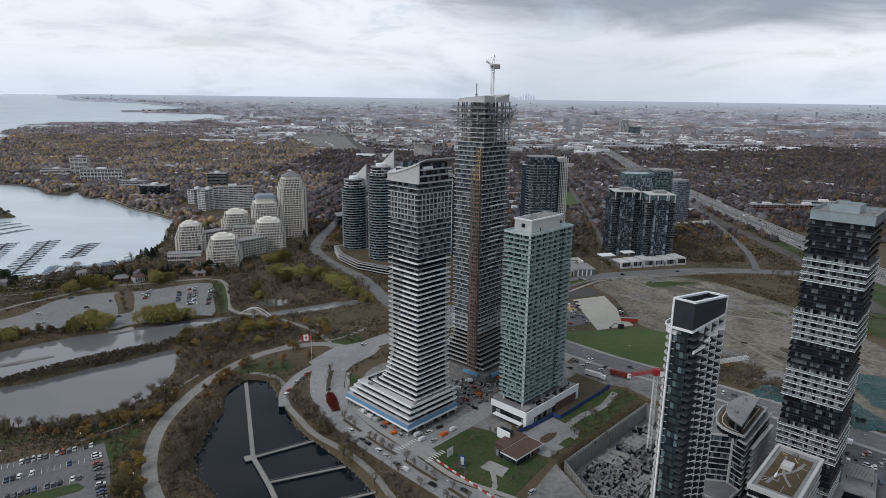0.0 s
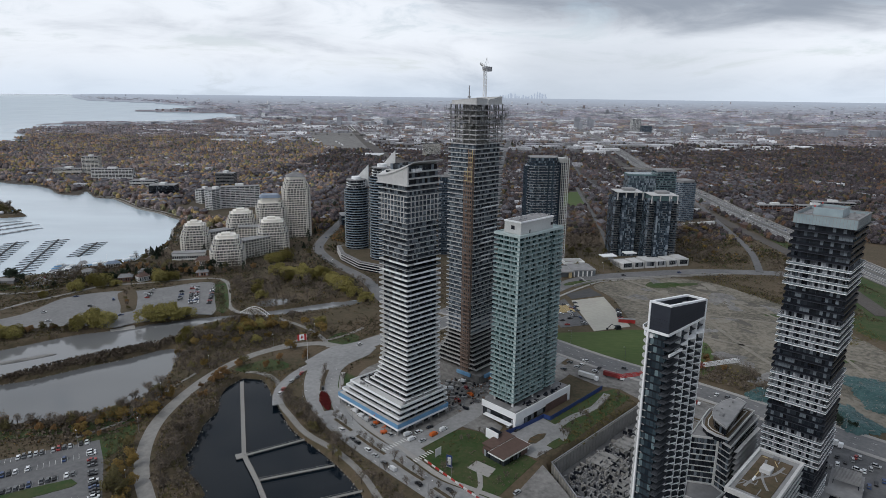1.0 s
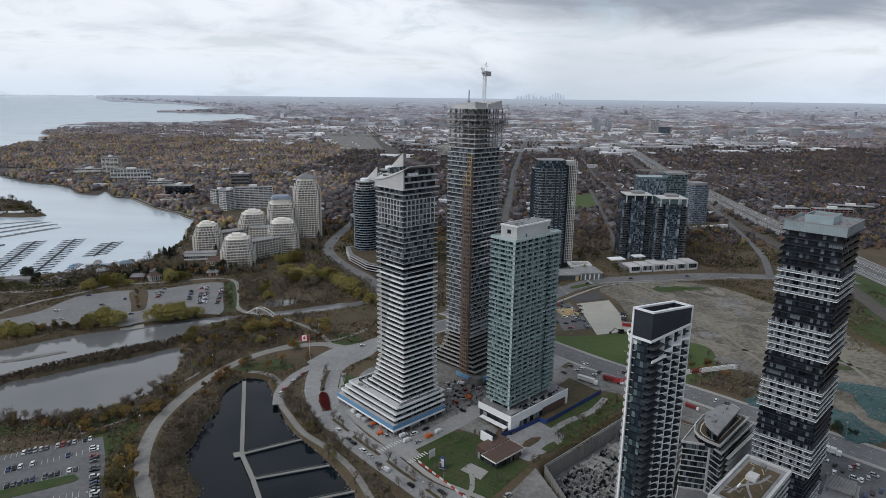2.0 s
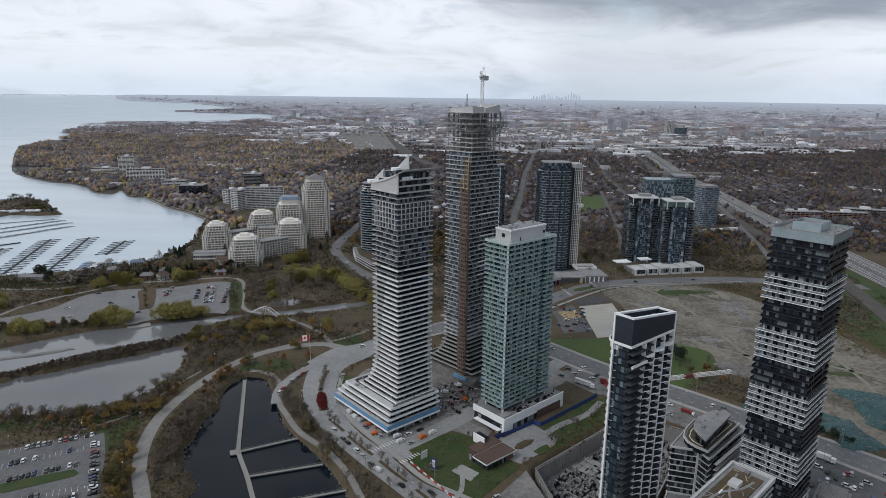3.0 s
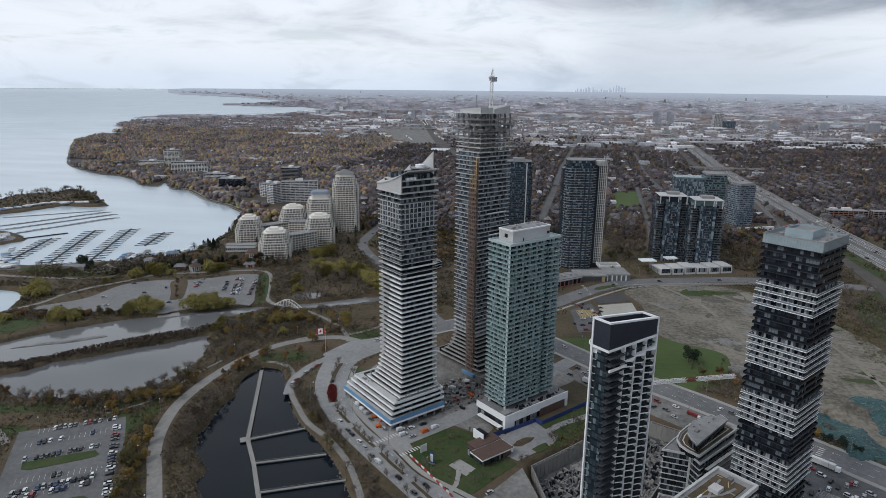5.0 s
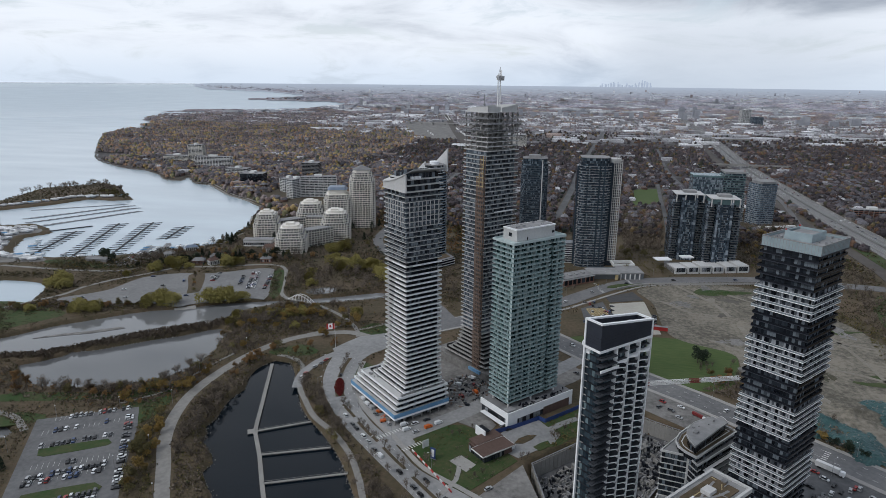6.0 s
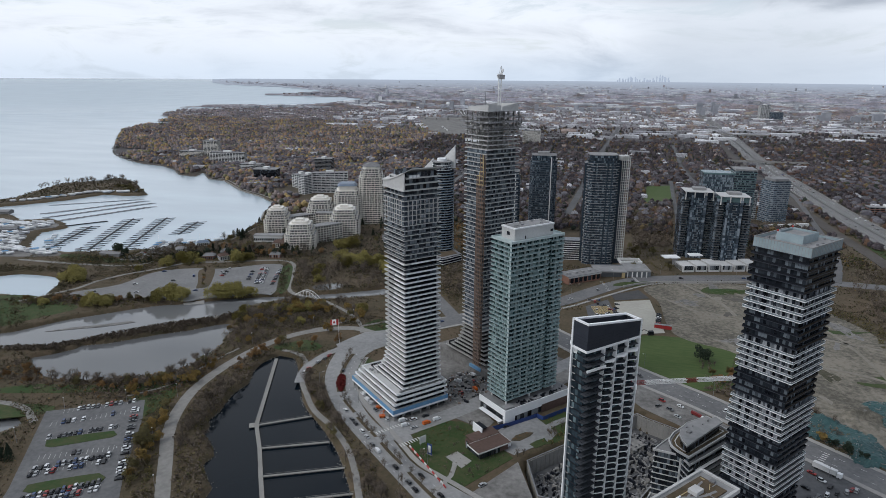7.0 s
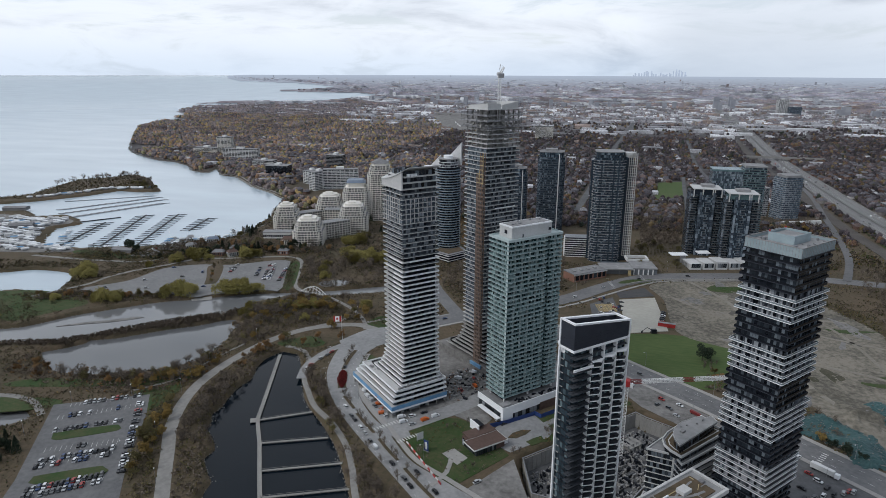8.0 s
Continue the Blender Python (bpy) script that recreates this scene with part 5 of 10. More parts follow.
surface("parking_lot", patch([(75, 560), (95, 585), (108, 515), (82, 505)], G - 0.4, G + 0.14, False), "asphalt", "small car park behind the teal tower", "parking lot")
surface("building_site", patch([(-92, 352), (-74, 372), (-60, 420), (20, 450), (62, 440), (78, 415), (40, 372), (12, 345), (-27, 312), (-50, 326), (-72, 346)], G - 0.5, G + 0.13), "mud", "muddy building site between the towers", "building site")
surface("building_site", patch([(14, 240), (48, 298), (60, 268), (110, 262), (100, 200), (50, 215)], G - 0.5, G + 0.13, False), "mud", "churned yard beside the excavation", "building site")
surface("pavement", patch([(-84, 378), (-78, 362), (-66, 344), (-52, 327), (-33, 308), (-22, 298), (-14, 304), (-26, 318), (-44, 338), (-62, 358), (-74, 378)], G - 0.5, G + 0.19, False), "road", "pale paved apron between the boulevard and the podium", "pavement")
surface("lawn", patch([(-20, 304), (-14, 313), (-2, 329), (8, 331), (14, 329), (22, 322), (34, 312), (45, 301), (22, 266), (10, 272), (-7, 289)], G - 0.4, G + 0.17, False), "grass", "small green lot at the street corner", "lawn")
surface("yard", patch([(28, 318), (36, 336), (52, 349), (61, 339), (67, 334), (64, 325), (56, 316), (45, 304), (34, 310)], G - 0.5, G + 0.22, False), "road", "grey paved yard beside the white podium", "yard")
surface("lawn", patch([(54, 347), (88, 382), (104, 392), (112, 380), (86, 347), (66, 322), (58, 318)], G - 0.4, G + 0.12, False), "grass", "overgrown green strip beside the yard", "grass")
surface("path", ribbon([(60, 338), (66, 346), (73, 353), (86, 364), (98, 384)], 4.5, G - 0.4, G + 0.26), "road", "pale drive through the green strip", "path")
surface("planting_bed", patch([(41, 318), (43, 324), (48, 329), (53, 330), (51, 325), (46, 319)], G - 0.4, G + 0.45), "soil", "dark soil planting bed in the paved yard", "planting bed")
surface("planting_bed", patch([(52, 317), (60, 326), (62, 322), (56, 314)], G - 0.4, G + 0.3), "grass", "grass bed at the yard's edge", "planting bed")
surface("building_site", patch([(4, 334), (16, 352), (28, 336), (23, 323), (14, 330)], G - 0.4, G + 0.2, False), "mud", "bare dirt before the white podium", "building site")
surface("yard", patch([(94, 396), (108, 392), (118, 378), (150, 354), (170, 368), (122, 412), (104, 428), (84, 438), (70, 420)], G - 0.5, G + 0.16, False), "mud", "dusty grey yard beside the excavation", "yard")
surface("yard", patch([(150, 352), (190, 372), (235, 335), (330, 250), (270, 190), (150, 190), (106, 262)], G - 0.5, G + 0.1, False), "asphalt", "asphalt yards round the near buildings", "yard")

# ---- motorway barriers, bank and overpasses ----
for off, w, h in ((-22.4, 0.8, 2.1), (22.4, 0.8, 2.1), (0.0, 1.0, 2.2), (-13.5, 1.6, 1.6), (13.5, 1.6, 1.6)):
    surface("motorway_barrier", ribbon(GARDINER, w, G + 1.1, G + h, step=60, side=off), "kerb", "pale concrete motorway barrier", "barrier")
for off in (-18, -9.5, -6.2, 6.2, 9.5, 18):
    surface("lane_line", ribbon(GARDINER[:8], 0.35, G + 1.1, G + 1.23, step=60, side=off), "line", "worn white lane line", "road marking")
surface("lawn", patch([(436, 560), (440, 900), (434, 1070), (425, 1060), (414, 860), (418, 640)], G - 0.4, G + 0.35), "grass", "green bank beside the motorway", "grass bank")
for y, x0, x1 in ((1690, 380, 560), (2480, 380, 640)):
    ov = thing("overpass", pose(0, 0, G), "grey concrete overpass crossing the motorway", "bridge", "motorway overpasses")
    part("deck", Shape().box(x0, x1, y - 6, y + 6, 6.5, 8.0), M["motorway"], ov)
    part("parapet", Shape().box(x0, x1, y - 6.5, y - 6, 6.3, 9.2).box(x0, x1, y + 6, y + 6.5, 6.3, 9.2), M["conc"], ov)
    for x in (x0 + 8, (x0 + x1) / 2 - 4, x1 - 8):
        part("pier", Shape().box(x - 1, x + 1, y - 5, y + 5, -0.5, 6.5), M["conc"], ov)

# ---- condominium towers in the middle distance ----
def oct_outline(rx, ry, cut=0.35):
    return [(-rx, -ry * (1 - cut)), (-rx * (1 - cut), -ry), (rx * (1 - cut), -ry), (rx, -ry * (1 - cut)), (rx, ry * (1 - cut)), (rx * (1 - cut), ry), (-rx * (1 - cut), ry), (-rx, ry * (1 - cut))]


def ellipse(rx, ry, n=24):
    return [(rx * math.cos(2 * math.pi * i / n), ry * math.sin(2 * math.pi * i / n)) for i in range(n)]


def condo(t, out, height, glass, slab_mat, over=1.1, fh=2.95, z0=0.0, pane_w=1.6, rail=None, pier=None, pier_step=4.0):
    """Storeys of glass between projecting slabs."""
    n = int(height / fh)
    g, s, r = Shape(), Shape(), Shape()
    for i in range(n):
        z = z0 + i * fh
        panes(out, z + 0.2, z + fh - 0.12, pane_w, 0.14, g)
        s.prism(grow(out, over), z - 0.14, z + 0.16)
        if rail:
            ring(grow(out, over), grow(out, over - 0.08), z + 0.16, z + 1.05, r)
    part("window_band", g, M[glass], t, kind="stuff")
    part("floor_slab", s, M[slab_mat], t, kind="stuff")
    if rail:
        part("balcony_rail", r, M[rail], t, kind="stuff")
    # filled with charcoal, so that the rooms look unlit
    part("core", Shape().prism(grow(out, -0.15), z0 - 0.6, z0 + n * fh), M["charcoal"], t)
    if pier:
        q = Shape()
        for a, b in edges(grow(out, 0.35)):
            m = max(1, int((Vector(b) - Vector(a)).length / pier_step))
            for j in range(m):
                p = Vector(a).lerp(Vector(b), j / m)
                q.obox(p.x, p.y, 0.8, 0.8, z0, z0 + n * fh)
        part("pier", q, M[pier], t, kind="stuff")
    return z0 + n * fh


def round_tower(x, y, rx, ry, h, turn, fin):
    t = thing("round_tower", pose(x, y, G, 0, 0, turn), "rounded glass condominium with white balcony rings and a pointed fin", "tower", "twin rounded towers")
    top = condo(t, ellipse(rx, ry, 28), h, "pane_dark", "slabgrey", 1.2, rail="skyglass")
    z = condo(t, ellipse(rx * 0.78, ry * 0.78, 24), 10, "pane_grey", "white", 0.9, z0=top)
    part("roof", Shape().prism(ellipse(rx * 0.85, ry * 0.85), z, z + 0.8), M["roofpale"], t)
    part("roof_fin", Shape().prism([(-rx * 0.2, ry * 0.55), (rx * 0.95, ry * 0.55), (rx * 0.95, ry * 0.8), (-rx * 0.2, ry * 0.8)], z - 8, [z + 1, z + fin, z + fin, z + 1]), M["whitewall"], t, "white sloping roof fin")
    part("roof_drum", Shape().prism(ellipse(rx * 0.4, ry * 0.4, 16), z, z + 4), M["white"], t)
    return t


round_tower(-137, 737, 13.5, 14, 84, -5, 17)
round_tower(-98, 688, 13.5, 14, 106, -5, 18)
tp = thing("terrace_podium", pose(0, 0, G), "long low podium with terraced balconies below the rounded towers", "building")
POD = [(-163, 742), (-150, 705), (-122, 668), (-86, 648), (-70, 672), (-100, 712), (-140, 752)]
part("wall", Shape().prism(POD, -0.6, 8.8), M["pane_dark"], tp)
for k in range(3):
    part("terrace_band", ring(grow(POD, 0.8), POD, 2.9 * k + 1.6, 2.9 * k + 2.3), M["slabgrey"], tp)
part("roof", Shape().prism(grow(POD, 0.3), 8.8, 9.2), M["roofgrey"], tp)
part("roof_bed", Shape().prism(grow(POD, -4.0), 9.2, 9.6), M["soil"], tp)


def fin_tower():
    t = thing("dark_fin_tower", pose(80, 716, G, 0, 0, 8), "dark blue glass condominium with white tower fins along one side", "tower")
    top = condo(t, oct_outline(16, 13, 0.3), 118, "pane_blue", "slabgrey", 1.2, rail="bluerail")
    z = condo(t, oct_outline(15, 12, 0.3), 7, "pane_blue", "charcoal", 0.3, z0=top)
    part("roof", Shape().prism(oct_outline(15.4, 12.4, 0.3), z, z + 0.8), M["roofpale"], t)
    part("side_wing", Shape().box(14, 26, -4, 14, -0.6, top), M["pane_blue"], t)
    for k, x in enumerate((20.5, 22.6, 24.7, 26.8, 28.9)):
        part("white_fin", Shape().box(x, x + 0.5, -7, -5.6, 6, top + 5 + 2.0 * (2 - abs(k - 2))), M["slabgrey"], t, "white vertical fin")
    for x, y in ((-16.2, -9), (-9.5, -14.2), (3.5, -14.4), (8.6, -14.4), (16.6, -8.6)):
        part("glass_pier", Shape().box(x, x + 1.5, y, y + 3, 0, top + 1), M["pane_blue"], t)
    bars = Shape()
    for i in range(int(top / 2.95)):
        bars.box(20.5, 29.4, -6.4, -4.0, 6 + i * 2.95, 6.25 + i * 2.95)
    part("fin_rung", bars, M["slabgrey"], t, kind="stuff")
    part("white_crown", Shape().box(17, 28, -5, 8, top, top + 5.0), M["slabgrey"], t)
    part("side_strip", Shape().box(-19, -15.5, -2, 11, -0.6, top - 4), M["pane_blue"], t)
    rings = Shape()
    for i in range(9):
        rings.box(-44, -17, 2, 20, i * 2.6, i * 2.6 + 0.5)
    part("low_wing_slab", rings, M["whitewall"], t, kind="stuff")
    part("low_wing", Shape().box(-43, -18, 3, 19, -0.6, 23), M["pane_grey"], t)
    return t


fin_tower()
cv = thing("corner_pavilion", pose(98, 668, G, 0, 0, 12), "low shop building with a pale roof and yellow columns", "building")
part("wall", Shape().box(-16, 40, -8, 18, -0.6, 6), M["pane_grey"], cv)
part("roof", Shape().box(-20, 14, -12, 10, 6, 7.2).box(14, 40, -9, 18, 6.2, 7.6), M["roofpale"], cv)
for x in (-18, 9):
    part("yellow_column", Shape().box(x, x + 3, -11.5, -9.5, -0.2, 6), M["yellow"], cv, "lime-yellow clad column")
part("parapet_frame", ring(rect(14, 38, 20, 36), rect(15.5, 36.5, 21.5, 34.5), 6, 9.0), M["whitewall"], cv)
for k in range(5):
    part("shop_pier", Shape().box(15 + 5 * k, 16 + 5 * k, -9.4, -8, -0.2, 6.2), M["whitewall"], cv)


def dark_tower(x, y, rx, ry, h, turn, crown=True, wing=0.0):
    t = thing("dark_glass_tower", pose(x, y, G, 0, 0, turn), "slim dark blue glass condominium tower with narrow balconies", "tower", "dark condominium towers")
    top = condo(t, oct_outline(rx, ry, 0.22), h, "pane_blue", "balcony", 0.8, rail="bluerail")
    z = condo(t, oct_outline(rx * 0.92, ry * 0.92, 0.22), 6.5, "pane_blue", "charcoal", 0.2, fh=3.2, z0=top)
    part("roof", Shape().prism(oct_outline(rx * 0.95, ry * 0.95, 0.22), z, z + 0.7), M["roofgrey"], t)
    part("plant_room", Shape().box(-rx * 0.5, rx * 0.4, -ry * 0.4, ry * 0.5, z + 0.7, z + 4), M["roofpale"], t)
    for s in (-1, 1):
        part("glass_strip", Shape().box(s * rx - 0.5, s * rx + 0.5, -ry * 0.4, ry * 0.4, 0, top + 2), M["pane_blue"], t)
    part("pale_strip", Shape().box(rx * 0.55, rx * 0.62, -ry - 0.9, -ry - 0.2, 0, top + 5), M["whitewall"], t)
    return t


dark_tower(4, 836, 17, 14, 103, 4)
dark_tower(-28, 758, 11, 11, 90, 4)


def crown_tower(x, y, rx, ry, h, turn, crown_mat):
    t = thing("crowned_tower", pose(x, y, G, 0, 0, turn), "dark blue glass condominium tower with a pale framed crown", "tower", "crowned towers beside the white podium")
    out = [(-rx, -ry * 0.6), (-rx * 0.55, -ry * 0.6), (-rx * 0.5, -ry), (rx * 0.45, -ry), (rx * 0.5, -ry * 0.7), (rx, -ry * 0.7), (rx, ry), (-rx, ry)]
    n = int(h / 2.9)
    g, s = Shape(), Shape()
    for i in range(n):
        panes(out, i * 2.9 + 0.1, i * 2.9 + 2.75, 1.4, 0.16, g)
        for a, b, c, d in ((-rx * 1.02, -rx * 0.6, -ry * 0.85, -ry * 0.5), (rx * 0.55, rx * 1.02, -ry * 0.95, -ry * 0.6), (-rx * 0.15, rx * 0.12, -ry * 1.06, -ry * 0.98)):
            s.box(a, b, c, d, i * 2.9 - 0.1, i * 2.9 + 0.25)
    part("window_band", g, M["pane_blue"], t, kind="stuff")
    part("balcony", s, M["balcony"], t, kind="stuff")
    part("core", Shape().box(-rx * 0.93, rx * 0.93, -ry * 0.55, ry * 0.95, -0.6, n * 2.9), M["charcoal"], t)
    for x0, x1 in ((-rx * 0.5, -rx * 0.38), (rx * 0.3, rx * 0.45), (-rx, -rx * 0.9), (rx * 0.9, rx)):
        strip_ = Shape()
        for i in range(n + 1):
            strip_.box(x0, x1, -ry * (1.03 if abs(x0) < rx * 0.6 else 0.74), -ry * 0.5, i * 2.9 + 0.1, i * 2.9 + 2.8)
        part("blue_strip", strip_, M["pane_strip"], t, kind="stuff")
    top = n * 2.9
    part("crown_glass", Shape().box(-rx * 0.8, rx * 0.8, -ry * 0.85, ry * 0.8, top, top + 6.0), M[crown_mat], t)
    part("crown_roof", Shape().box(-rx * 0.9, rx * 0.9, -ry * 0.95, ry * 0.9, top + 6.0, top + 6.6), M["slabgrey"], t)
    for px in (-0.85, -0.3, 0.3, 0.42, 0.83):
        part("crown_post", Shape().box(px * rx - 0.5, px * rx + 0.5, -ry * 0.97, -ry * 0.88, top - 3, top + 7.2), M["slabgrey"], t)
    part("plant_room", Shape().box(-rx * 0.3, rx * 0.5, -ry * 0.2, ry * 0.5, top + 6.9, top + 9.5), M["roofpale"], t)
    return t


crown_tower(191, 778, 18, 16, 74, 4, "pane_blue")
crown_tower(226, 757, 18, 16, 75, 4, "tealglass")
tt = thing("teal_office_tower", pose(232, 838, G, 0, 0, 2), "wide teal glass tower standing behind the dark pair", "tower")
z_ = condo(tt, rect(-30, 6, -12, 12), 92, "pane_strip", "tealglass", 0.2)
part("roof", Shape().box(-30.5, 6.5, -12.5, 12.5, z_, z_ + 2.2), M["tealglass"], tt)
z_ = condo(tt, rect(6.5, 30, -14, 12), 99, "pane_blue", "balcony", 0.8, rail="tealglass")
part("roof", Shape().box(6, 30.5, -14.5, 12.5, z_, z_ + 2.0), M["roofpale"], tt)
t5 = thing("grey_apartment_tower", pose(330, 1008, G, 0, 0, 24), "grey balconied apartment tower beside the motorway", "tower")
z_ = condo(t5, oct_outline(15, 14, 0.2), 63, "pane_strip", "slabgrey", 0.9, rail="skyglass")
part("roof", Shape().prism(oct_outline(13, 12, 0.2), z_, z_ + 3.4), M["roofpale"], t5)
z_ = condo(t5, rect(-46, -17, 14, 30), 44, "pane_curtain", "whitewall", 0.6)
part("wing_roof", Shape().box(-46.5, -16.5, 13.5, 30.5, z_, z_ + 2), M["roofpale"], t5)
part("low_wall", Shape().box(-40, 22, -52, -48, -0.5, 7), M["whitewall"], t5)
wp = thing("white_podium_block", pose(213, 716, G, 0, 0, 18), "white low podium block with boxy framed bays", "building")
part("base", Shape().box(-42, 46, -2, 24, -0.6, 5), M["roofgrey"], wp)
for k in range(6):
    x = -42 + k * 14.5
    part("bay", Shape().box(x, x + 12.5, -5, 16, -0.6, 6.5 + (k % 3)), M["slabgrey"], wp)
    part("bay_window", panes([(x + 1.2, -5.1), (x + 11.3, -5.1), (x + 11.3, -5.05), (x + 1.2, -5.05)], 2.2, 7.0, 2.2), M["pane_grey"], wp, kind="stuff")
part("curved_canopy", Shape().box(-52, -34, 22, 34, 8, 9).box(-20, -6, 26, 36, 9, 10.2), M["white"], wp)


# ---- cream apartment complex ----
def cream_tower(x, y, r, h, turn, steps=4, pyramid=False, label="cream precast apartment block stepping back towards its top"):
    t = thing("cream_apartment_block", pose(x, y, G, 0, 0, turn), label, "apartment block", "cream lakeside apartments")
    fh = 3.0
    n = int(h / fh)
    steps = (steps + 1) // 2

    def setback(i):
        """How many times the wall has stepped back at this storey."""
        return max(0, (i - (n - 2 * steps)) // 2 + 1) if i >= n - 2 * steps else 0

    bands, wins, piers = Shape(), Shape(), Shape()
    for i in range(n):
        k = setback(i)
        o = oct_outline(r - 2.3 * k, r - 2.3 * k, 0.27)
        z = i * fh
        ring(grow(o, 0.25), grow(o, -1.0), z - 0.1, z + 0.85, bands)
        panes(grow(o, -0.5), z + 0.85, z + fh - 0.1, 1.9, 0.12, wins)
        for a, b in edges(o):
            m = max(1, round((Vector(b) - Vector(a)).length / 3.9))
            for j in range(m):
                p = Vector(a).lerp(Vector(b), (j + 0.5) / m)
                piers.obox(p.x, p.y, 0.8, 0.85, z + 0.8, z + fh)
            piers.obox(a[0], a[1], 1.0, 1.0, z + 0.8, z + fh)
    part("wall_band", bands, M["cream"], t, kind="stuff")
    part("window", wins, M["pane_shade"], t, kind="stuff")
    part("pier", piers, M["cream"], t, kind="stuff")
    part("core", Shape().prism(oct_outline(r - 2.3 * steps - 1.2, r - 2.3 * steps - 1.2, 0.27), -0.6, n * fh + 0.5), M["cream"], t)
    terr = Shape()
    for k in range(steps + 1):
        o = oct_outline(r - 2.3 * k - 0.3, r - 2.3 * k - 0.3, 0.27)
        z = (n - 2 * steps + 2 * k) * fh
        terr.prism(o, z - 0.45, z - 0.02)
    part("terrace", terr, M["roofpale"], t, kind="stuff")
    rt = max(4.5, r - 2.3 * steps - 1.5)
    if pyramid:
        o = oct_outline(rt + 1.0, rt + 1.0, 0.4)
        part("roof", Shape().prism(o, n * fh + 3.5, n * fh + 9, [(0.15 * a, 0.15 * b) for a, b in o]), M["roofgrey"], t, "grey pyramid roof")
        part("lantern", Shape().prism(oct_outline(rt, rt, 0.4), n * fh, n * fh + 3.5), M["cream"], t)
    else:
        part("plant_room", Shape().prism(oct_outline(rt * 0.8, rt * 0.75, 0.25), n * fh, n * fh + 3.2), M["cream"], t)
        part("lift_room", Shape().box(-rt * 0.45, rt * 0.3, -rt * 0.4, rt * 0.4, n * fh + 3.2, n * fh + 5.4), M["cream"], t)
    return t


def cream_wing(x, y, w, d, h, turn):
    t = thing("cream_wing", pose(x, y, G, 0, 0, turn), "low cream wing with long balconies joining the apartment blocks", "apartment block", "cream lakeside apartments")
    z = condo(t, rect(-w / 2, w / 2, -d / 2, d / 2), h, "pane_shade", "cream", 0.5, rail="cream", pier="cream", pier_step=3.6)
    part("roof", Shape().box(-w / 2 - 0.6, w / 2 + 0.6, -d / 2 - 0.6, d / 2 + 0.6, z, z + 1.0), M["roofpale"], t)
    return t


cream_tower(-344, 748, 17, 30, 20)
cream_tower(-277, 683, 18.5, 31, 20)
cream_tower(-306, 804, 19, 37, 20)
cream_tower(-247, 752, 19, 36, 20)
cream_tower(-241, 838, 18, 80, 20, 3, True, "tall cream precast apartment tower with a pyramid roof")
cream_tower(-272, 822, 19, 49, 20, 1)
br_ = thing("blue_roof_lantern", pose(-272, 822, G + 51.2, 0, 0, 20), "blue-grey metal attic roof on a cream apartment block", "roof")
part("attic", Shape().prism(oct_outline(13, 12, 0.2), 0, 3.6), M["cream"], br_)
part("hipped_roof", Shape().prism(oct_outline(14, 13, 0.2), 3.6, 7.0, oct_outline(10.5, 9.5, 0.2)), M["blueroof"], br_)
cream_wing(-261, 717, 42, 15, 21, 52)
cream_wing(-325, 771, 44, 15, 20, 52)
cream_wing(-275, 775, 44, 14, 24, 15)
lowh = thing("white_pavilion", pose(-328, 694, G, 0, 0, 15), "low white pavilion by the shore", "building")
part("wall", Shape().box(-18, 18, -6, 6, -0.6, 8), M["whitewall"], lowh)
part("roof", Shape().box(-18.6, 18.6, -6.6, 6.6, 8, 8.8), M["roofpale"], lowh)
part("window_band", panes(rect(-18.05, 18.05, -6.05, 6.05), 2, 5, 2.4, 0.6), M["pane_dark"], lowh, kind="stuff")

# ---- slabs and blocks farther off ----
def slab_block(x, y, w, d, h, turn, glass, slab, label, pier=None):
    t = thing("apartment_slab", pose(x, y, G, 0, 0, turn), label, "apartment block")
    z = condo(t, rect(-w / 2, w / 2, -d / 2, d / 2), h, glass, slab, 0.7, rail=slab if slab != "charcoal" else None, pier=pier, pier_step=7.0, pane_w=2.2)
    part("roof", Shape().box(-w / 2 - 0.5, w / 2 + 0.5, -d / 2 - 0.5, d / 2 + 0.5, z, z + 1.0), M["roofpale"], t)
    part("plant_room", Shape().box(-w * 0.12, w * 0.1, -d * 0.3, d * 0.3, z + 1, z + 4.5), M["whitewall"], t)
    return t


slab_block(-476, 1080, 30, 15, 25, 60, "pane_grey", "whitewall", "white apartment slab end near the shore", "whitewall")
slab_block(-432, 1022, 34, 15, 34, 66, "pane_grey", "whitewall", "long white apartment slab near the shore", "whitewall")
slab_block(-398, 1040, 62, 15, 36, 22, "pane_grey", "whitewall", "long grey-white apartment slab", "whitewall")
slab_block(-878, 1392, 34, 22, 46, 14, "pane_grey", "cream", "tan apartment tower near the shore", "cream")
slab_block(-784, 1316, 84, 16, 29, 8, "pane_dark", "whitewall", "long white apartment slab with dark bays", "whitewall")
slab_block(-925, 1380, 64, 20, 20, 4, "pane_grey", "cream", "low tan apartment block")
slab_block(-583, 1140, 46, 28, 21, 10, "pane_dark", "charcoal", "low black glazed office block")
slab_block(-672, 1234, 48, 22, 17, 5, "pane_grey", "whitewall", "low pale building by the shore")
slab_block(-512, 1262, 36, 26, 31, 6, "pane_dark", "roofgrey", "dark brick apartment block")
slab_block(-147, 2000, 54, 18, 42, 0, "pane_grey", "cream", "beige apartment slab among the houses")
slab_block(-175, 905, 40, 26, 18, 20, "pane_blue", "charcoal", "low blue glass office block")
slab_block(836, 3520, 46, 30, 76, 10, "pane_grey", "slabgrey", "tall striped apartment tower far away", "whitewall")
slab_block(888, 3500, 52, 36, 44, 8, "pane_strip", "bluerail", "wide blue office block far away")
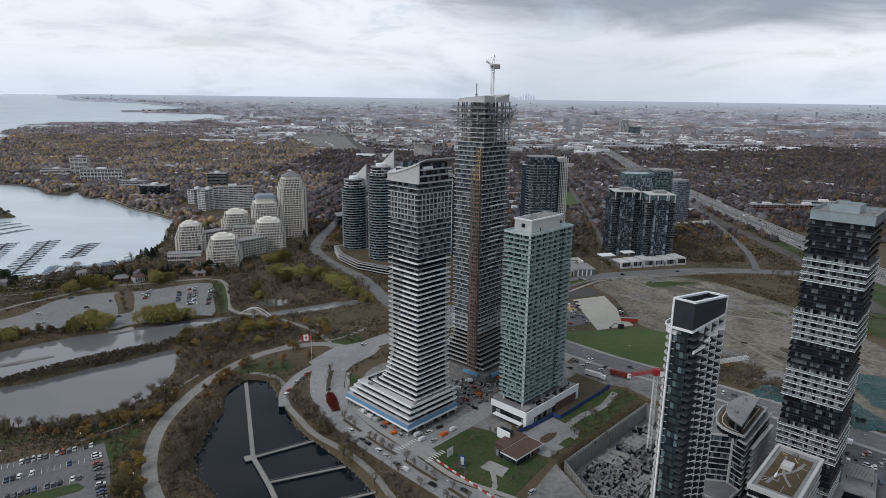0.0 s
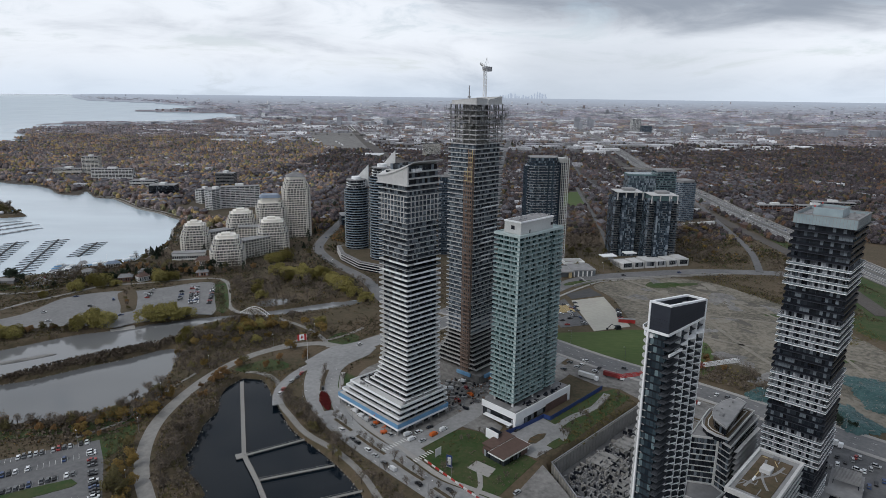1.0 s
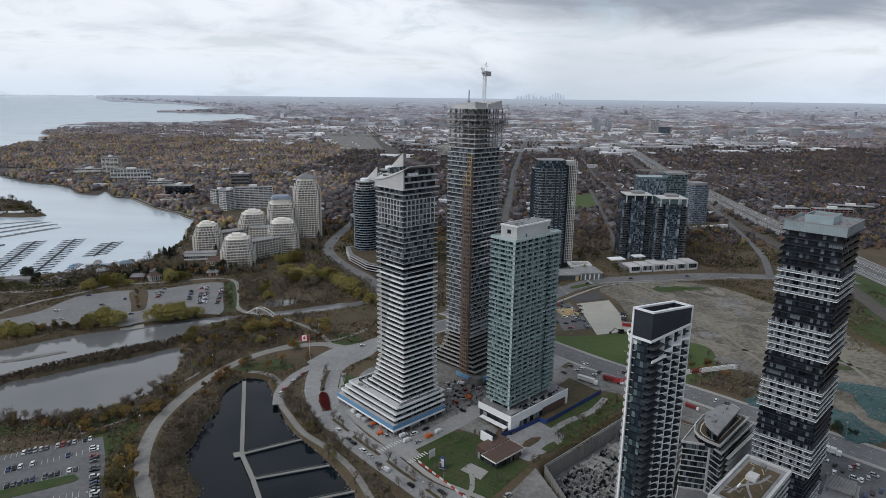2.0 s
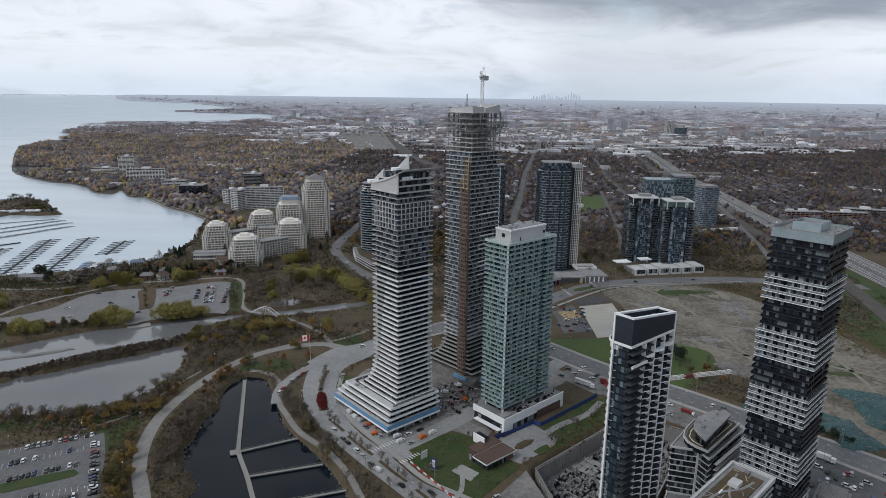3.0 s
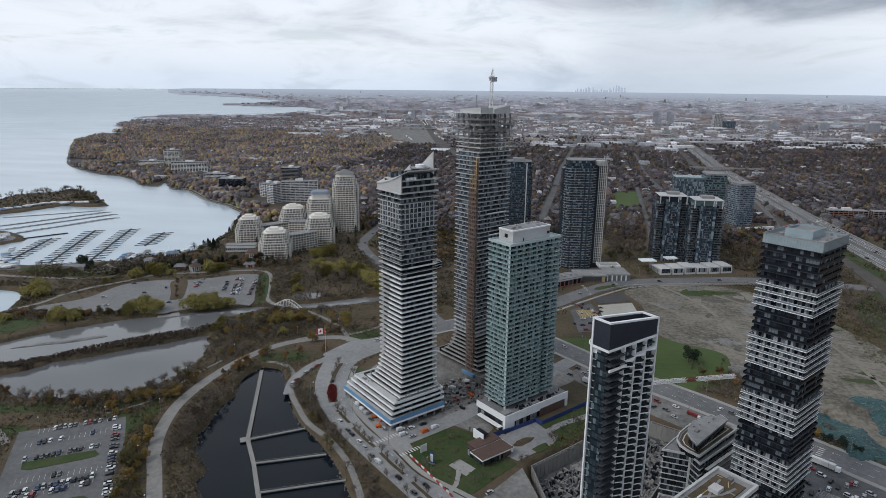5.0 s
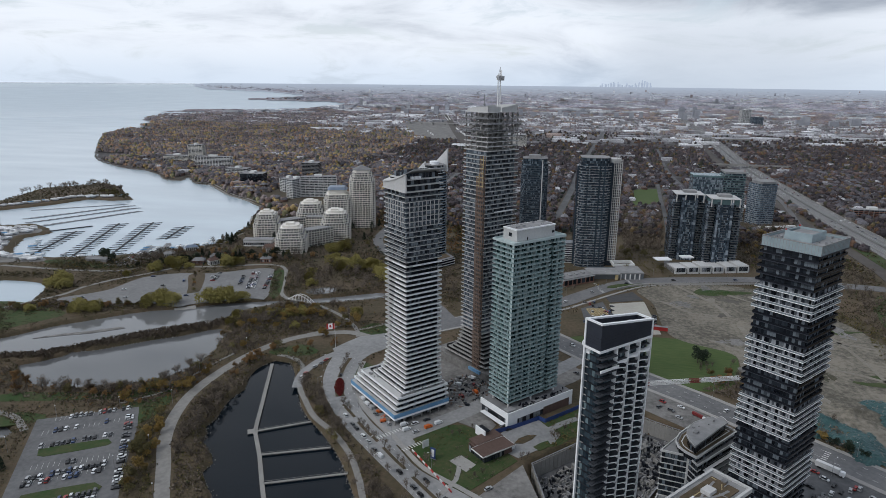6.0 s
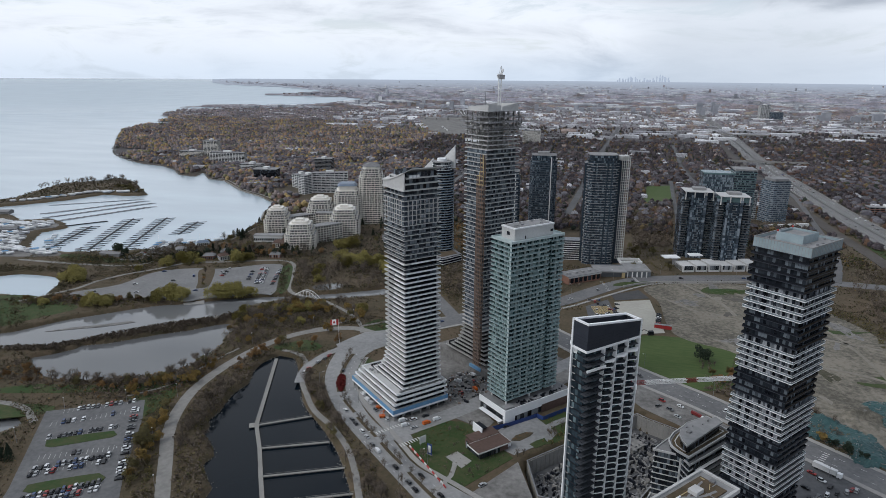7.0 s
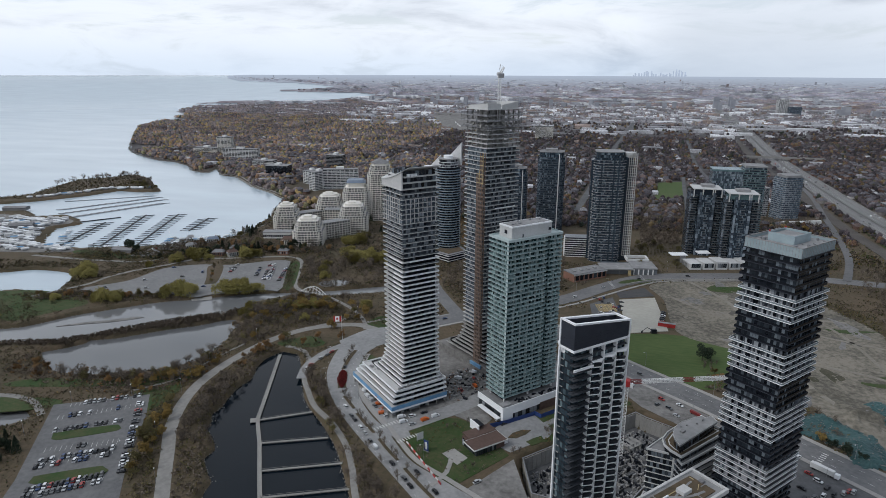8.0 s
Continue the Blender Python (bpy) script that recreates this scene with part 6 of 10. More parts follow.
slab_block(520, 1108, 60, 14, 14, 5, "pane_dark", "brick", "row of brick and grey townhouses", "roofgrey")
slab_block(590, 1112, 62, 14, 13, 0, "pane_dark", "brick", "row of brick and grey townhouses", "roofgrey")
slab_block(650, 1170, 70, 16, 11, -12, "pane_dark", "roofgrey", "row of grey townhouses")

# ---- what stands in the way of planting ----
LINES = [(PATH_LINE, 5.5), (GARDINER, 27), ([(-113, 352), (-118, 372), (-115, 396), (-106, 415)], 4.5), ([(-36, 298), (-11, 326), (18, 364), (75, 445)], 8), ([(-20, 545), (60, 476), (105, 435), (190, 370), (300, 275)], 12),
         ([(-60, 470), (25, 542), (77, 600), (138, 662), (199, 683), (260, 698), (330, 700), (442, 690), (580, 672)], 13), ([(328, 702), (356, 796), (376, 920), (389, 1019), (412, 1180), (420, 1290)], 6), ([(-98, 404), (-62, 470), (-15, 515), (35, 552)], 11),
         ([(-30, 490), (-75, 560), (-118, 645), (-189, 752), (-198, 805), (-200, 900), (-205, 1100), (-215, 1400)], 9), ([(380, 560), (404, 760), (398, 960), (400, 1250), (405, 1700), (455, 2480)], 14),
         ([(140, 3000), (112, 2502), (60, 1667), (45, 1243), (30, 950)], 10), ([(217, 1361), (206, 1185), (199, 1045), (170, 740)], 6), ([(284, 2103), (260, 1602), (262, 1331)], 8),
         ([(-112, 355), (-101, 339), (-86, 320), (-66, 304), (-49, 286), (-36, 266), (-22, 240)], 2.4), ([(290, 3700), (330, 3000), (345, 2300)], 14), ([(-174, 1700), (-321, 2059), (-387, 2292), (-479, 2632), (-686, 3427), (-800, 3850)], 22),
         ([(-440, 430), (-417, 475), (-404, 525), (-366, 581), (-275, 618), (-252, 611), (-215, 531), (-198, 516)], 3)]
AREAS = [[(-114, 418), (-107, 435), (-101, 447), (-88, 455), (-80, 461), (-66, 448), (-69, 435), (-81, 417), (-86, 398), (-103, 404)], [(-802, 2987), (-655, 3225), (-479, 2632), (-381, 2216), (-457, 2195), (-569, 2312)], [(-376, 1985), (-300, 1980), (-310, 2076), (-380, 2070)], [(290, 985), (355, 985), (355, 1045), (280, 1040)], [(-500, 995), (-365, 1000), (-365, 1065), (-500, 1100)], [(96, 500), (140, 500), (150, 512), (136, 600), (130, 628), (92, 604)], [(72, 502), (100, 510), (96, 588), (74, 562)], [(84, 640), (135, 655), (138, 700), (88, 700)], [(42, 606), (62, 600), (90, 640), (76, 664)], [(165, 700), (262, 712), (256, 745), (160, 735)], BOULEVARD, LOT, MIDLOTS, SAND, LAWNS[0], POD, [(165, 1274), (211, 1298), (203, 1113), (152, 1103)], [(-380, 650), (-210, 650), (-205, 870), (-380, 830)], [(-30, 690), (250, 690), (250, 860), (-50, 860)],
         [(-430, 930), (-320, 930), (-300, 1070), (-430, 1060)], [(-95, 345), (-25, 305), (130, 380), (80, 450), (-70, 425)], [(-20, 250), (110, 180), (330, 250), (150, 360), (110, 380), (-25, 306)], [(270, 960), (380, 960), (380, 1020), (270, 1020)]]


def line_distance(pts, X, Y):
    best = np.full(X.shape, 1e12)
    for (x0, y0), (x1, y1) in zip(pts, pts[1:]):
        dx, dy = x1 - x0, y1 - y0
        u = np.clip(((X - x0) * dx + (Y - y0) * dy) / (dx * dx + dy * dy), 0, 1)
        best = np.minimum(best, (X - x0 - u * dx) ** 2 + (Y - y0 - u * dy) ** 2)
    return np.sqrt(best)


def free_ground(X, Y, wet=2.5):
    ok = water_depth(X, Y) < -wet
    for pts, w in LINES:
        ok &= line_distance(pts, X, Y) > w
    for p in AREAS:
        ok &= signed(p, X, Y) < -1.5
    return ok


gen = np.random.default_rng(11)


def scatter(n, x0, x1, y0, y1):
    return gen.uniform(x0, x1, n), gen.uniform(y0, y1, n)


ICO = np.array([(0, 0, 1), (0.894, 0, 0.447), (0.276, 0.851, 0.447), (-0.724, 0.526, 0.447), (-0.724, -0.526, 0.447), (0.276, -0.851, 0.447), (0.724, 0.526, -0.447), (-0.276, 0.851, -0.447), (-0.894, 0, -0.447), (-0.276, -0.851, -0.447), (0.724, -0.526, -0.447), (0, 0, -1)])
ICO_F = np.array([(0, 1, 2), (0, 2, 3), (0, 3, 4), (0, 4, 5), (0, 5, 1), (1, 6, 2), (2, 7, 3), (3, 8, 4), (4, 9, 5), (5, 10, 1), (2, 6, 7), (3, 7, 8), (4, 8, 9), (5, 9, 10), (1, 10, 6)])
OCT = np.array([(1, 0, 0), (0, 1, 0), (-1, 0, 0), (0, -1, 0), (0, 0, 1), (0, 0, -0.7)], float)
DOME = np.array([(math.cos(a), math.sin(a), -0.35) for a in (0, 1.05, 2.09, 3.14, 4.19, 5.24)] + [(0.55 * math.cos(a), 0.55 * math.sin(a), 0.72) for a in (0.52, 2.62, 4.71)])
DOME_F = np.array([(0, 1, 6), (1, 2, 7), (2, 3, 7), (3, 4, 8), (4, 5, 8), (5, 0, 6), (6, 1, 7), (7, 3, 8), (8, 5, 6), (6, 7, 8)])
OCT_F = np.array([(0, 1, 4), (1, 2, 4), (2, 3, 4), (3, 0, 4), (1, 0, 5), (2, 1, 5), (3, 2, 5), (0, 3, 5)])


def tri_mesh(name, V, Fc, material, mi=None):
    me = bpy.data.meshes.new(name)
    k = Fc.shape[1]
    me.vertices.add(len(V))
    me.vertices.foreach_set("co", V.astype(np.float32).ravel())
    me.loops.add(Fc.size)
    me.loops.foreach_set("vertex_index", Fc.astype(np.int32).ravel())
    me.polygons.add(len(Fc))
    me.polygons.foreach_set("loop_start", (np.arange(len(Fc)) * k).astype(np.int32))
    for m in material if isinstance(material, (list, tuple)) else [material]:
        me.materials.append(m)
    if mi is not None:
        me.polygons.foreach_set("material_index", mi.astype(np.int32))
    me.update(calc_edges=True)
    return me


def clumps(name, X, Y, Z, R, H, base, faces, material, jitter=0.3):
    """Many rough clumps, each at (x, y) with its radius and height."""
    n, m = len(X), len(base)
    a = gen.uniform(0, 6.283, n)
    c, s = np.cos(a)[:, None], np.sin(a)[:, None]
    b = base[None] * (1 + gen.uniform(-jitter, jitter, (n, m, 1)))
    x = X[:, None] + R[:, None] * (c * b[:, :, 0] - s * b[:, :, 1])
    y = Y[:, None] + R[:, None] * (s * b[:, :, 0] + c * b[:, :, 1])
    z = Z[:, None] + H[:, None] * b[:, :, 2]
    V = np.stack([x, y, z], -1).reshape(-1, 3)
    Fc = (faces[None] + (np.arange(n) * m)[:, None, None]).reshape(-1, 3)
    return tri_mesh(name, V, Fc, material)


def many_tones(name, tones):
    """Foliage in which each clump takes one of several tones."""
    m = bpy.data.materials.new(name)
    m.use_nodes = True
    t = m.node_tree
    b = t.nodes["Principled BSDF"]
    geo = t.nodes.new("ShaderNodeNewGeometry")
    cr = t.nodes.new("ShaderNodeValToRGB")
    cr.color_ramp.interpolation = "CONSTANT"
    t.links.new(geo.outputs["Random Per Island"], cr.inputs[0])
    e = cr.color_ramp.elements
    pos = 0.0
    for i, (share, c) in enumerate(tones):
        if i < 2:
            e[i].position = pos
            e[i].color = (*c, 1)
        else:
            e.new(pos).color = (*c, 1)
        pos += share
    n = t.nodes.new("ShaderNodeTexNoise")
    t.links.new(geo.outputs["Position"], n.inputs["Vector"])
    n.inputs["Scale"].default_value, n.inputs["Detail"].default_value = 0.8, 5.0
    mx = t.nodes.new("ShaderNodeMix")
    mx.data_type, mx.blend_type = "RGBA", "MULTIPLY"
    mx.inputs[0].default_value = 0.8
    t.links.new(cr.outputs[0], mx.inputs[6])
    mr = t.nodes.new("ShaderNodeMapRange")
    t.links.new(n.outputs["Fac"], mr.inputs[0])
    mr.inputs[1].default_value, mr.inputs[2].default_value, mr.inputs[3].default_value, mr.inputs[4].default_value = 0.34, 0.66, 0.3, 1.6
    # broad stands differ from one another
    st = t.nodes.new("ShaderNodeTexNoise")
    t.links.new(geo.outputs["Position"], st.inputs["Vector"])
    st.inputs["Scale"].default_value, st.inputs["Detail"].default_value = 0.009, 3.0
    sr = t.nodes.new("ShaderNodeMapRange")
    t.links.new(st.outputs["Fac"], sr.inputs[0])
    sr.inputs[1].default_value, sr.inputs[2].default_value, sr.inputs[3].default_value, sr.inputs[4].default_value = 0.33, 0.67, 0.6, 1.45
    both = t.nodes.new("ShaderNodeMath")
    both.operation = "MULTIPLY"
    t.links.new(mr.outputs[0], both.inputs[0])
    t.links.new(sr.outputs[0], both.inputs[1])
    t.links.new(both.outputs[0], mx.inputs[7])
    t.links.new(mx.outputs[2], b.inputs["Base Color"])
    b.inputs["Roughness"].default_value, b.inputs["Specular IOR Level"].default_value = 0.95, 0.1
    return m


# autumn is also lifted, autumn_mauve lowered, for the brighter air on the left
M["autumn_mauve"] = many_tones("bare_wood", [(0.44, (0.076, 0.064, 0.068)), (0.28, (0.050, 0.044, 0.048)), (0.09, (0.105, 0.066, 0.046)), (0.07, (0.130, 0.098, 0.054)), (0.06, (0.066, 0.062, 0.042)), (0.06, (0.032, 0.038, 0.030))])
M["autumn"] = many_tones("autumn_wood", [(0.36, (0.198, 0.165, 0.158)), (0.26, (0.135, 0.116, 0.119)), (0.13, (0.256, 0.165, 0.110)), (0.11, (0.300, 0.222, 0.105)), (0.09, (0.188, 0.173, 0.098)), (0.05, (0.069, 0.077, 0.057))])
# haze over the far woods is mixed into these two palettes
M["far_autumn"] = many_tones("haze_paled_wood", [(0.42, (0.225, 0.198, 0.210)), (0.28, (0.172, 0.156, 0.172)), (0.12, (0.255, 0.196, 0.175)), (0.10, (0.255, 0.218, 0.176)), (0.08, (0.172, 0.168, 0.160))])
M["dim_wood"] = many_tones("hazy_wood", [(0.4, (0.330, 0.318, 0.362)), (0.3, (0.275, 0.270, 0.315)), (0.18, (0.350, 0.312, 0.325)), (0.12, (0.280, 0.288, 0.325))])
# roof and tower tones are paled and blued in place of real haze
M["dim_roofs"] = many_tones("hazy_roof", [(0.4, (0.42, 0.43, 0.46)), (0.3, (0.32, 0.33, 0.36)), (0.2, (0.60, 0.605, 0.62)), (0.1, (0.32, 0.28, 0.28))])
M["fartower"] = mat("haze_paled_panel", (0.34, 0.35, 0.38), (0.24, 0.25, 0.28), 0.9, scale=0.05)
M["roofs"] = many_tones("house_roof", [(0.38, (0.118, 0.113, 0.124)), (0.34, (0.078, 0.073, 0.082)), (0.19, (0.120, 0.090, 0.084)), (0.06, (0.22, 0.217, 0.23)), (0.03, (0.42, 0.42, 0.435))])
M["walls"] = many_tones("house_wall", [(0.56, (0.165, 0.108, 0.090)), (0.3, (0.22, 0.205, 0.195)), (0.14, (0.38, 0.365, 0.355))])
M["sheds"] = many_tones("warehouse_roof", [(0.3, (0.52, 0.52, 0.545)), (0.24, (0.36, 0.36, 0.38)), (0.18, (0.74, 0.74, 0.76)), (0.18, (0.24, 0.235, 0.245)), (0.10, (0.28, 0.225, 0.20))])

# ---- suburbs ----
def wedge(X, Y):
    """The land that the flight looks over."""
    a = np.arctan2(X - 46, Y + 7)
    return (a > -0.98) & (a < 0.68)


def lift(X, Y):
    return relief(np.hypot(X - CX, Y - CY), GROUND)


def drifts(X, Y):
    """Broad drifts of trees with thinner streets between them."""
    return np.clip(0.5 + 0.3 * np.sin(X * 0.021 + 1.9 * np.sin(Y * 0.009)) + 0.3 * np.sin(Y * 0.024 + 1.4 * np.sin(X * 0.011)), 0, 1)


WORKS = [(-1050, 2450), (-150, 2150), (420, 2150), (1250, 2500), (1500, 3300), (900, 4300), (-900, 4300), (-1350, 3300)]


def wood(n, x0, x1, y0, y1, r0, r1, base, faces, keep=None, material="autumn"):
    X, Y = scatter(n, x0, x1, y0, y1)
    ok = free_ground(X, Y, 1.5) & wedge(X, Y)
    if keep is not None:
        ok &= keep(X, Y)
    X, Y = X[ok], Y[ok]
    R = gen.uniform(r0, r1, len(X)) * np.where(np.hypot(X - CX, Y - CY) > 4200, 0.55, 1.0)
    ok2 = np.hypot(X - CX, Y - CY) < 4040
    X, Y, R = X[ok2], Y[ok2], R[ok2]
    return clumps("wood", X, Y, lift(X, Y) + R * 0.85, R, R * gen.uniform(0.9, 1.4, len(X)), base, faces, M[material], 0.35)


def in_works(X, Y):
    return (gen.uniform(0, 1, X.shape) < 0.35 + 0.9 * drifts(X, Y)) & ((signed(WORKS, X, Y) < 0) | (gen.uniform(0, 1, X.shape) < 0.22))


tagged(new("near_wood", wood(9500, -1150, -300, 860, 1500, 1.8, 5.2, ICO, ICO_F, lambda X, Y: (signed(SPIT, X, Y) < -5) & (gen.uniform(0, 1, X.shape) < 0.3 + 0.9 * drifts(X * 1.6, Y * 1.6)))), "brown and gold autumn trees among the nearest houses", "trees", kind="stuff")
tagged(new("near_wood", wood(20000, -300, 1100, 860, 1500, 1.6, 4.6, ICO, ICO_F, lambda X, Y: gen.uniform(0, 1, X.shape) < 0.3 + 0.9 * drifts(X * 1.6, Y * 1.6), "autumn_mauve")), "bare mauve-brown trees among the nearest houses", "trees", kind="stuff")
tagged(new("middle_wood", wood(27000, -500, 1500, 1500, 2700, 2.2, 5.6, DOME, DOME_F, in_works, "autumn_mauve")), "bare mauve-brown trees spread over the suburb", "trees", kind="stuff")
tagged(new("middle_wood", wood(27000, -2300, -500, 1500, 2700, 2.4, 6.4, DOME, DOME_F, in_works)), "brown autumn trees spread over the suburb", "trees", kind="stuff")
tagged(new("middle_wood", wood(17000, 700, 2300, 1250, 2700, 2.6, 6.2, DOME, DOME_F, in_works, "autumn_mauve")), "dark bare woods along the valley", "trees", kind="stuff")
tagged(new("far_wood", wood(44000, -2900, 3300, 2650, 4060, 3.0, 7.0, DOME, DOME_F, in_works, "far_autumn")), "brown autumn woods far off, paled by haze", "trees", kind="stuff")


def far_country():
    """Woods, roofs and blocks on the land that climbs to the skyline, each drawn in by its distance."""
    n = 44000
    u, a = gen.uniform(0, 1, n) ** 0.85, gen.uniform(-0.66, 0.70, n)
    r = 4010.0 + 830.0 * u
    drop = 0.0495 + (0.0068 - 0.0495) * np.clip((r - 4000.0) / 850.0, 0, 1)
    k = r * drop / 198.0  # how much smaller things stand here
    X, Y = CX + r * np.sin(a), CY + r * np.cos(a)
    ok = water_depth(X, Y) < -28
    X, Y, k, r = X[ok], Y[ok], k[ok], r[ok]
    Z = relief(r, GROUND) + 1.5
    belt = drifts(X * 0.5, Y * 1.5) * 0.6 + gen.uniform(0, 1, len(X)) * 0.5 > 0.42
    R, H = gen.uniform(10, 44, len(X)) * k, gen.uniform(6, 15, len(X)) * k
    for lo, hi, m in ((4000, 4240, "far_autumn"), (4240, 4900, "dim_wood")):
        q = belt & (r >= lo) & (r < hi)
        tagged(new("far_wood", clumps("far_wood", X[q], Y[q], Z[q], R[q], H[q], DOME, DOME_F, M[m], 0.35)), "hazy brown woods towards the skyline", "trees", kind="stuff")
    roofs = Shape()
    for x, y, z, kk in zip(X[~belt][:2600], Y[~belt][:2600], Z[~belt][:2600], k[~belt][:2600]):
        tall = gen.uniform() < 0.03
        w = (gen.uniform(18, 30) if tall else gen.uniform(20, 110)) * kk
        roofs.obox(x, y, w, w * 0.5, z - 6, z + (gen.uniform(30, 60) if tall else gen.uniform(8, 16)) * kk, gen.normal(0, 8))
    tagged(new("distant_block", roofs.mesh("distant_block", M["dim_roofs"])), "haze-paled roofs and towers towards the skyline", "buildings", kind="stuff")


far_country()


def houses(name, x0, x1, y0, y1, dx, dy, skip):
    """Rows of small houses along parallel streets."""
    xs, ys = np.meshgrid(np.arange(x0, x1, dx), np.arange(y0, y1, dy))
    X, Y = xs.ravel() + gen.uniform(-6, 6, xs.size) + 14 * np.sin(ys.ravel() * 0.006), ys.ravel() + gen.uniform(-4, 4, xs.size)
    X = X + (Y - y0) * 0.05
    ok = free_ground(X, Y, 14) & wedge(X, Y) & (gen.uniform(0, 1, X.size) > skip) & (signed(WORKS, X, Y) < 0) & (signed(SPIT, X, Y) < -10)
    valley = (X > 0.42 * Y + 60) & (Y < 2500)
    ok &= ~valley | (gen.uniform(0, 1, X.size) < 0.3)
    X, Y = X[ok], Y[ok]
    n = len(X)
    w, d, h = gen.uniform(3.5, 6.0, n), gen.uniform(4.0, 7.5, n), gen.uniform(3.4, 6.2, n)
    a = np.where(gen.uniform(0, 1, n) < 0.7, 0.05, 1.62) + gen.normal(0, 0.05, n)
    Z = lift(X, Y)
    loc = np.array([(-1, -1, 0), (1, -1, 0), (1, 1, 0), (-1, 1, 0), (-1, -1, 1), (1, -1, 1), (1, 1, 1), (-1, 1, 1), (-1.1, -1.1, 0.96), (1.1, -1.1, 0.96), (1.1, 1.1, 0.96), (-1.1, 1.1, 0.96), (0, -0.8, 1.6), (0, 0.8, 1.6)], float)
    c, s = np.cos(a)[:, None], np.sin(a)[:, None]
    lx, ly, lz = loc[None, :, 0] * w[:, None], loc[None, :, 1] * d[:, None], loc[None, :, 2] * h[:, None]
    V = np.stack([X[:, None] + c * lx - s * ly, Y[:, None] + s * lx + c * ly, Z[:, None] + lz], -1).reshape(-1, 3)
    wall = np.array([(0, 1, 5), (0, 5, 4), (1, 2, 6), (1, 6, 5), (2, 3, 7), (2, 7, 6), (3, 0, 4), (3, 4, 7)])
    roof = np.array([(8, 9, 12), (10, 11, 13), (9, 10, 13), (9, 13, 12), (11, 8, 12), (11, 12, 13)])
    f = np.concatenate([wall, roof])
    Fc = (f[None] + (np.arange(n) * 14)[:, None, None]).reshape(-1, 3)
    mi = np.tile([0] * len(wall) + [1] * len(roof), n)
    return tagged(new(name, tri_mesh(name, V, Fc, [M["walls"], M["roofs"]], mi)), "rows of small brick and grey-roofed suburban houses", "houses", kind="stuff")


houses("near_house_row", -1100, 1150, 950, 1650, 25, 12, 0.22)
houses("far_house_row", -2200, 2700, 1650, 4000, 38, 16, 0.3)


def sheds(name, n, x0, x1, y0, y1, s0, s1, h0, h1, poly=None, label="", wet=20):
    X, Y = scatter(n, x0, x1, y0, y1)
    ok = free_ground(X, Y, wet) & wedge(X, Y) & (np.hypot(X - CX, Y - CY) < 4060)
    if poly:
        ok &= signed(poly, X, Y) > 0
    s = Shape()
    for x, y, z in zip(X[ok], Y[ok], lift(X[ok], Y[ok])):
        k = gen.uniform(0, 1) ** 2
        w = s0 + (s1 - s0) * k
        s.obox(x, y, w * gen.uniform(0.8, 2.0), w * gen.uniform(0.5, 0.9), z - 1, z + gen.uniform(h0, h1), gen.normal(4, 3) + (90 if gen.uniform() < 0.3 else 0))
    return tagged(new(name, s.mesh(name, M["sheds"])), label, "buildings", kind="stuff")


sheds("warehouse", 760, -1350, 1500, 2150, 4300, 22, 75, 6, 11, WORKS, "white and grey flat-roofed warehouses far off")
sheds("shop_block", 75, -900, 1000, 1050, 2300, 12, 28, 5, 10, None, "pale flat-roofed shops and schools among the houses")
sheds("distant_block", 1700, -2600, 3100, 2700, 4030, 10, 40, 4, 9, None, "pale distant buildings below the skyline")


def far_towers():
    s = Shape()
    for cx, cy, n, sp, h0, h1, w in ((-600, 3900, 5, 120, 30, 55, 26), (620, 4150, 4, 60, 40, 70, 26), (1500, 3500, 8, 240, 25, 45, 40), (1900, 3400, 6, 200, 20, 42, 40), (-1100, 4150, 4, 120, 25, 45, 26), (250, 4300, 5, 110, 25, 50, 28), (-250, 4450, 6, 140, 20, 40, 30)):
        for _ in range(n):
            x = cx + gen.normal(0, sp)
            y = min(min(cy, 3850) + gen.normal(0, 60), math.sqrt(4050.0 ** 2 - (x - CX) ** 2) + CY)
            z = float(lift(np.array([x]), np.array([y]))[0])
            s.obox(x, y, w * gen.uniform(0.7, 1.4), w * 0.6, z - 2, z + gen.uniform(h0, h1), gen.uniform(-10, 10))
    return tagged(new("distant_tower", s.mesh("distant_tower", M["fartower"])), "haze-paled apartment towers far across the suburb", "towers", kind="stuff")


far_towers()
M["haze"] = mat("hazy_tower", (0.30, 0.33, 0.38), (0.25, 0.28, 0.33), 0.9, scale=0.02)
# a grey-blue glow on the skyline towers stands in for haze
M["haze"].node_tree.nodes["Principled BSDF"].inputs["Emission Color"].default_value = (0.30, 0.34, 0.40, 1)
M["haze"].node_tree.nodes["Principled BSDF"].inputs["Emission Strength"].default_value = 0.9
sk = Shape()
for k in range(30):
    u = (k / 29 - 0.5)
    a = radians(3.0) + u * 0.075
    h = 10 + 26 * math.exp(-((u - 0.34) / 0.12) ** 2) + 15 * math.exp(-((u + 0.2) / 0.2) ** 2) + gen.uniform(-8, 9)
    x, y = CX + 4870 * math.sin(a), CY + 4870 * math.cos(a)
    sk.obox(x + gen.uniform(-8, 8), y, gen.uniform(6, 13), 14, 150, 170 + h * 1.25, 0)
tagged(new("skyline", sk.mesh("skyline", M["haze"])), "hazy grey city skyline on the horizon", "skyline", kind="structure")

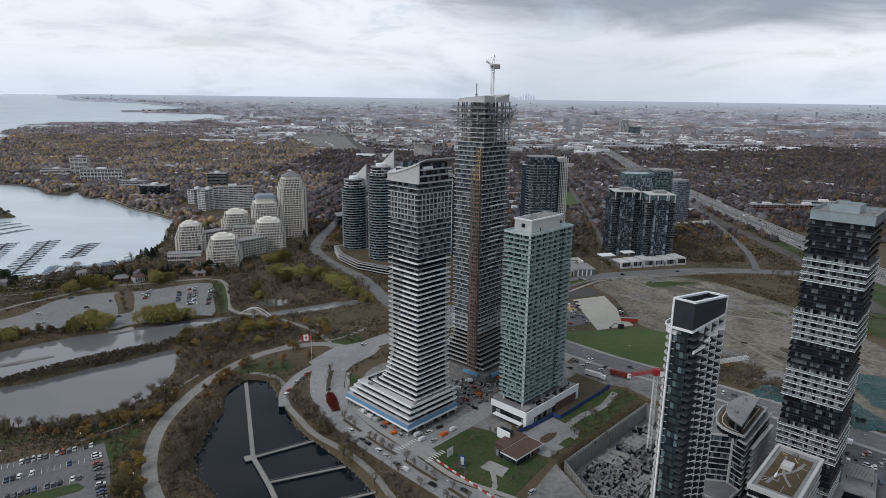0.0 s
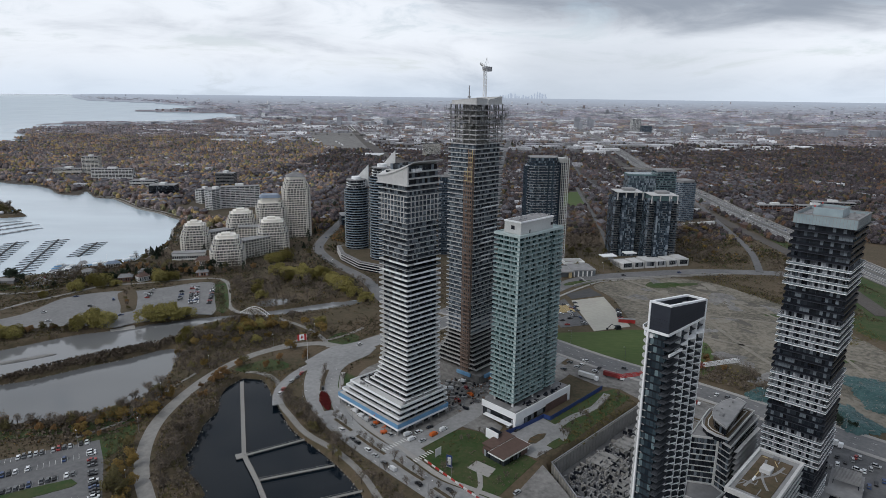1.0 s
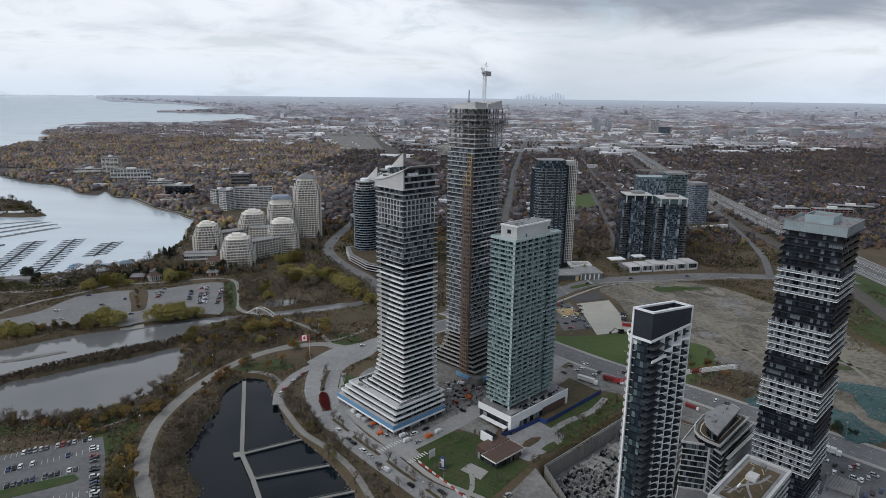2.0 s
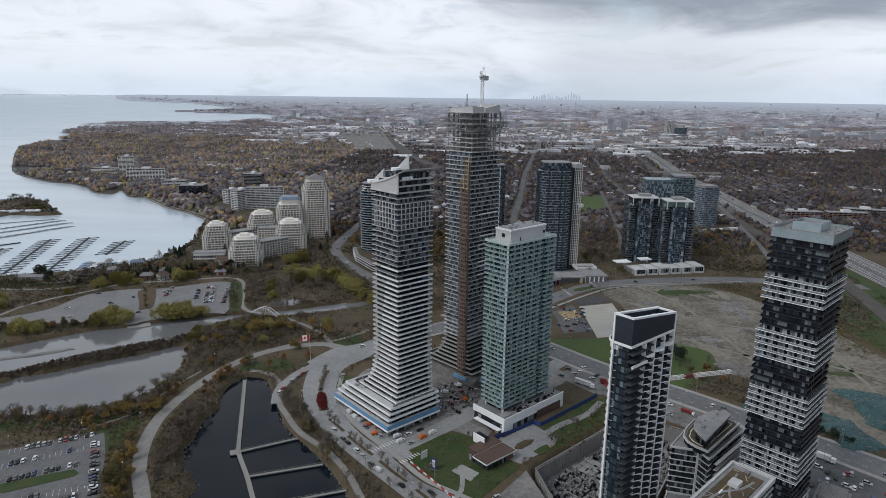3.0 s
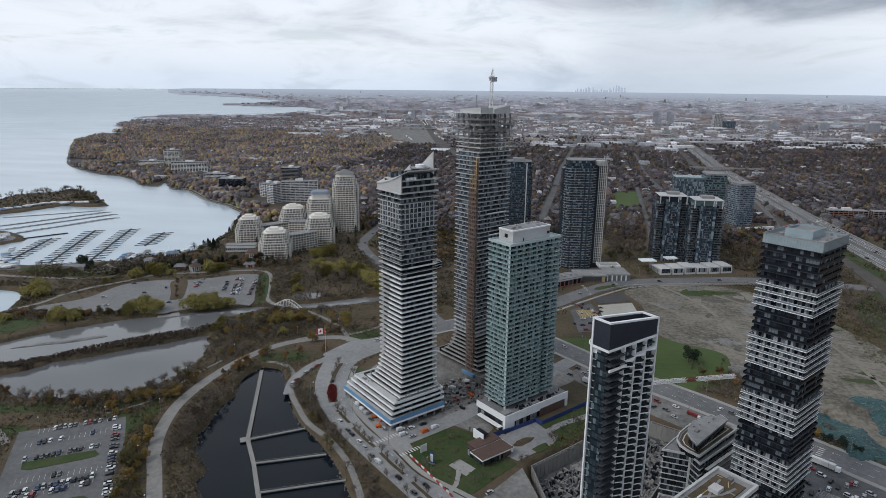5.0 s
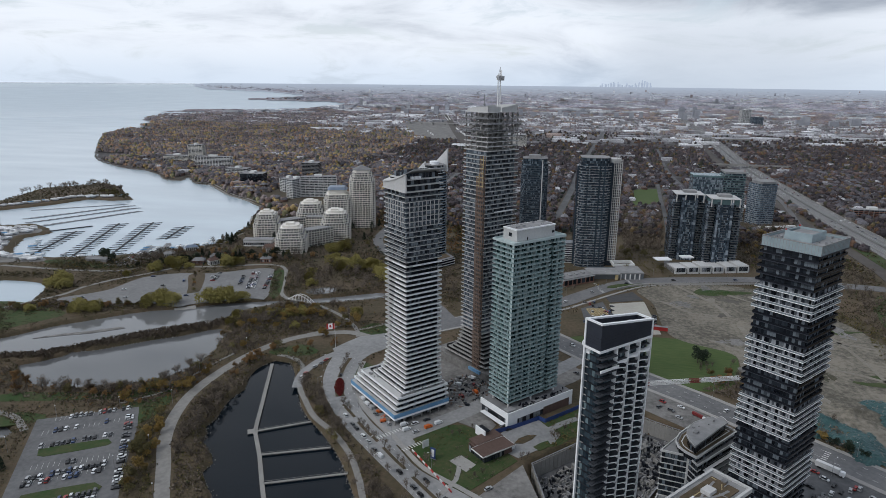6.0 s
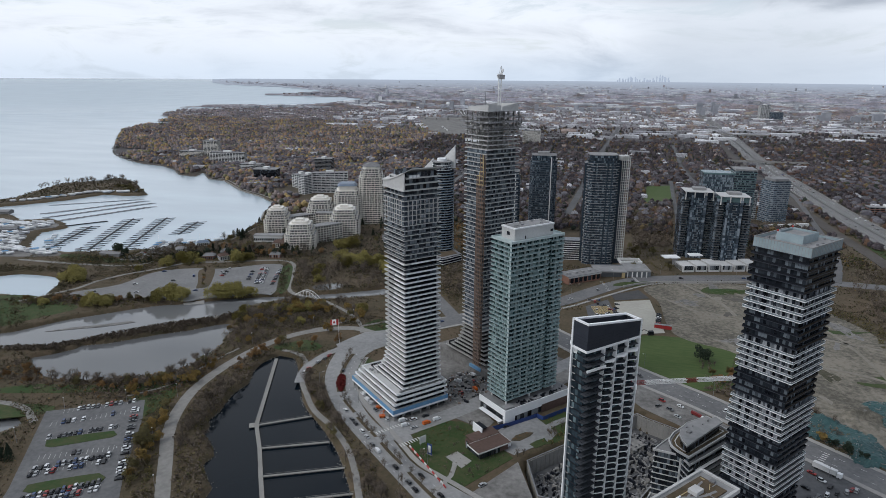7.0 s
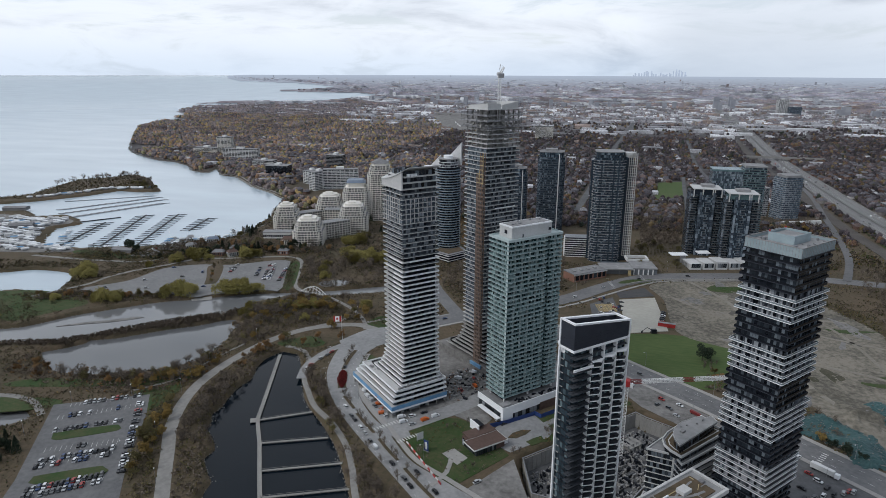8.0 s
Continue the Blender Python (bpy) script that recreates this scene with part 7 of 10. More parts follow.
# ---- freight trains and the water tower ----
TRAINS = (((-790, 3760), (-650, 3260)), ((-766, 3760), (-631, 3234)), ((-607, 3282), (-490, 2780)), ((-500, 2740), (-406, 2435)), ((-592, 3324), (-447, 2669)), ((-570, 3251), (-435, 2756)), ((-523, 2993), (-420, 2640)), ((-685, 3612), (-618, 3401)), ((-577, 2538), (-500, 2333)), ((-461, 2600), (-392, 2400)))
for (x0, y0), (x1, y1) in TRAINS:
    run = Vector((x1 - x0, y1 - y0))
    n = int(run.length / 22)
    tr_ = thing("freight_train", pose(x0, y0, G + 0.55, 0, 0, math.degrees(math.atan2(run.y, run.x))), "string of pale freight cars in the yard", "train", "freight trains")
    for k in range(n):
        if gen.uniform() < 0.88:
            part("freight_car", Shape().box(k * 22, k * 22 + 20, -1.7, 1.7, 0.4, 4.6), M["whitewall"] if gen.uniform() < 0.75 else M["roofgrey"], tr_)
ov = thing("road_bridge", pose(0, 0, G), "long low road bridge across the freight yard", "bridge")
part("deck", ribbon([(-802, 2987), (-600, 2950), (-388, 2922)], 14, 7.0, 8.6, step=60), M["conc"], ov)
for k in range(7):
    part("pier", Shape().box(-780 + 60 * k, -776 + 60 * k, 2976 - 10.5 * k, 2990 - 10.5 * k, -0.5, 7.0), M["conc"], ov)
wt_ = thing("water_tower", pose(-890, 3900, G, 0, 0, 0), "white water tower above the freight yard", "water tower")
part("stem", Shape().cyl(0, 0, -2, 26, 7, 5, 12), M["white"], wt_)
part("tank", Shape().cyl(0, 0, 26, 32, 7, 15, 16).cyl(0, 0, 32, 44, 15, 13, 16), M["white"], wt_)
dm = thing("white_dome_hall", pose(-1062, 3850, G, 0, 0, 8), "low white air-supported dome beside the yard", "hall")
part("dome", Shape().prism(ellipse(44, 26, 20), -2, 9, ellipse(36, 18, 20)).prism(ellipse(36, 18, 20), 9, 14, ellipse(18, 8, 20)), M["white"], dm)
part("long_hall", Shape().box(56, 190, -14, 14, -2, 9), M["roofpale"], dm)
lot_ = Shape()
for k in range(70):
    lot_.obox(-366 + (k % 14) * 4.4 + gen.uniform(-1, 1), 1996 + (k // 14) * 15 + gen.uniform(-3, 3), 3.0, 9.0, G + 0.3, G + 3.0, gen.uniform(-4, 4))
tagged(new("parked_trailers", lot_.mesh("parked_trailers", M["white"])), "white trailers parked in rows far off", "trailers", kind="stuff")

# ---- trees ----
def tree_meshes(seed, height, spread, n_leaf, leaf_size, kind):
    """Trunk with limbs, and a crown of leaf clumps in uneven lobes."""
    r = random.Random(seed)
    wood_, crown = Shape(), Shape()
    th = height * (0.32 if kind != "fir" else 0.9)
    wood_.cyl(0, 0, -0.4, th, height * 0.028, height * 0.016, 6)
    lobes = []
    if kind == "fir":
        for k in range(9):
            z = height * (0.12 + 0.095 * k)
            lobes.append((0, 0, z, spread * (1 - k / 9.5), height * 0.09))
    else:
        for k in range(9):
            a, q = r.uniform(0, 6.28), spread * r.uniform(0.15, 0.75)
            x, y, z = q * math.cos(a), q * math.sin(a), height * (r.uniform(0.3, 0.75) if kind == "willow" else r.uniform(0.45, 0.85))
            wood_.bar((0, 0, th * r.uniform(0.6, 1.0)), (x, y, z), height * 0.009, 4)
            for _ in range(6 if kind == "bare" else 2):
                wood_.bar((x * 0.7, y * 0.7, z * 0.85), (x + r.gauss(0, spread * 0.35), y + r.gauss(0, spread * 0.35), z + r.uniform(0, height * 0.22)), height * 0.004, 3)
            lobes.append((x, y, z, spread * r.uniform(0.35, 0.55), height * r.uniform(0.13, 0.22)))
    for i in range(n_leaf):
        cx, cy, cz, rr, hh = lobes[i % len(lobes)]
        v = Vector((r.gauss(0, 1), r.gauss(0, 1), r.gauss(0, 1))).normalized() * r.uniform(0.45, 1.0) ** 0.5
        p = Vector((cx + v.x * rr, cy + v.y * rr, cz + v.z * hh))
        if kind == "willow" and p.z > height * 0.2:
            p.z = max(0.4, p.z - r.uniform(0, 0.5) * height * (math.hypot(p.x, p.y) / spread))
        d1 = Vector((r.gauss(0, 1), r.gauss(0, 1), r.gauss(0, 1))).normalized()
        d2 = d1.orthogonal().normalized()
        q = leaf_size * r.uniform(0.6, 1.3)
        crown.quad(tuple(p - d1 * q), tuple(p + d2 * q * 0.7), tuple(p + d1 * q), tuple(p - d2 * q * 0.7))
    return wood_, crown


KINDS, GROVE_KINDS = {}, {}
for key, label, args in (
    ("willow_gold", "broad willow with yellow-green autumn leaves", (3, 13, 9.0, 2900, 0.56, "willow", "leaf_willow")),
    ("tree_gold", "round tree with golden autumn leaves", (5, 9.5, 4.6, 760, 0.46, "round", "leaf_gold")),
    ("tree_olive", "round tree with olive-green leaves", (8, 10, 4.8, 800, 0.46, "round", "leaf_olive")),
    ("tree_rust", "small tree with rust-orange leaves", (13, 8, 3.8, 640, 0.42, "round", "leaf_rust")),
    ("tree_bare", "bare leafless grey-brown park tree", (17, 11, 4.6, 240, 0.36, "bare", "leaf_bare")),
    ("tree_bare_small", "small bare leafless street tree", (19, 6.5, 2.4, 110, 0.26, "bare", "leaf_bare")),
    ("fir", "tall dark green evergreen conifer", (23, 11, 3.6, 760, 0.44, "fir", "leaf_fir")),
    ("spruce_round", "dense broad dark green evergreen", (29, 12, 6.5, 1300, 0.5, "round", "leaf_fir")),
):
    *a, lm = args
    w_, c_ = tree_meshes(*a)
    KINDS[key] = (w_.mesh("trunk", M["bark"]), c_.mesh("crown", M[lm]), label)
    seed_, h_, spread_, n_, size_, kind_ = a
    w_, c_ = tree_meshes(seed_ + 1, h_, spread_, int(n_ * 0.55), size_ * 1.15, "round" if kind_ == "bare" else kind_)
    GROVE_KINDS[key] = (w_.mesh("trunk", M["bark"]), c_.mesh("crown", M[lm]), label)


GROVE = {}


def plant(key, x, y, s=1.0, own=True):
    tr, cr, label = KINDS[key]
    if not own:
        # trees that cannot be told apart join one grove of their kind
        tr, cr, label = GROVE_KINDS[key]
        m = pose(x, y, G, 0, 0, rng.uniform(0, 360)) @ Matrix.Diagonal((s, s, s, 1))
        for me in (tr, cr):
            GROVE.setdefault((me.name, me.materials[0].name), []).append((me, np.array(m)))
        return None
    m = pose(x, y, G, 0, 0, rng.uniform(0, 360)) @ Matrix.Diagonal((s * rng.uniform(0.9, 1.15), s * rng.uniform(0.9, 1.15), s * rng.uniform(0.88, 1.15), 1))
    t = thing("tree", m, label, "tree", "park trees")
    part("trunk", tr, None, t)
    part("crown", cr, None, t)
    return t


for x, y, s in ((-441, 501, 1.1), (-433, 494, 0.9), (-448, 492, 0.8), (-365, 441, 0.95), (-358, 446, 0.8), (-372, 438, 0.7), (-318, 468, 1.0), (-308, 473, 1.1), (-300, 478, 1.0), (-312, 480, 0.9), (-268, 490, 1.05), (-261, 494, 1.1), (-252, 497, 1.1), (-243, 503, 0.8), (-411, 430, 0.6),
                (-386, 570, 0.7), (-380, 588, 0.9), (-372, 594, 0.85), (-316, 602, 1.0), (-308, 608, 0.9), (-400, 541, 0.5), (-354, 584, 0.55), (-205, 641, 1.0), (-188, 632, 1.1), (-168, 629, 1.0),
                (-150, 622, 1.1), (-137, 610, 1.0), (-120, 590, 1.1), (-127, 602, 0.9), (-110, 575, 0.9), (-178, 645, 0.9), (-221, 690, 0.8), (-160, 640, 0.9), (-188, 618, 0.9), (-174, 624, 1.0), (-158, 630, 0.95), (-142, 620, 0.9), (-216, 697, 1.1), (-228, 690, 0.9), (-317, 603, 1.0), (-366, 578, 0.9), (-381, 566, 0.9), (-353, 443, 0.7), (-217, 444, 0.75), (-222, 460, 0.6), (-191, 471, 0.6), (-178, 476, 0.75), (-168, 480, 0.7), (-122, 492, 0.7), (-161, 451, 0.5), (-196, 560, 0.7), (-205, 575, 0.7), (-215, 598, 0.7), (-96, 560, 0.8)):
    plant("willow_gold", x, y, s * 1.08)
TREE_ZONES = (
    ("tree_olive", 22, [(-400, 640), (-215, 645), (-190, 700), (-200, 760), (-260, 690), (-300, 660), (-400, 690)]),
    ("tree_bare", 50, [(-400, 640), (-215, 645), (-190, 700), (-200, 760), (-210, 880), (-330, 880), (-420, 860)]),
    ("fir", 30, [(-400, 650), (-330, 720), (-300, 650), (-215, 700), (-200, 860), (-300, 860), (-410, 800)]),
    ("tree_olive", 12, [(112, 690), (165, 700), (168, 790), (115, 780)]),
    ("tree_gold", 22, [(-210, 400), (-170, 395), (-128, 445), (-110, 470), (-150, 500), (-205, 490)]),
    ("tree_olive", 12, [(-210, 400), (-170, 395), (-128, 445), (-110, 470), (-150, 500), (-205, 490)]),
    ("tree_rust", 8, [(-160, 400), (-120, 405), (-110, 430), (-140, 432)]),
    ("tree_olive", 16, [(-300, 300), (-196, 322), (-186, 350), (-200, 375), (-206, 330)]),
    ("tree_gold", 12, [(-180, 280), (-150, 232), (-140, 228), (-160, 262), (-176, 300)]),
    ("tree_olive", 16, [(-180, 280), (-150, 232), (-136, 222), (-160, 262), (-176, 300)]),
    ("tree_olive", 12, [(-440, 425), (-300, 457), (-205, 508), (-205, 520), (-300, 478), (-420, 450)]),
    ("tree_bare", 60, [(-70, 565), (30, 570), (60, 690), (-60, 690)]),
    ("tree_bare", 80, [(-30, 870), (420, 870), (400, 990), (-190, 1000), (-190, 900)]),
    ("tree_olive", 18, [(-240, 850), (-60, 720), (-50, 860), (-190, 900)]),
    ("tree_gold", 20, [(-215, 300), (-182, 330), (-186, 365), (-200, 350), (-215, 325)]),
    ("tree_gold", 14, [(-200, 450), (-150, 470), (-140, 500), (-190, 500)]),
    ("tree_rust", 16, [(-330, 300), (-200, 300), (-200, 318), (-330, 318)]),
    ("tree_rust", 10, [(-360, 455), (-340, 455), (-300, 462), (-390, 450), (-425, 430)]),
    ("tree_bare", 60, [(-300, 300), (-196, 322), (-186, 350), (-200, 375), (-206, 330)]),
    ("tree_bare", 46, [(-215, 395), (-180, 385), (-170, 415), (-190, 470), (-215, 450)]),
    ("tree_bare", 26, [(-215, 430), (-160, 440), (-120, 490), (-160, 510), (-210, 480)]),
    ("tree_bare", 36, [(-430, 590), (-330, 610), (-250, 640), (-250, 660), (-380, 640), (-430, 620)]),
    ("fir", 12, [(-420, 600), (-330, 620), (-230, 650), (-230, 665), (-380, 655), (-420, 630)]),
    ("spruce_round", 9, [(-400, 585), (-330, 605), (-260, 640), (-290, 655), (-380, 625)]),
    ("tree_rust", 24, [(-430, 600), (-330, 620), (-230, 655), (-260, 668), (-390, 650)]),
    ("fir", 8, [(-260, 245), (-225, 225), (-220, 215), (-255, 230)]),
    ("spruce_round", 9, [(-270, 245), (-248, 238), (-215, 205), (-240, 205)]),
    ("tree_rust", 9, [(-258, 238), (-205, 190), (-215, 185), (-262, 225)]),
    ("tree_bare", 40, [(-145, 250), (-130, 268), (-150, 320), (-158, 350), (-162, 320), (-150, 280)]),
    ("tree_rust", 12, [(-160, 340), (-150, 380), (-165, 395), (-170, 360)]),
    ("tree_bare", 30, [(-60, 292), (-95, 335), (-112, 358), (-100, 352), (-82, 326), (-50, 288)]),
    ("tree_olive", 14, [(-62, 290), (-100, 338), (-112, 352), (-96, 336), (-56, 290)]),
    ("tree_bare", 34, [(-45, 276), (-15, 255), (10, 230), (-5, 220), (-30, 250)]),
    ("tree_olive", 10, [(-60, 250), (-35, 240), (-20, 225), (-28, 232)]),
    ("tree_bare", 90, [(-190, 530), (-100, 575), (-95, 620), (-190, 640), (-240, 600)]),
    ("tree_bare", 60, [(135, 790), (180, 830), (200, 1060), (140, 1060), (128, 860)]),
    ("tree_bare", 60, [(255, 760), (300, 745), (370, 975), (282, 930)]),
    ("tree_gold", 12, [(262, 770), (300, 765), (350, 930), (290, 900)]),
    ("tree_bare", 40, [(330, 560), (375, 600), (410, 760), (330, 740)]),
    ("fir", 8, [(-360, 690), (-395, 770), (-390, 700)]),
    ("tree_bare", 16, [(160, 422), (192, 440), (228, 396), (240, 356), (204, 386)]),
    ("tree_bare_small", 16, [(160, 430), (190, 440), (190, 470), (165, 460)]),
    ("tree_rust", 7, [(165, 425), (190, 430), (190, 450), (170, 440)]),
    ("tree_bare_small", 20, [(60, 325), (70, 340), (106, 390), (112, 380)]),
    ("tree_bare", 46, [(-915, 880), (-925, 985), (-880, 1060), (-800, 1020), (-760, 985), (-800, 985), (-870, 1010), (-900, 960)]),
    ("tree_olive", 16, [(-775, 980), (-708, 930), (-725, 924), (-790, 960)]),
    ("tree_bare", 70, [(-1250, 590), (-900, 765), (-880, 785), (-1050, 735), (-1250, 640)]),
)
for key, n, poly in TREE_ZONES:
    xs, ys = [p[0] for p in poly], [p[1] for p in poly]
    X, Y = scatter(n * 8, min(xs), max(xs), min(ys), max(ys))
    ok = (signed(poly, X, Y) > -3) & (water_depth(X, Y) < -1.0)
    for pts, w in LINES[:15]:
        ok &= line_distance(pts, X, Y) > w * 0.8
    for p in (BOULEVARD, LOT, MIDLOTS):
        ok &= signed(p, X, Y) < -1
    for x, y in list(zip(X[ok], Y[ok]))[:n]:
        plant(key, x, y, rng.uniform(0.45, 0.85) if y < 470 else rng.uniform(0.65, 1.1), y < 470 and rng.random() < 0.62)
for (_, mname), items in GROVE.items():
    vs, fs, k = [], [], 0
    polys = {}
    for me, m in items:
        if me.name not in polys:
            co = np.empty(len(me.vertices) * 3)
            me.vertices.foreach_get("co", co)
            polys[me.name] = (co.reshape(-1, 3), [tuple(p.vertices) for p in me.polygons])
        co, fc = polys[me.name]
        vs.append(co @ m[:3, :3].T + m[:3, 3])
        fs += [tuple(i + k for i in f) for f in fc]
        k += len(co)
    gm = bpy.data.meshes.new("grove")
    gm.from_pydata(np.concatenate(vs).tolist(), [], fs)
    gm.materials.append(bpy.data.materials[mname])
    tagged(new("grove", gm), "grove of autumn trees in the park", "trees", kind="stuff")
# street trees in the medians and along the kerbs
for x, y in ((-94, 400), (-93, 393), (-92, 386), (-91, 379), (-72, 336), (-68, 332), (-64, 328), (-54, 317), (-50, 313), (-45, 308), (-40, 304), (-31, 295), (-26, 290), (-20, 285), (-15, 280), (-6, 271), (2, 264), (10, 257), (-79, 388), (-75, 372), (-8, 262), (-22, 274), (-34, 284), (-60, 305), (-78, 325), (-90, 342)):
    plant("tree_bare_small", x, y, rng.uniform(0.8, 1.15))
for x, y in ((17, 326), (20, 323), (14, 328), (22, 325), (4, 318), (8, 320), (-2, 292), (-4, 288), (47, 303), (50, 306), (24, 280), (28, 284)):
    plant("tree_bare_small", x, y, rng.uniform(0.6, 0.9))
plant("spruce_round", 163, 461, 0.95)
plant("spruce_round", 167, 463, 0.8)
plant("spruce_round", -466, 588, 1.1)
plant("spruce_round", -472, 592, 0.9)
plant("spruce_round", -455, 585, 0.8)
plant("spruce_round", -408, 570, 0.6)
plant("tree_rust", -432, 432, 0.8)
for kind, x, y, s in (("tree_olive", -330, 560, 0.45), ("tree_bare", -324, 552, 0.5), ("tree_olive", -319, 541, 0.4), ("tree_rust", -313, 533, 0.5), ("tree_bare", -307, 522, 0.5), ("tree_olive", -302, 515, 0.4)):
    plant(kind, x, y, s)
for kind, x, y, s in (("spruce_round", 223, 360, 0.5), ("spruce_round", 229, 355, 0.55), ("spruce_round", 236, 351, 0.4), ("tree_gold", 219, 366, 0.7)):
    plant(kind, x, y, s)

# ---- thickets, reeds and shrubs ----
def thicket(name, poly, density, h0, h1, material, label, wet=0.6):
    xs, ys = [p[0] for p in poly], [p[1] for p in poly]
    n = int(density * (max(xs) - min(xs)) * (max(ys) - min(ys)))
    X, Y = scatter(n, min(xs), max(xs), min(ys), max(ys))
    ok = (signed(poly, X, Y) > 0) & (water_depth(X, Y) < -wet)
    for pts, w in LINES:
        ok &= line_distance(pts, X, Y) > w * 0.9
    for p in (BOULEVARD, LOT, MIDLOTS):
        ok &= signed(p, X, Y) < -0.5
    X, Y = X[ok], Y[ok]
    k = 9
    n = len(X)
    H = gen.uniform(h0, h1, n)
    px = X[:, None] + gen.normal(0, 0.6, (n, k)) * H[:, None] * 0.6
    py = Y[:, None] + gen.normal(0, 0.6, (n, k)) * H[:, None] * 0.6
    pz = ground_height(px.ravel(), py.ravel()).reshape(n, k) + H[:, None] * gen.uniform(0.1, 0.9, (n, k))
    P = np.stack([px, py, pz], -1)[:, :, None, :]
    d1 = gen.normal(0, 1, (n, k, 1, 3))
    d1[..., 2] = np.abs(d1[..., 2]) + 0.4
    d1 /= np.linalg.norm(d1, axis=-1, keepdims=True)
    d2 = np.cross(d1, gen.normal(0, 1, (n, k, 1, 3)))
    d2 /= np.linalg.norm(d2, axis=-1, keepdims=True)
    q = (H[:, None, None, None] * gen.uniform(0.2, 0.42, (n, k, 1, 1)))
    V = np.concatenate([P - d1 * q, P + d2 * q * 0.7, P + d1 * q, P - d2 * q * 0.7], 2).reshape(-1, 3)
    Fc = np.arange(len(V)).reshape(-1, 4)
    return tagged(new(name, tri_mesh(name, V, Fc, M[material])), label, "shrubs", kind="stuff")


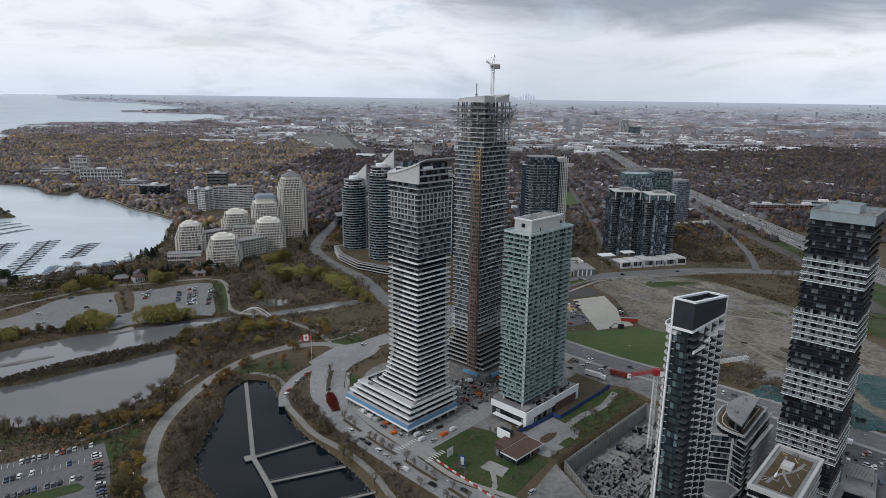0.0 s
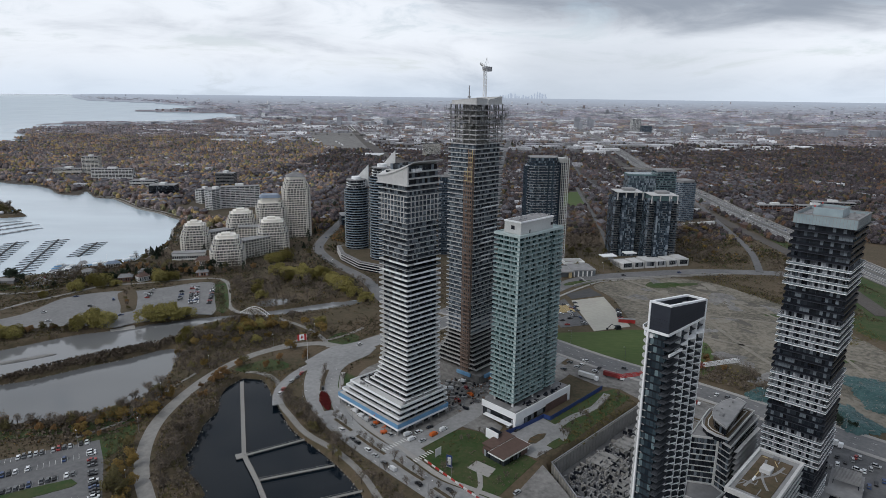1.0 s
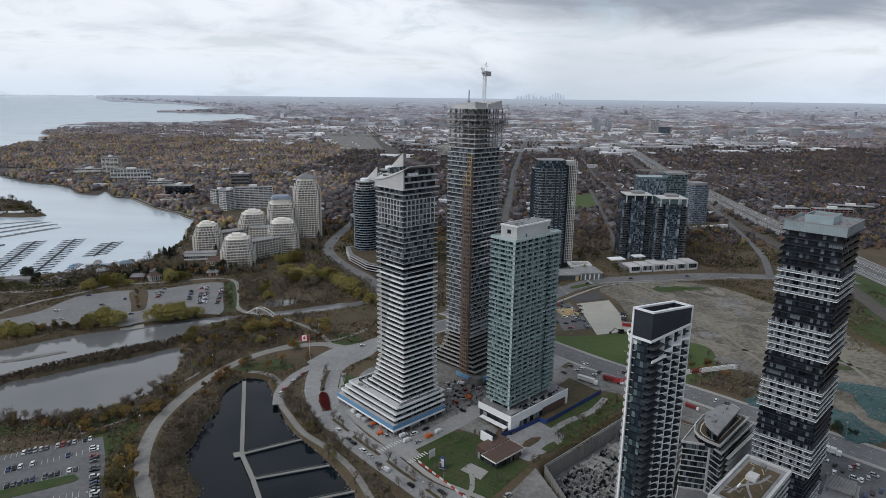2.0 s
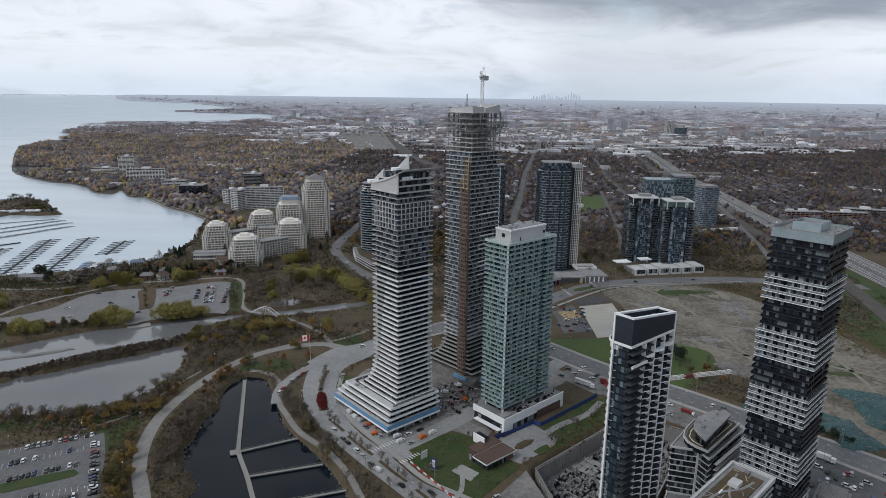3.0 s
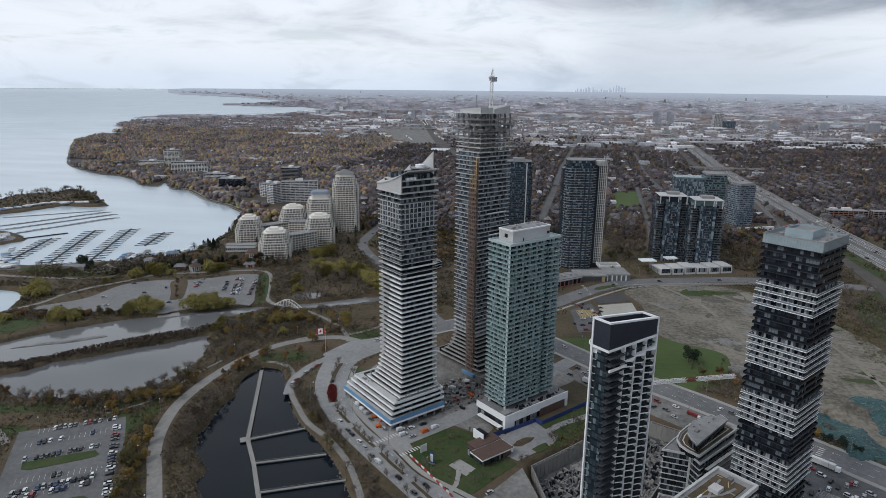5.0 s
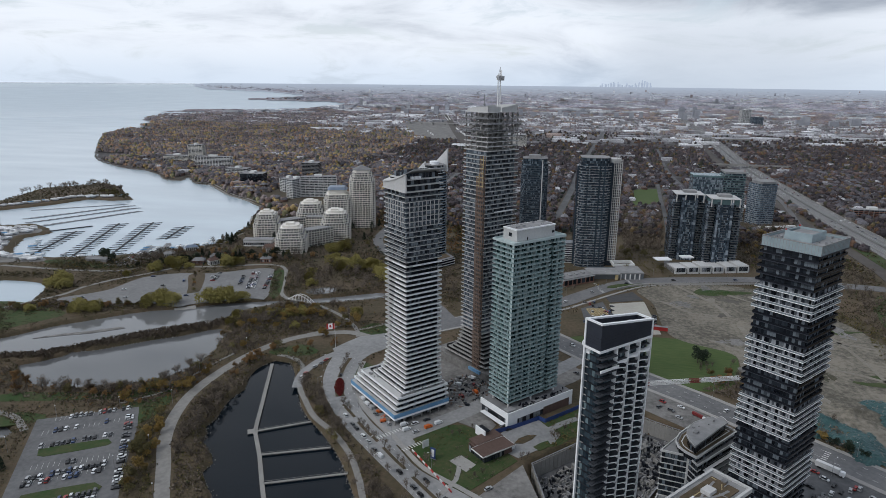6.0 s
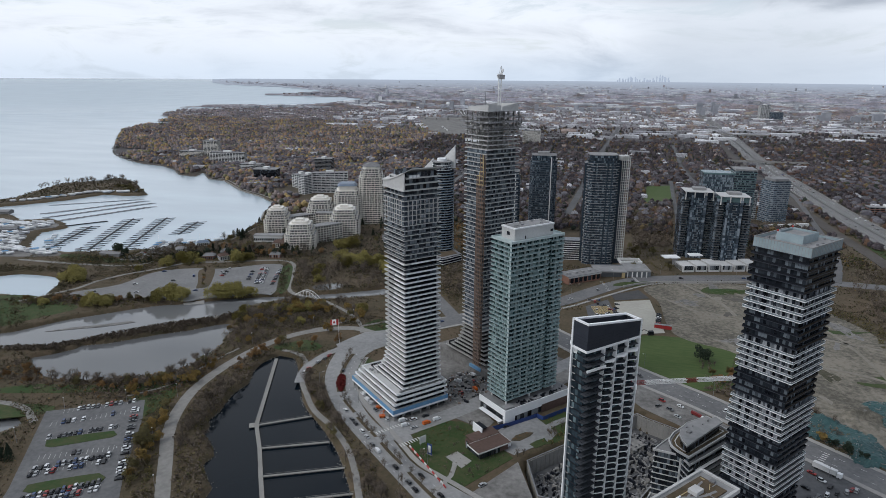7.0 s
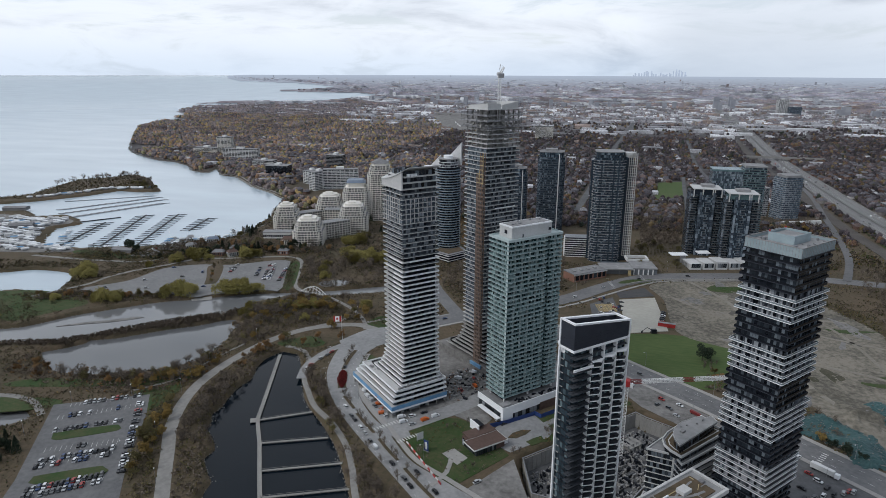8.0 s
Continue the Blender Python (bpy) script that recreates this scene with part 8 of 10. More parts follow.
THICKETS = (
    ([(-146, 215), (-100, 215), (-120, 262), (-140, 300), (-146, 345), (-155, 392), (-172, 385), (-176, 345), (-166, 296), (-150, 262), (-128, 228)], 0.14, 0.8, 2.4, "leaf_bare", "brown bare shrubs on the pond bank"),
    ([(-146, 215), (-100, 215), (-120, 262), (-140, 300), (-146, 345), (-155, 392), (-172, 385), (-176, 345), (-166, 296), (-150, 262), (-128, 228)], 0.05, 0.8, 2.0, "leaf_olive", "olive shrubs on the pond bank"),
    ([(-182, 275), (-150, 225), (-130, 205), (-118, 206), (-146, 252), (-166, 285), (-178, 320), (-184, 350), (-196, 318)], 0.12, 0.6, 1.9, "leaf_olive", "green-brown shrubs between car park and path"),
    ([(-330, 296), (-200, 296), (-182, 335), (-184, 375), (-206, 385), (-212, 340), (-250, 316), (-330, 328)], 0.09, 0.8, 2.4, "leaf_bare", "bare shrubs along the lagoon"),
    ([(-330, 296), (-200, 296), (-182, 335), (-184, 375), (-206, 385), (-212, 340), (-250, 316), (-330, 328)], 0.03, 0.8, 2.2, "leaf_rust", "rust-coloured shrubs along the lagoon"),
    ([(-225, 400), (-168, 392), (-140, 440), (-120, 470), (-170, 508), (-200, 508), (-225, 470)], 0.12, 0.7, 2.2, "leaf_bare", "brown thicket between the ponds"),
    ([(-225, 400), (-168, 392), (-140, 440), (-120, 470), (-170, 508), (-200, 508), (-225, 470)], 0.04, 0.8, 2.2, "leaf_olive", "olive thicket between the ponds"),
    ([(-380, 330), (-320, 350), (-262, 404), (-225, 432), (-222, 456), (-242, 450), (-262, 432), (-308, 386), (-336, 362), (-375, 350)], 0.4, 1.2, 2.8, "reed", "dry brown reeds on the narrow dike"),
    ([(-440, 420), (-300, 455), (-200, 510), (-200, 522), (-300, 480), (-380, 450), (-430, 455)], 0.14, 0.8, 2.4, "leaf_bare", "bare shrubs on the channel bank"),
    ([(-440, 420), (-300, 455), (-200, 510), (-200, 522), (-300, 480), (-380, 450), (-430, 455)], 0.05, 0.8, 2.4, "leaf_olive", "olive shrubs on the channel bank"),
    ([(-240, 515), (-95, 560), (-90, 640), (-190, 660), (-250, 610)], 0.08, 0.6, 1.9, "leaf_bare", "brown scrub on the marshy ground"),
    ([(-120, 358), (-50, 285), (0, 215), (12, 226), (-40, 288), (-78, 327), (-104, 368)], 0.12, 0.6, 1.8, "leaf_bare", "brown shrubs between promenade and boulevard"),
    ([(-120, 358), (-50, 285), (0, 215), (12, 226), (-40, 288), (-78, 327), (-104, 368)], 0.05, 0.6, 1.7, "leaf_olive", "green shrubs between promenade and boulevard"),
    ([(-440, 575), (-250, 640), (-215, 665), (-380, 665), (-450, 610)], 0.06, 1.0, 3.0, "leaf_bare", "bare shrubs behind the car parks"),
    ([(125, 780), (185, 820), (205, 1090), (130, 1080)], 0.08, 1.5, 4.5, "leaf_bare", "brown scrub on waste ground"),
    ([(-60, 560), (30, 565), (70, 620), (60, 690), (-60, 690), (-90, 640)], 0.05, 0.8, 2.6, "leaf_bare", "brown scrub beyond the towers"),
    ([(-40, 860), (420, 860), (420, 1000), (-190, 1000)], 0.03, 1.5, 4.0, "leaf_bare", "bare scrub before the suburb"),
    ([(-250, 860), (-60, 700), (-40, 900), (-200, 930)], 0.04, 1.2, 3.4, "leaf_rust", "brown scrub behind the rounded towers"),
    ([(250, 750), (300, 735), (380, 985), (270, 950)], 0.03, 1.5, 4.0, "leaf_bare", "bare scrub beside the railway"),
    ([(320, 540), (380, 560), (420, 780), (330, 740)], 0.03, 1.2, 3.2, "leaf_bare", "bare scrub beside the railway"),
    ([(-930, 850), (-890, 900), (-840, 950), (-760, 970), (-720, 940), (-760, 1000), (-890, 1070)], 0.015, 0.8, 2.0, "leaf_bare", "bare shrubs on the spit"),
    ([(-430, 640), (-210, 640), (-90, 560), (-80, 600), (-120, 680), (-190, 780), (-215, 900), (-300, 900), (-420, 900)], 0.05, 0.8, 2.6, "leaf_bare", "brown garden shrubs round the cream apartments"),
    ([(-430, 640), (-210, 640), (-90, 560), (-80, 600), (-120, 680), (-190, 780), (-215, 900), (-300, 900), (-420, 900)], 0.02, 0.8, 2.6, "leaf_fir", "dark evergreen shrubs round the cream apartments"),
    ([(-520, 545), (-380, 560), (-330, 610), (-400, 650), (-470, 590)], 0.05, 0.8, 2.4, "leaf_olive", "olive shrubs behind the marina"),
    ([(110, 690), (170, 700), (170, 800), (110, 790)], 0.05, 0.8, 2.0, "leaf_olive", "green-brown scrub between the towers"),
    ([(300, 480), (345, 500), (345, 560), (310, 600), (280, 660), (240, 680), (262, 650), (312, 560)], 0.10, 0.6, 1.8, "leaf_olive", "rough green growth along the site edge"),
    ([(160, 418), (176, 432), (192, 440), (225, 402), (244, 356), (230, 350), (204, 384)], 0.16, 0.8, 2.6, "leaf_bare", "brown bushes between the avenue and the cleared site"),
    ([(160, 418), (176, 432), (192, 440), (225, 402), (244, 356), (230, 350), (204, 384)], 0.05, 0.8, 2.2, "leaf_olive", "olive bushes between the avenue and the cleared site"),
    ([(-18, 303), (-2, 328), (20, 324), (-4, 294)], 0.10, 0.3, 1.1, "leaf_olive", "weeds and low shrubs on the corner lot"),
    ([(-4, 291), (22, 320), (44, 300), (22, 268)], 0.07, 0.3, 1.2, "leaf_bare", "brown weeds round the pavilion"),
    ([(56, 346), (90, 382), (108, 388), (86, 348), (66, 324)], 0.14, 0.3, 1.3, "leaf_olive", "weeds on the green strip"),
    ([(41, 319), (48, 328), (52, 329), (46, 320)], 0.5, 0.4, 1.0, "leaf_rust", "rust-red shrubs in the yard bed"),
    ([(60, 322), (72, 318), (116, 374), (106, 392)], 0.16, 0.6, 1.8, "leaf_olive", "overgrown shrubs above the shoring wall"),
)
for poly, den, h0, h1, mname, label in THICKETS:
    thicket("thicket", poly, den, h0, h1, mname, label)


# ---- rough growth over all the open ground ----
M["scrub"] = many_tones("rough_growth", [(0.30, (0.102, 0.082, 0.060)), (0.22, (0.068, 0.058, 0.046)), (0.22, (0.076, 0.073, 0.034)), (0.10, (0.145, 0.112, 0.068)), (0.11, (0.046, 0.058, 0.025)), (0.05, (0.18, 0.125, 0.045))])


def patchy(X, Y):
    """Broad drifts of growth and gaps between them."""
    return 0.5 + 0.22 * np.sin(X * 0.071 + 1.3 * np.sin(Y * 0.031)) + 0.22 * np.sin(Y * 0.083 + 1.7 * np.sin(X * 0.027)) + 0.14 * np.sin(X * 0.19 + Y * 0.23)


def rough_growth(n, x0, x1, y0, y1, h0, h1, k, label):
    X, Y = scatter(n, x0, x1, y0, y1)
    ok = free_ground(X, Y, 0.3) & (gen.uniform(0, 1, n) < patchy(X, Y) ** 1.5 * 1.3) & (signed(PIT, X, Y) < -1)
    X, Y = X[ok], Y[ok]
    n = len(X)
    H = h0 + (h1 - h0) * gen.uniform(0, 1, n) ** 2.2
    px = X[:, None] + gen.normal(0, 0.75, (n, k)) * H[:, None]
    py = Y[:, None] + gen.normal(0, 0.75, (n, k)) * H[:, None]
    pz = ground_height(px.ravel(), py.ravel()).reshape(n, k) + H[:, None] * gen.uniform(0.05, 0.8, (n, k))
    P = np.stack([px, py, pz], -1)[:, :, None, :]
    d1 = gen.normal(0, 1, (n, k, 1, 3))
    d1 /= np.linalg.norm(d1, axis=-1, keepdims=True)
    d2 = np.cross(d1, gen.normal(0, 1, (n, k, 1, 3)))
    d2 /= np.linalg.norm(d2, axis=-1, keepdims=True)
    q = H[:, None, None, None] * gen.uniform(0.25, 0.5, (n, k, 1, 1))
    V = np.concatenate([P - d1 * q, P + d2 * q * 0.7, P + d1 * q, P - d2 * q * 0.7], 2).reshape(-1, 3)
    return tagged(new("rough_growth", tri_mesh("rough_growth", V, np.arange(len(V)).reshape(-1, 4), M["scrub"])), label, "shrubs", kind="stuff")


rough_growth(105000, -560, 20, 190, 560, 0.45, 1.7, 5, "brown and olive rough growth in the lakeside park")
rough_growth(60000, -520, 420, 545, 760, 0.6, 2.4, 5, "brown scrub and weeds behind the towers")
rough_growth(26000, -440, 440, 740, 1010, 1.2, 4.6, 7, "brown scrub and small trees before the suburb")

thicket("thicket", [(-1250, 575), (-900, 760), (-860, 800), (-800, 880), (-780, 930), (-735, 925), (-706, 930), (-770, 992), (-878, 1065), (-930, 980), (-895, 840), (-925, 795), (-1300, 640)], 0.05, 0.8, 2.6, "scrub", "brown scrub along the spit")
thicket("thicket", [(-620, 480), (-545, 492), (-519, 510), (-475, 512), (-450, 496), (-436, 470), (-426, 480), (-440, 510), (-480, 526), (-560, 520), (-640, 500)], 0.12, 0.8, 2.4, "scrub", "brown hedge round the basin")
thicket("thicket", [(-480, 548), (-420, 562), (-330, 605), (-250, 640), (-250, 655), (-340, 640), (-430, 600), (-500, 566)], 0.10, 0.8, 3.0, "scrub", "mixed hedges behind the marina")
thicket("thicket", [(-480, 548), (-420, 562), (-330, 605), (-250, 640), (-250, 655), (-340, 640), (-430, 600), (-500, 566)], 0.012, 1.5, 3.4, "leaf_fir", "dark evergreen hedges behind the marina")
thicket("thicket", [(-470, 425), (-440, 425), (-390, 440), (-340, 455), (-330, 462), (-390, 450), (-440, 445)], 0.10, 0.6, 2.2, "scrub", "brown shrubs on the channel bank")

# ---- near buildings beside the banded tower ----
def local_poly(pts, ox, oy):
    return [(x - ox, y - oy) for x, y in pts]


def ccw(pts):
    area = sum(a[0] * b[1] - b[0] * a[1] for a, b in zip(pts, pts[1:] + pts[:1]))
    return pts if area > 0 else pts[::-1]


def curved_midrise():
    t = thing("curved_midrise", pose(138, 290, G), "dark mid-rise with white slab edges and a curved pale roof", "building")
    low = ccw(local_poly([(117, 280.5), (128.6, 278.6), (132, 271.5), (157.5, 302), (149, 310), (133, 305)], 138, 290))
    mid = ccw(local_poly([(131.5, 273.2), (127.2, 277), (124.6, 281), (124, 286), (126.5, 292.5), (133, 302), (146, 308.5), (154.5, 302)], 138, 290))
    high = ccw(local_poly([(131, 275.5), (129.3, 279.5), (128.6, 284), (129.6, 289), (133, 295.6), (139.5, 301.6), (143.5, 304.6), (149, 301)], 138, 290))
    crest = ccw(local_poly([(130.2, 273.6), (128.5, 278.6), (127.7, 283.6), (128.8, 289.2), (132.5, 296.2), (139.4, 302.4), (143.4, 305.2), (145, 303.6), (147.8, 306.4), (148.9, 304.6), (150.2, 301.2)], 138, 290))
    fh = 3.05
    for i in range(10):
        z = i * fh
        part("floor_slab", Shape().prism(grow(low, 0.45), z + fh - 0.2, z + fh + 0.12), M["slabgrey"], t)
        part("window_band", panes(low, z + 0.1, z + fh - 0.25, 1.5, 0.2), M["pane_dim"], t, kind="stuff")
        rail = Shape()
        strip((-4, -17.2), (17.5, 9.2), 0.05, z + 0.2, z + 1.1, rail)
        part("balcony_rail", rail, M["darkrail"], t)
        if i > 1:
            part("balcony_slab", Shape().prism([(-3.2, -17.0), (-2.0, -18.2), (19.0, 6.6), (17.8, 8.0)], z - 0.12, z + 0.12), M["slabgrey"], t)
    part("core", Shape().prism(grow(low, -0.3), -0.6, 30.4), M["charcoal"], t)
    part("terrace", Shape().prism(grow(low, 0.2), 30.5, 30.8), M["roofgrey"], t)
    part("terrace_parapet", ring(grow(low, 0.6), grow(low, 0.2), 30.4, 31.5), M["slabgrey"], t)
    part("window_band", panes(mid, 30.8, 33.4, 1.6, 0.2), M["pane_dark"], t, kind="stuff")
    part("core", Shape().prism(grow(mid, -0.3), 30.8, 33.4), M["charcoal"], t)
    part("floor_slab", Shape().prism(grow(mid, 0.5), 33.3, 33.7), M["roofgrey"], t)
    part("terrace_parapet", ring(grow(mid, 0.7), grow(mid, 0.2), 33.3, 34.5), M["slabgrey"], t)
    part("green_terrace", Shape().prism(grow(mid, -0.8), 33.7, 34.0), M["soil"], t, "brown sedum roof terrace")
    part("terrace_path", ring(grow(mid, -2.0), grow(mid, -2.5), 33.8, 34.1), M["slabgrey"], t)
    part("window_band", panes(high, 34.0, 38.2, 1.6, 0.2), M["pane_dark"], t, kind="stuff")
    part("core", Shape().prism(grow(high, -0.3), 33.9, 38.3), M["charcoal"], t)
    part("roof", Shape().prism(crest, 38.3, 39.2), M["roofpale"], t)
    part("roof_edge", ring(crest, [(0.985 * x, 0.985 * y) for x, y in crest], 39.0, 39.4), M["slabgrey"], t)
    for x, y, w, h in ((-5.5, -3.5, 2.6, 0.9), (-6, 1, 1, 0.5), (5, 10, 0.8, 1.0), (-3, 3, 0.7, 0.5), (2, 6, 0.6, 0.6)):
        part("roof_vent", Shape().obox(x, y, w, w * 0.7, 39.2, 39.2 + h, 55), M["roofgrey"], t)
    part("corner_fin", Shape().box(-9.6, -8.7, -12.6, -11.6, -0.6, 33.6), M["whitewall"], t, "pale vertical corner fin")
    base = ccw(local_poly([(112, 268), (121, 261), (132, 271.5), (128.6, 278.6), (117, 280.5)], 138, 290))
    part("porch_roof", Shape().prism(base, 4.6, 5.6), M["roofgrey"], t)
    part("porch_wall", Shape().prism(grow(base, -0.6), -0.6, 4.6), M["pane_grey"], t)
    part("porch_parapet", ring(grow(base, 0.1), grow(base, -0.4), 5.4, 6.4), M["slabgrey"], t)
    return t


curved_midrise()


def roof_garden_block():
    t = thing("roof_garden_block", pose(107.5, 214.5, G, 0, 0, 50), "pale flat-roofed building with brown planting beds on its roof", "building")
    U, V, H = 38.5, 16.5, 46.5
    o = rect(0, U, -V, 0)
    for i in range(15):
        part("window_band", panes(o, i * 3.05 + 0.2, i * 3.05 + 2.6, 1.9, 0.22), M["pane_dark"], t, kind="stuff")
        part("floor_slab", Shape().prism(grow(o, 0.35), i * 3.05 + 2.6, i * 3.05 + 3.2), M["slabgrey"], t)
    part("core", Shape().prism(grow(o, -0.3), -0.6, H - 0.4), M["charcoal"], t)
    part("roof", Shape().prism(grow(o, -0.4), H - 0.9, H - 0.2), M["roofpale"], t)
    part("parapet", ring(grow(o, 0.5), grow(o, -0.6), H - 1.2, H + 0.7), M["slabgrey"], t)
    part("planting_bed", Shape().box(3.5, 34, -14.2, -2.2, H - 0.2, H + 0.25), M["soil"], t, "brown sedum planting bed")
    part("paver_walk", ribbon([(6, -4.5), (14, -6), (22, -10.5), (30, -12)], 1.1, H + 0.1, H + 0.33, step=2), M["roofpale"], t)
    part("paver_walk", ribbon([(9, -12), (16, -8), (24, -6), (31, -5)], 0.9, H + 0.1, H + 0.35, step=2), M["roofpale"], t)
    part("plant_room", Shape().box(20, 25, -9.5, -5.5, H - 0.2, H + 1.9), M["slabgrey"], t)
    part("hatch", Shape().box(33.5, 35.5, -8.5, -6.5, H - 0.2, H + 0.9), M["roofgrey"], t)
    part("bench", Shape().box(12, 15, -6, -5.4, H + 0.2, H + 0.9), M["white"], t)
    for k in range(12):
        x, y = rng.uniform(4, 33), rng.uniform(-13.5, -3)
        part("duct", Shape().obox(x, y, rng.uniform(2, 7), 0.3, H + 0.2, H + 0.5, rng.choice((0, 90, 30, -25))), M["roofpale"] if k % 3 else M["yellow"], t)
    return t


roof_garden_block()
gar = thing("pergola_block", pose(188.5, 279, G, 0, 0, 57), "low dark building with a timber pergola on its roof", "building")
part("wall", Shape().box(-9, 17, -10, 3.5, -0.6, 7), M["pane_dark"], gar)
part("roof", Shape().box(-9.4, 17.4, -10.4, 3.9, 7, 7.6), M["roofgrey"], gar)
for k in range(12):
    part("trellis_beam", Shape().box(2 + 1.2 * k, 2.4 + 1.2 * k, -9, 2.5, 9.8, 10.2), M["roofpale"], gar)
for y in (-8.6, 2.0):
    part("trellis_rail", Shape().box(1.5, 16.2, y, y + 0.4, 9.4, 9.8), M["charcoal"], gar)
    for x in (2, 8.5, 15):
        part("post", Shape().box(x, x + 0.3, y, y + 0.3, 7.6, 9.4), M["charcoal"], gar)
lb = thing("tower_podium", pose(163.9, 256.6, G, 0, 0, 50), "dark glazed podium round the foot of the banded tower", "building")
part("wall", Shape().box(-3, 30, -3, 27, -0.6, 6.4), M["pane_dark"], lb)
part("roof", Shape().box(-3.5, 30.5, -3.5, 27.5, 6.4, 7.0), M["roofgrey"], lb)

# ---- excavation ----
def excavation():
    t = thing("shoring_wall", pose(0, 0, G), "concrete shoring wall with upright piles round the excavation", "retaining wall")
    hole = ccw(grow(ccw(PIT), -2.8))
    for i, (a, b) in enumerate(edges(hole)):
        a, b = Vector(a), Vector(b)
        n = max(1, int((b - a).length / 3.2))
        for j in range(n):
            p, q = a.lerp(b, j / n), a.lerp(b, (j + 1) / n)
            d = (q - p).normalized() * 0.12
            part("wall_panel", strip(tuple(q - d), tuple(p + d), 0.5, -9.2, 0.4 + (0.0 if i else 0.5)), M["conc"], t)
            part("soldier_pile", Shape().obox(p.x, p.y, 0.45, 0.45, -9.2, 1.1), M["concpad"], t)
    part("cap_rail", ring(grow(hole, 0.5), grow(hole, -0.1), 0.9, 1.2), M["steel"], t)
    fl = Shape().prism(grow(hole, 0.2), -9.6, -8.9)
    part("pit_floor", fl, M["asphalt"], t)
    return hole


HOLE = excavation()
fx, fy = scatter(4200, 50, 150, 262, 372)
inside = signed(grow(HOLE, -4), fx, fy) > 0
fw, fb, fr = Shape(), Shape(), Shape()
for k, (x, y) in enumerate(zip(fx[inside], fy[inside])):
    h = gen.uniform(0.2, 2.6) if k % 3 else gen.uniform(0.2, 0.6)
    s = (fw, fb, fr)[int(gen.integers(0, 3))]
    s.obox(x, y, gen.uniform(0.3, 3.6), gen.uniform(0.15, 0.9), -6.2, -5.9 + h, 50 + 90 * int(gen.integers(0, 2)) + gen.normal(0, 6))
for s, m, nm, lb in ((fw, "roofpale", "form_board", "pale formwork boards and rebar on the pit floor"), (fb, "charcoal", "site_gear", "dark site gear on the pit floor"), (fr, "conc", "timber_stack", "grey form timber stacked on the pit floor")):
    tagged(new(nm, s.mesh(nm, M[m])), lb, "site material", kind="stuff")
for x, y, w, d, h in ((84, 318, 16, 12, 1.7), (100, 335, 14, 10, 2.4), (112, 345, 12, 9, 2.0), (92, 296, 18, 10, 1.4)):
    t = thing("concrete_pour", pose(x, y, -6.0, 0, 0, 50), "fresh concrete walls rising from the excavation", "building site")
    for k in range(3):
        part("wall", Shape().box(-w / 2 + k * w / 3, -w / 2 + k * w / 3 + 0.4, -d / 2, d / 2, 0, h), M["conc"], t)
    part("slab", Shape().box(-w / 2, w / 2, -d / 2, d / 2, h - 0.3, h), M["conc"], t)
    for k in range(8):
        part("column", Shape().obox(-w / 2 + (k % 4) * w / 3.2, -d / 3 + (k // 4) * d / 1.6, 0.6, 0.6, 0, h + 1.6), M["roofpale"], t)
cr2 = thing("tower_crane", pose(106, 330, -5.9), "white tower crane with a red slewing head over the excavation", "crane")
part("mast", lattice(Shape(), (0, 0, 0), (0, 0, 47), 1.9, 22, 0.11), M["whitesteel"], cr2)
part("slewing_head", Shape().box(-1.6, 1.6, -1.6, 1.6, 47, 50.5), M["redsteel"], cr2, "red slewing head")
part("cab", Shape().box(1.6, 3.4, -1.2, 0.6, 46.4, 49), M["white"], cr2)
part("counter_jib", lattice(Shape(), (-1, -0.5, 49.4), (-16, -6, 49.4), 1.5, 8, 0.12), M["redsteel"], cr2, "red counter jib")
part("jib", lattice(Shape(), (8, 3.0, 49.4), (31, 12, 49.4), 1.7, 11, 0.13), M["whitesteel"], cr2)
part("jib_joint", lattice(Shape(), (1, 0.4, 49.4), (8, 3.0, 49.4), 1.7, 3, 0.13), M["lorryred"], cr2, "red lattice section")
part("jib_joint", lattice(Shape(), (31, 12, 49.4), (37, 14.3, 49.4), 1.7, 3, 0.13), M["lorryred"], cr2, "red lattice section")
part("jib", lattice(Shape(), (37, 14.3, 49.4), (60, 23.2, 49.4), 1.7, 11, 0.13), M["whitesteel"], cr2)

# ---- hoarding, pavilion and corner lot ----
hd = thing("site_hoarding", pose(0, 0, G), "dark blue plywood hoarding beside the white podium", "fence")
HOARD = [(23, 322), (38, 333.5), (53, 348.5), (57, 346), (86, 379), (96, 391)]
for a, b in zip(HOARD, HOARD[1:]):
    a, b = Vector(a), Vector(b)
    n = max(1, int((b - a).length / 2.5))
    for j in range(n):
        p, q = a.lerp(b, j / n), a.lerp(b, (j + 1) / n)
        d = (q - p).normalized() * 0.03
        part("panel", strip(tuple(p), tuple(q - d), 0.12, -0.3, 2.9 + 0.1 * (j % 2)), M["hoard"], hd)


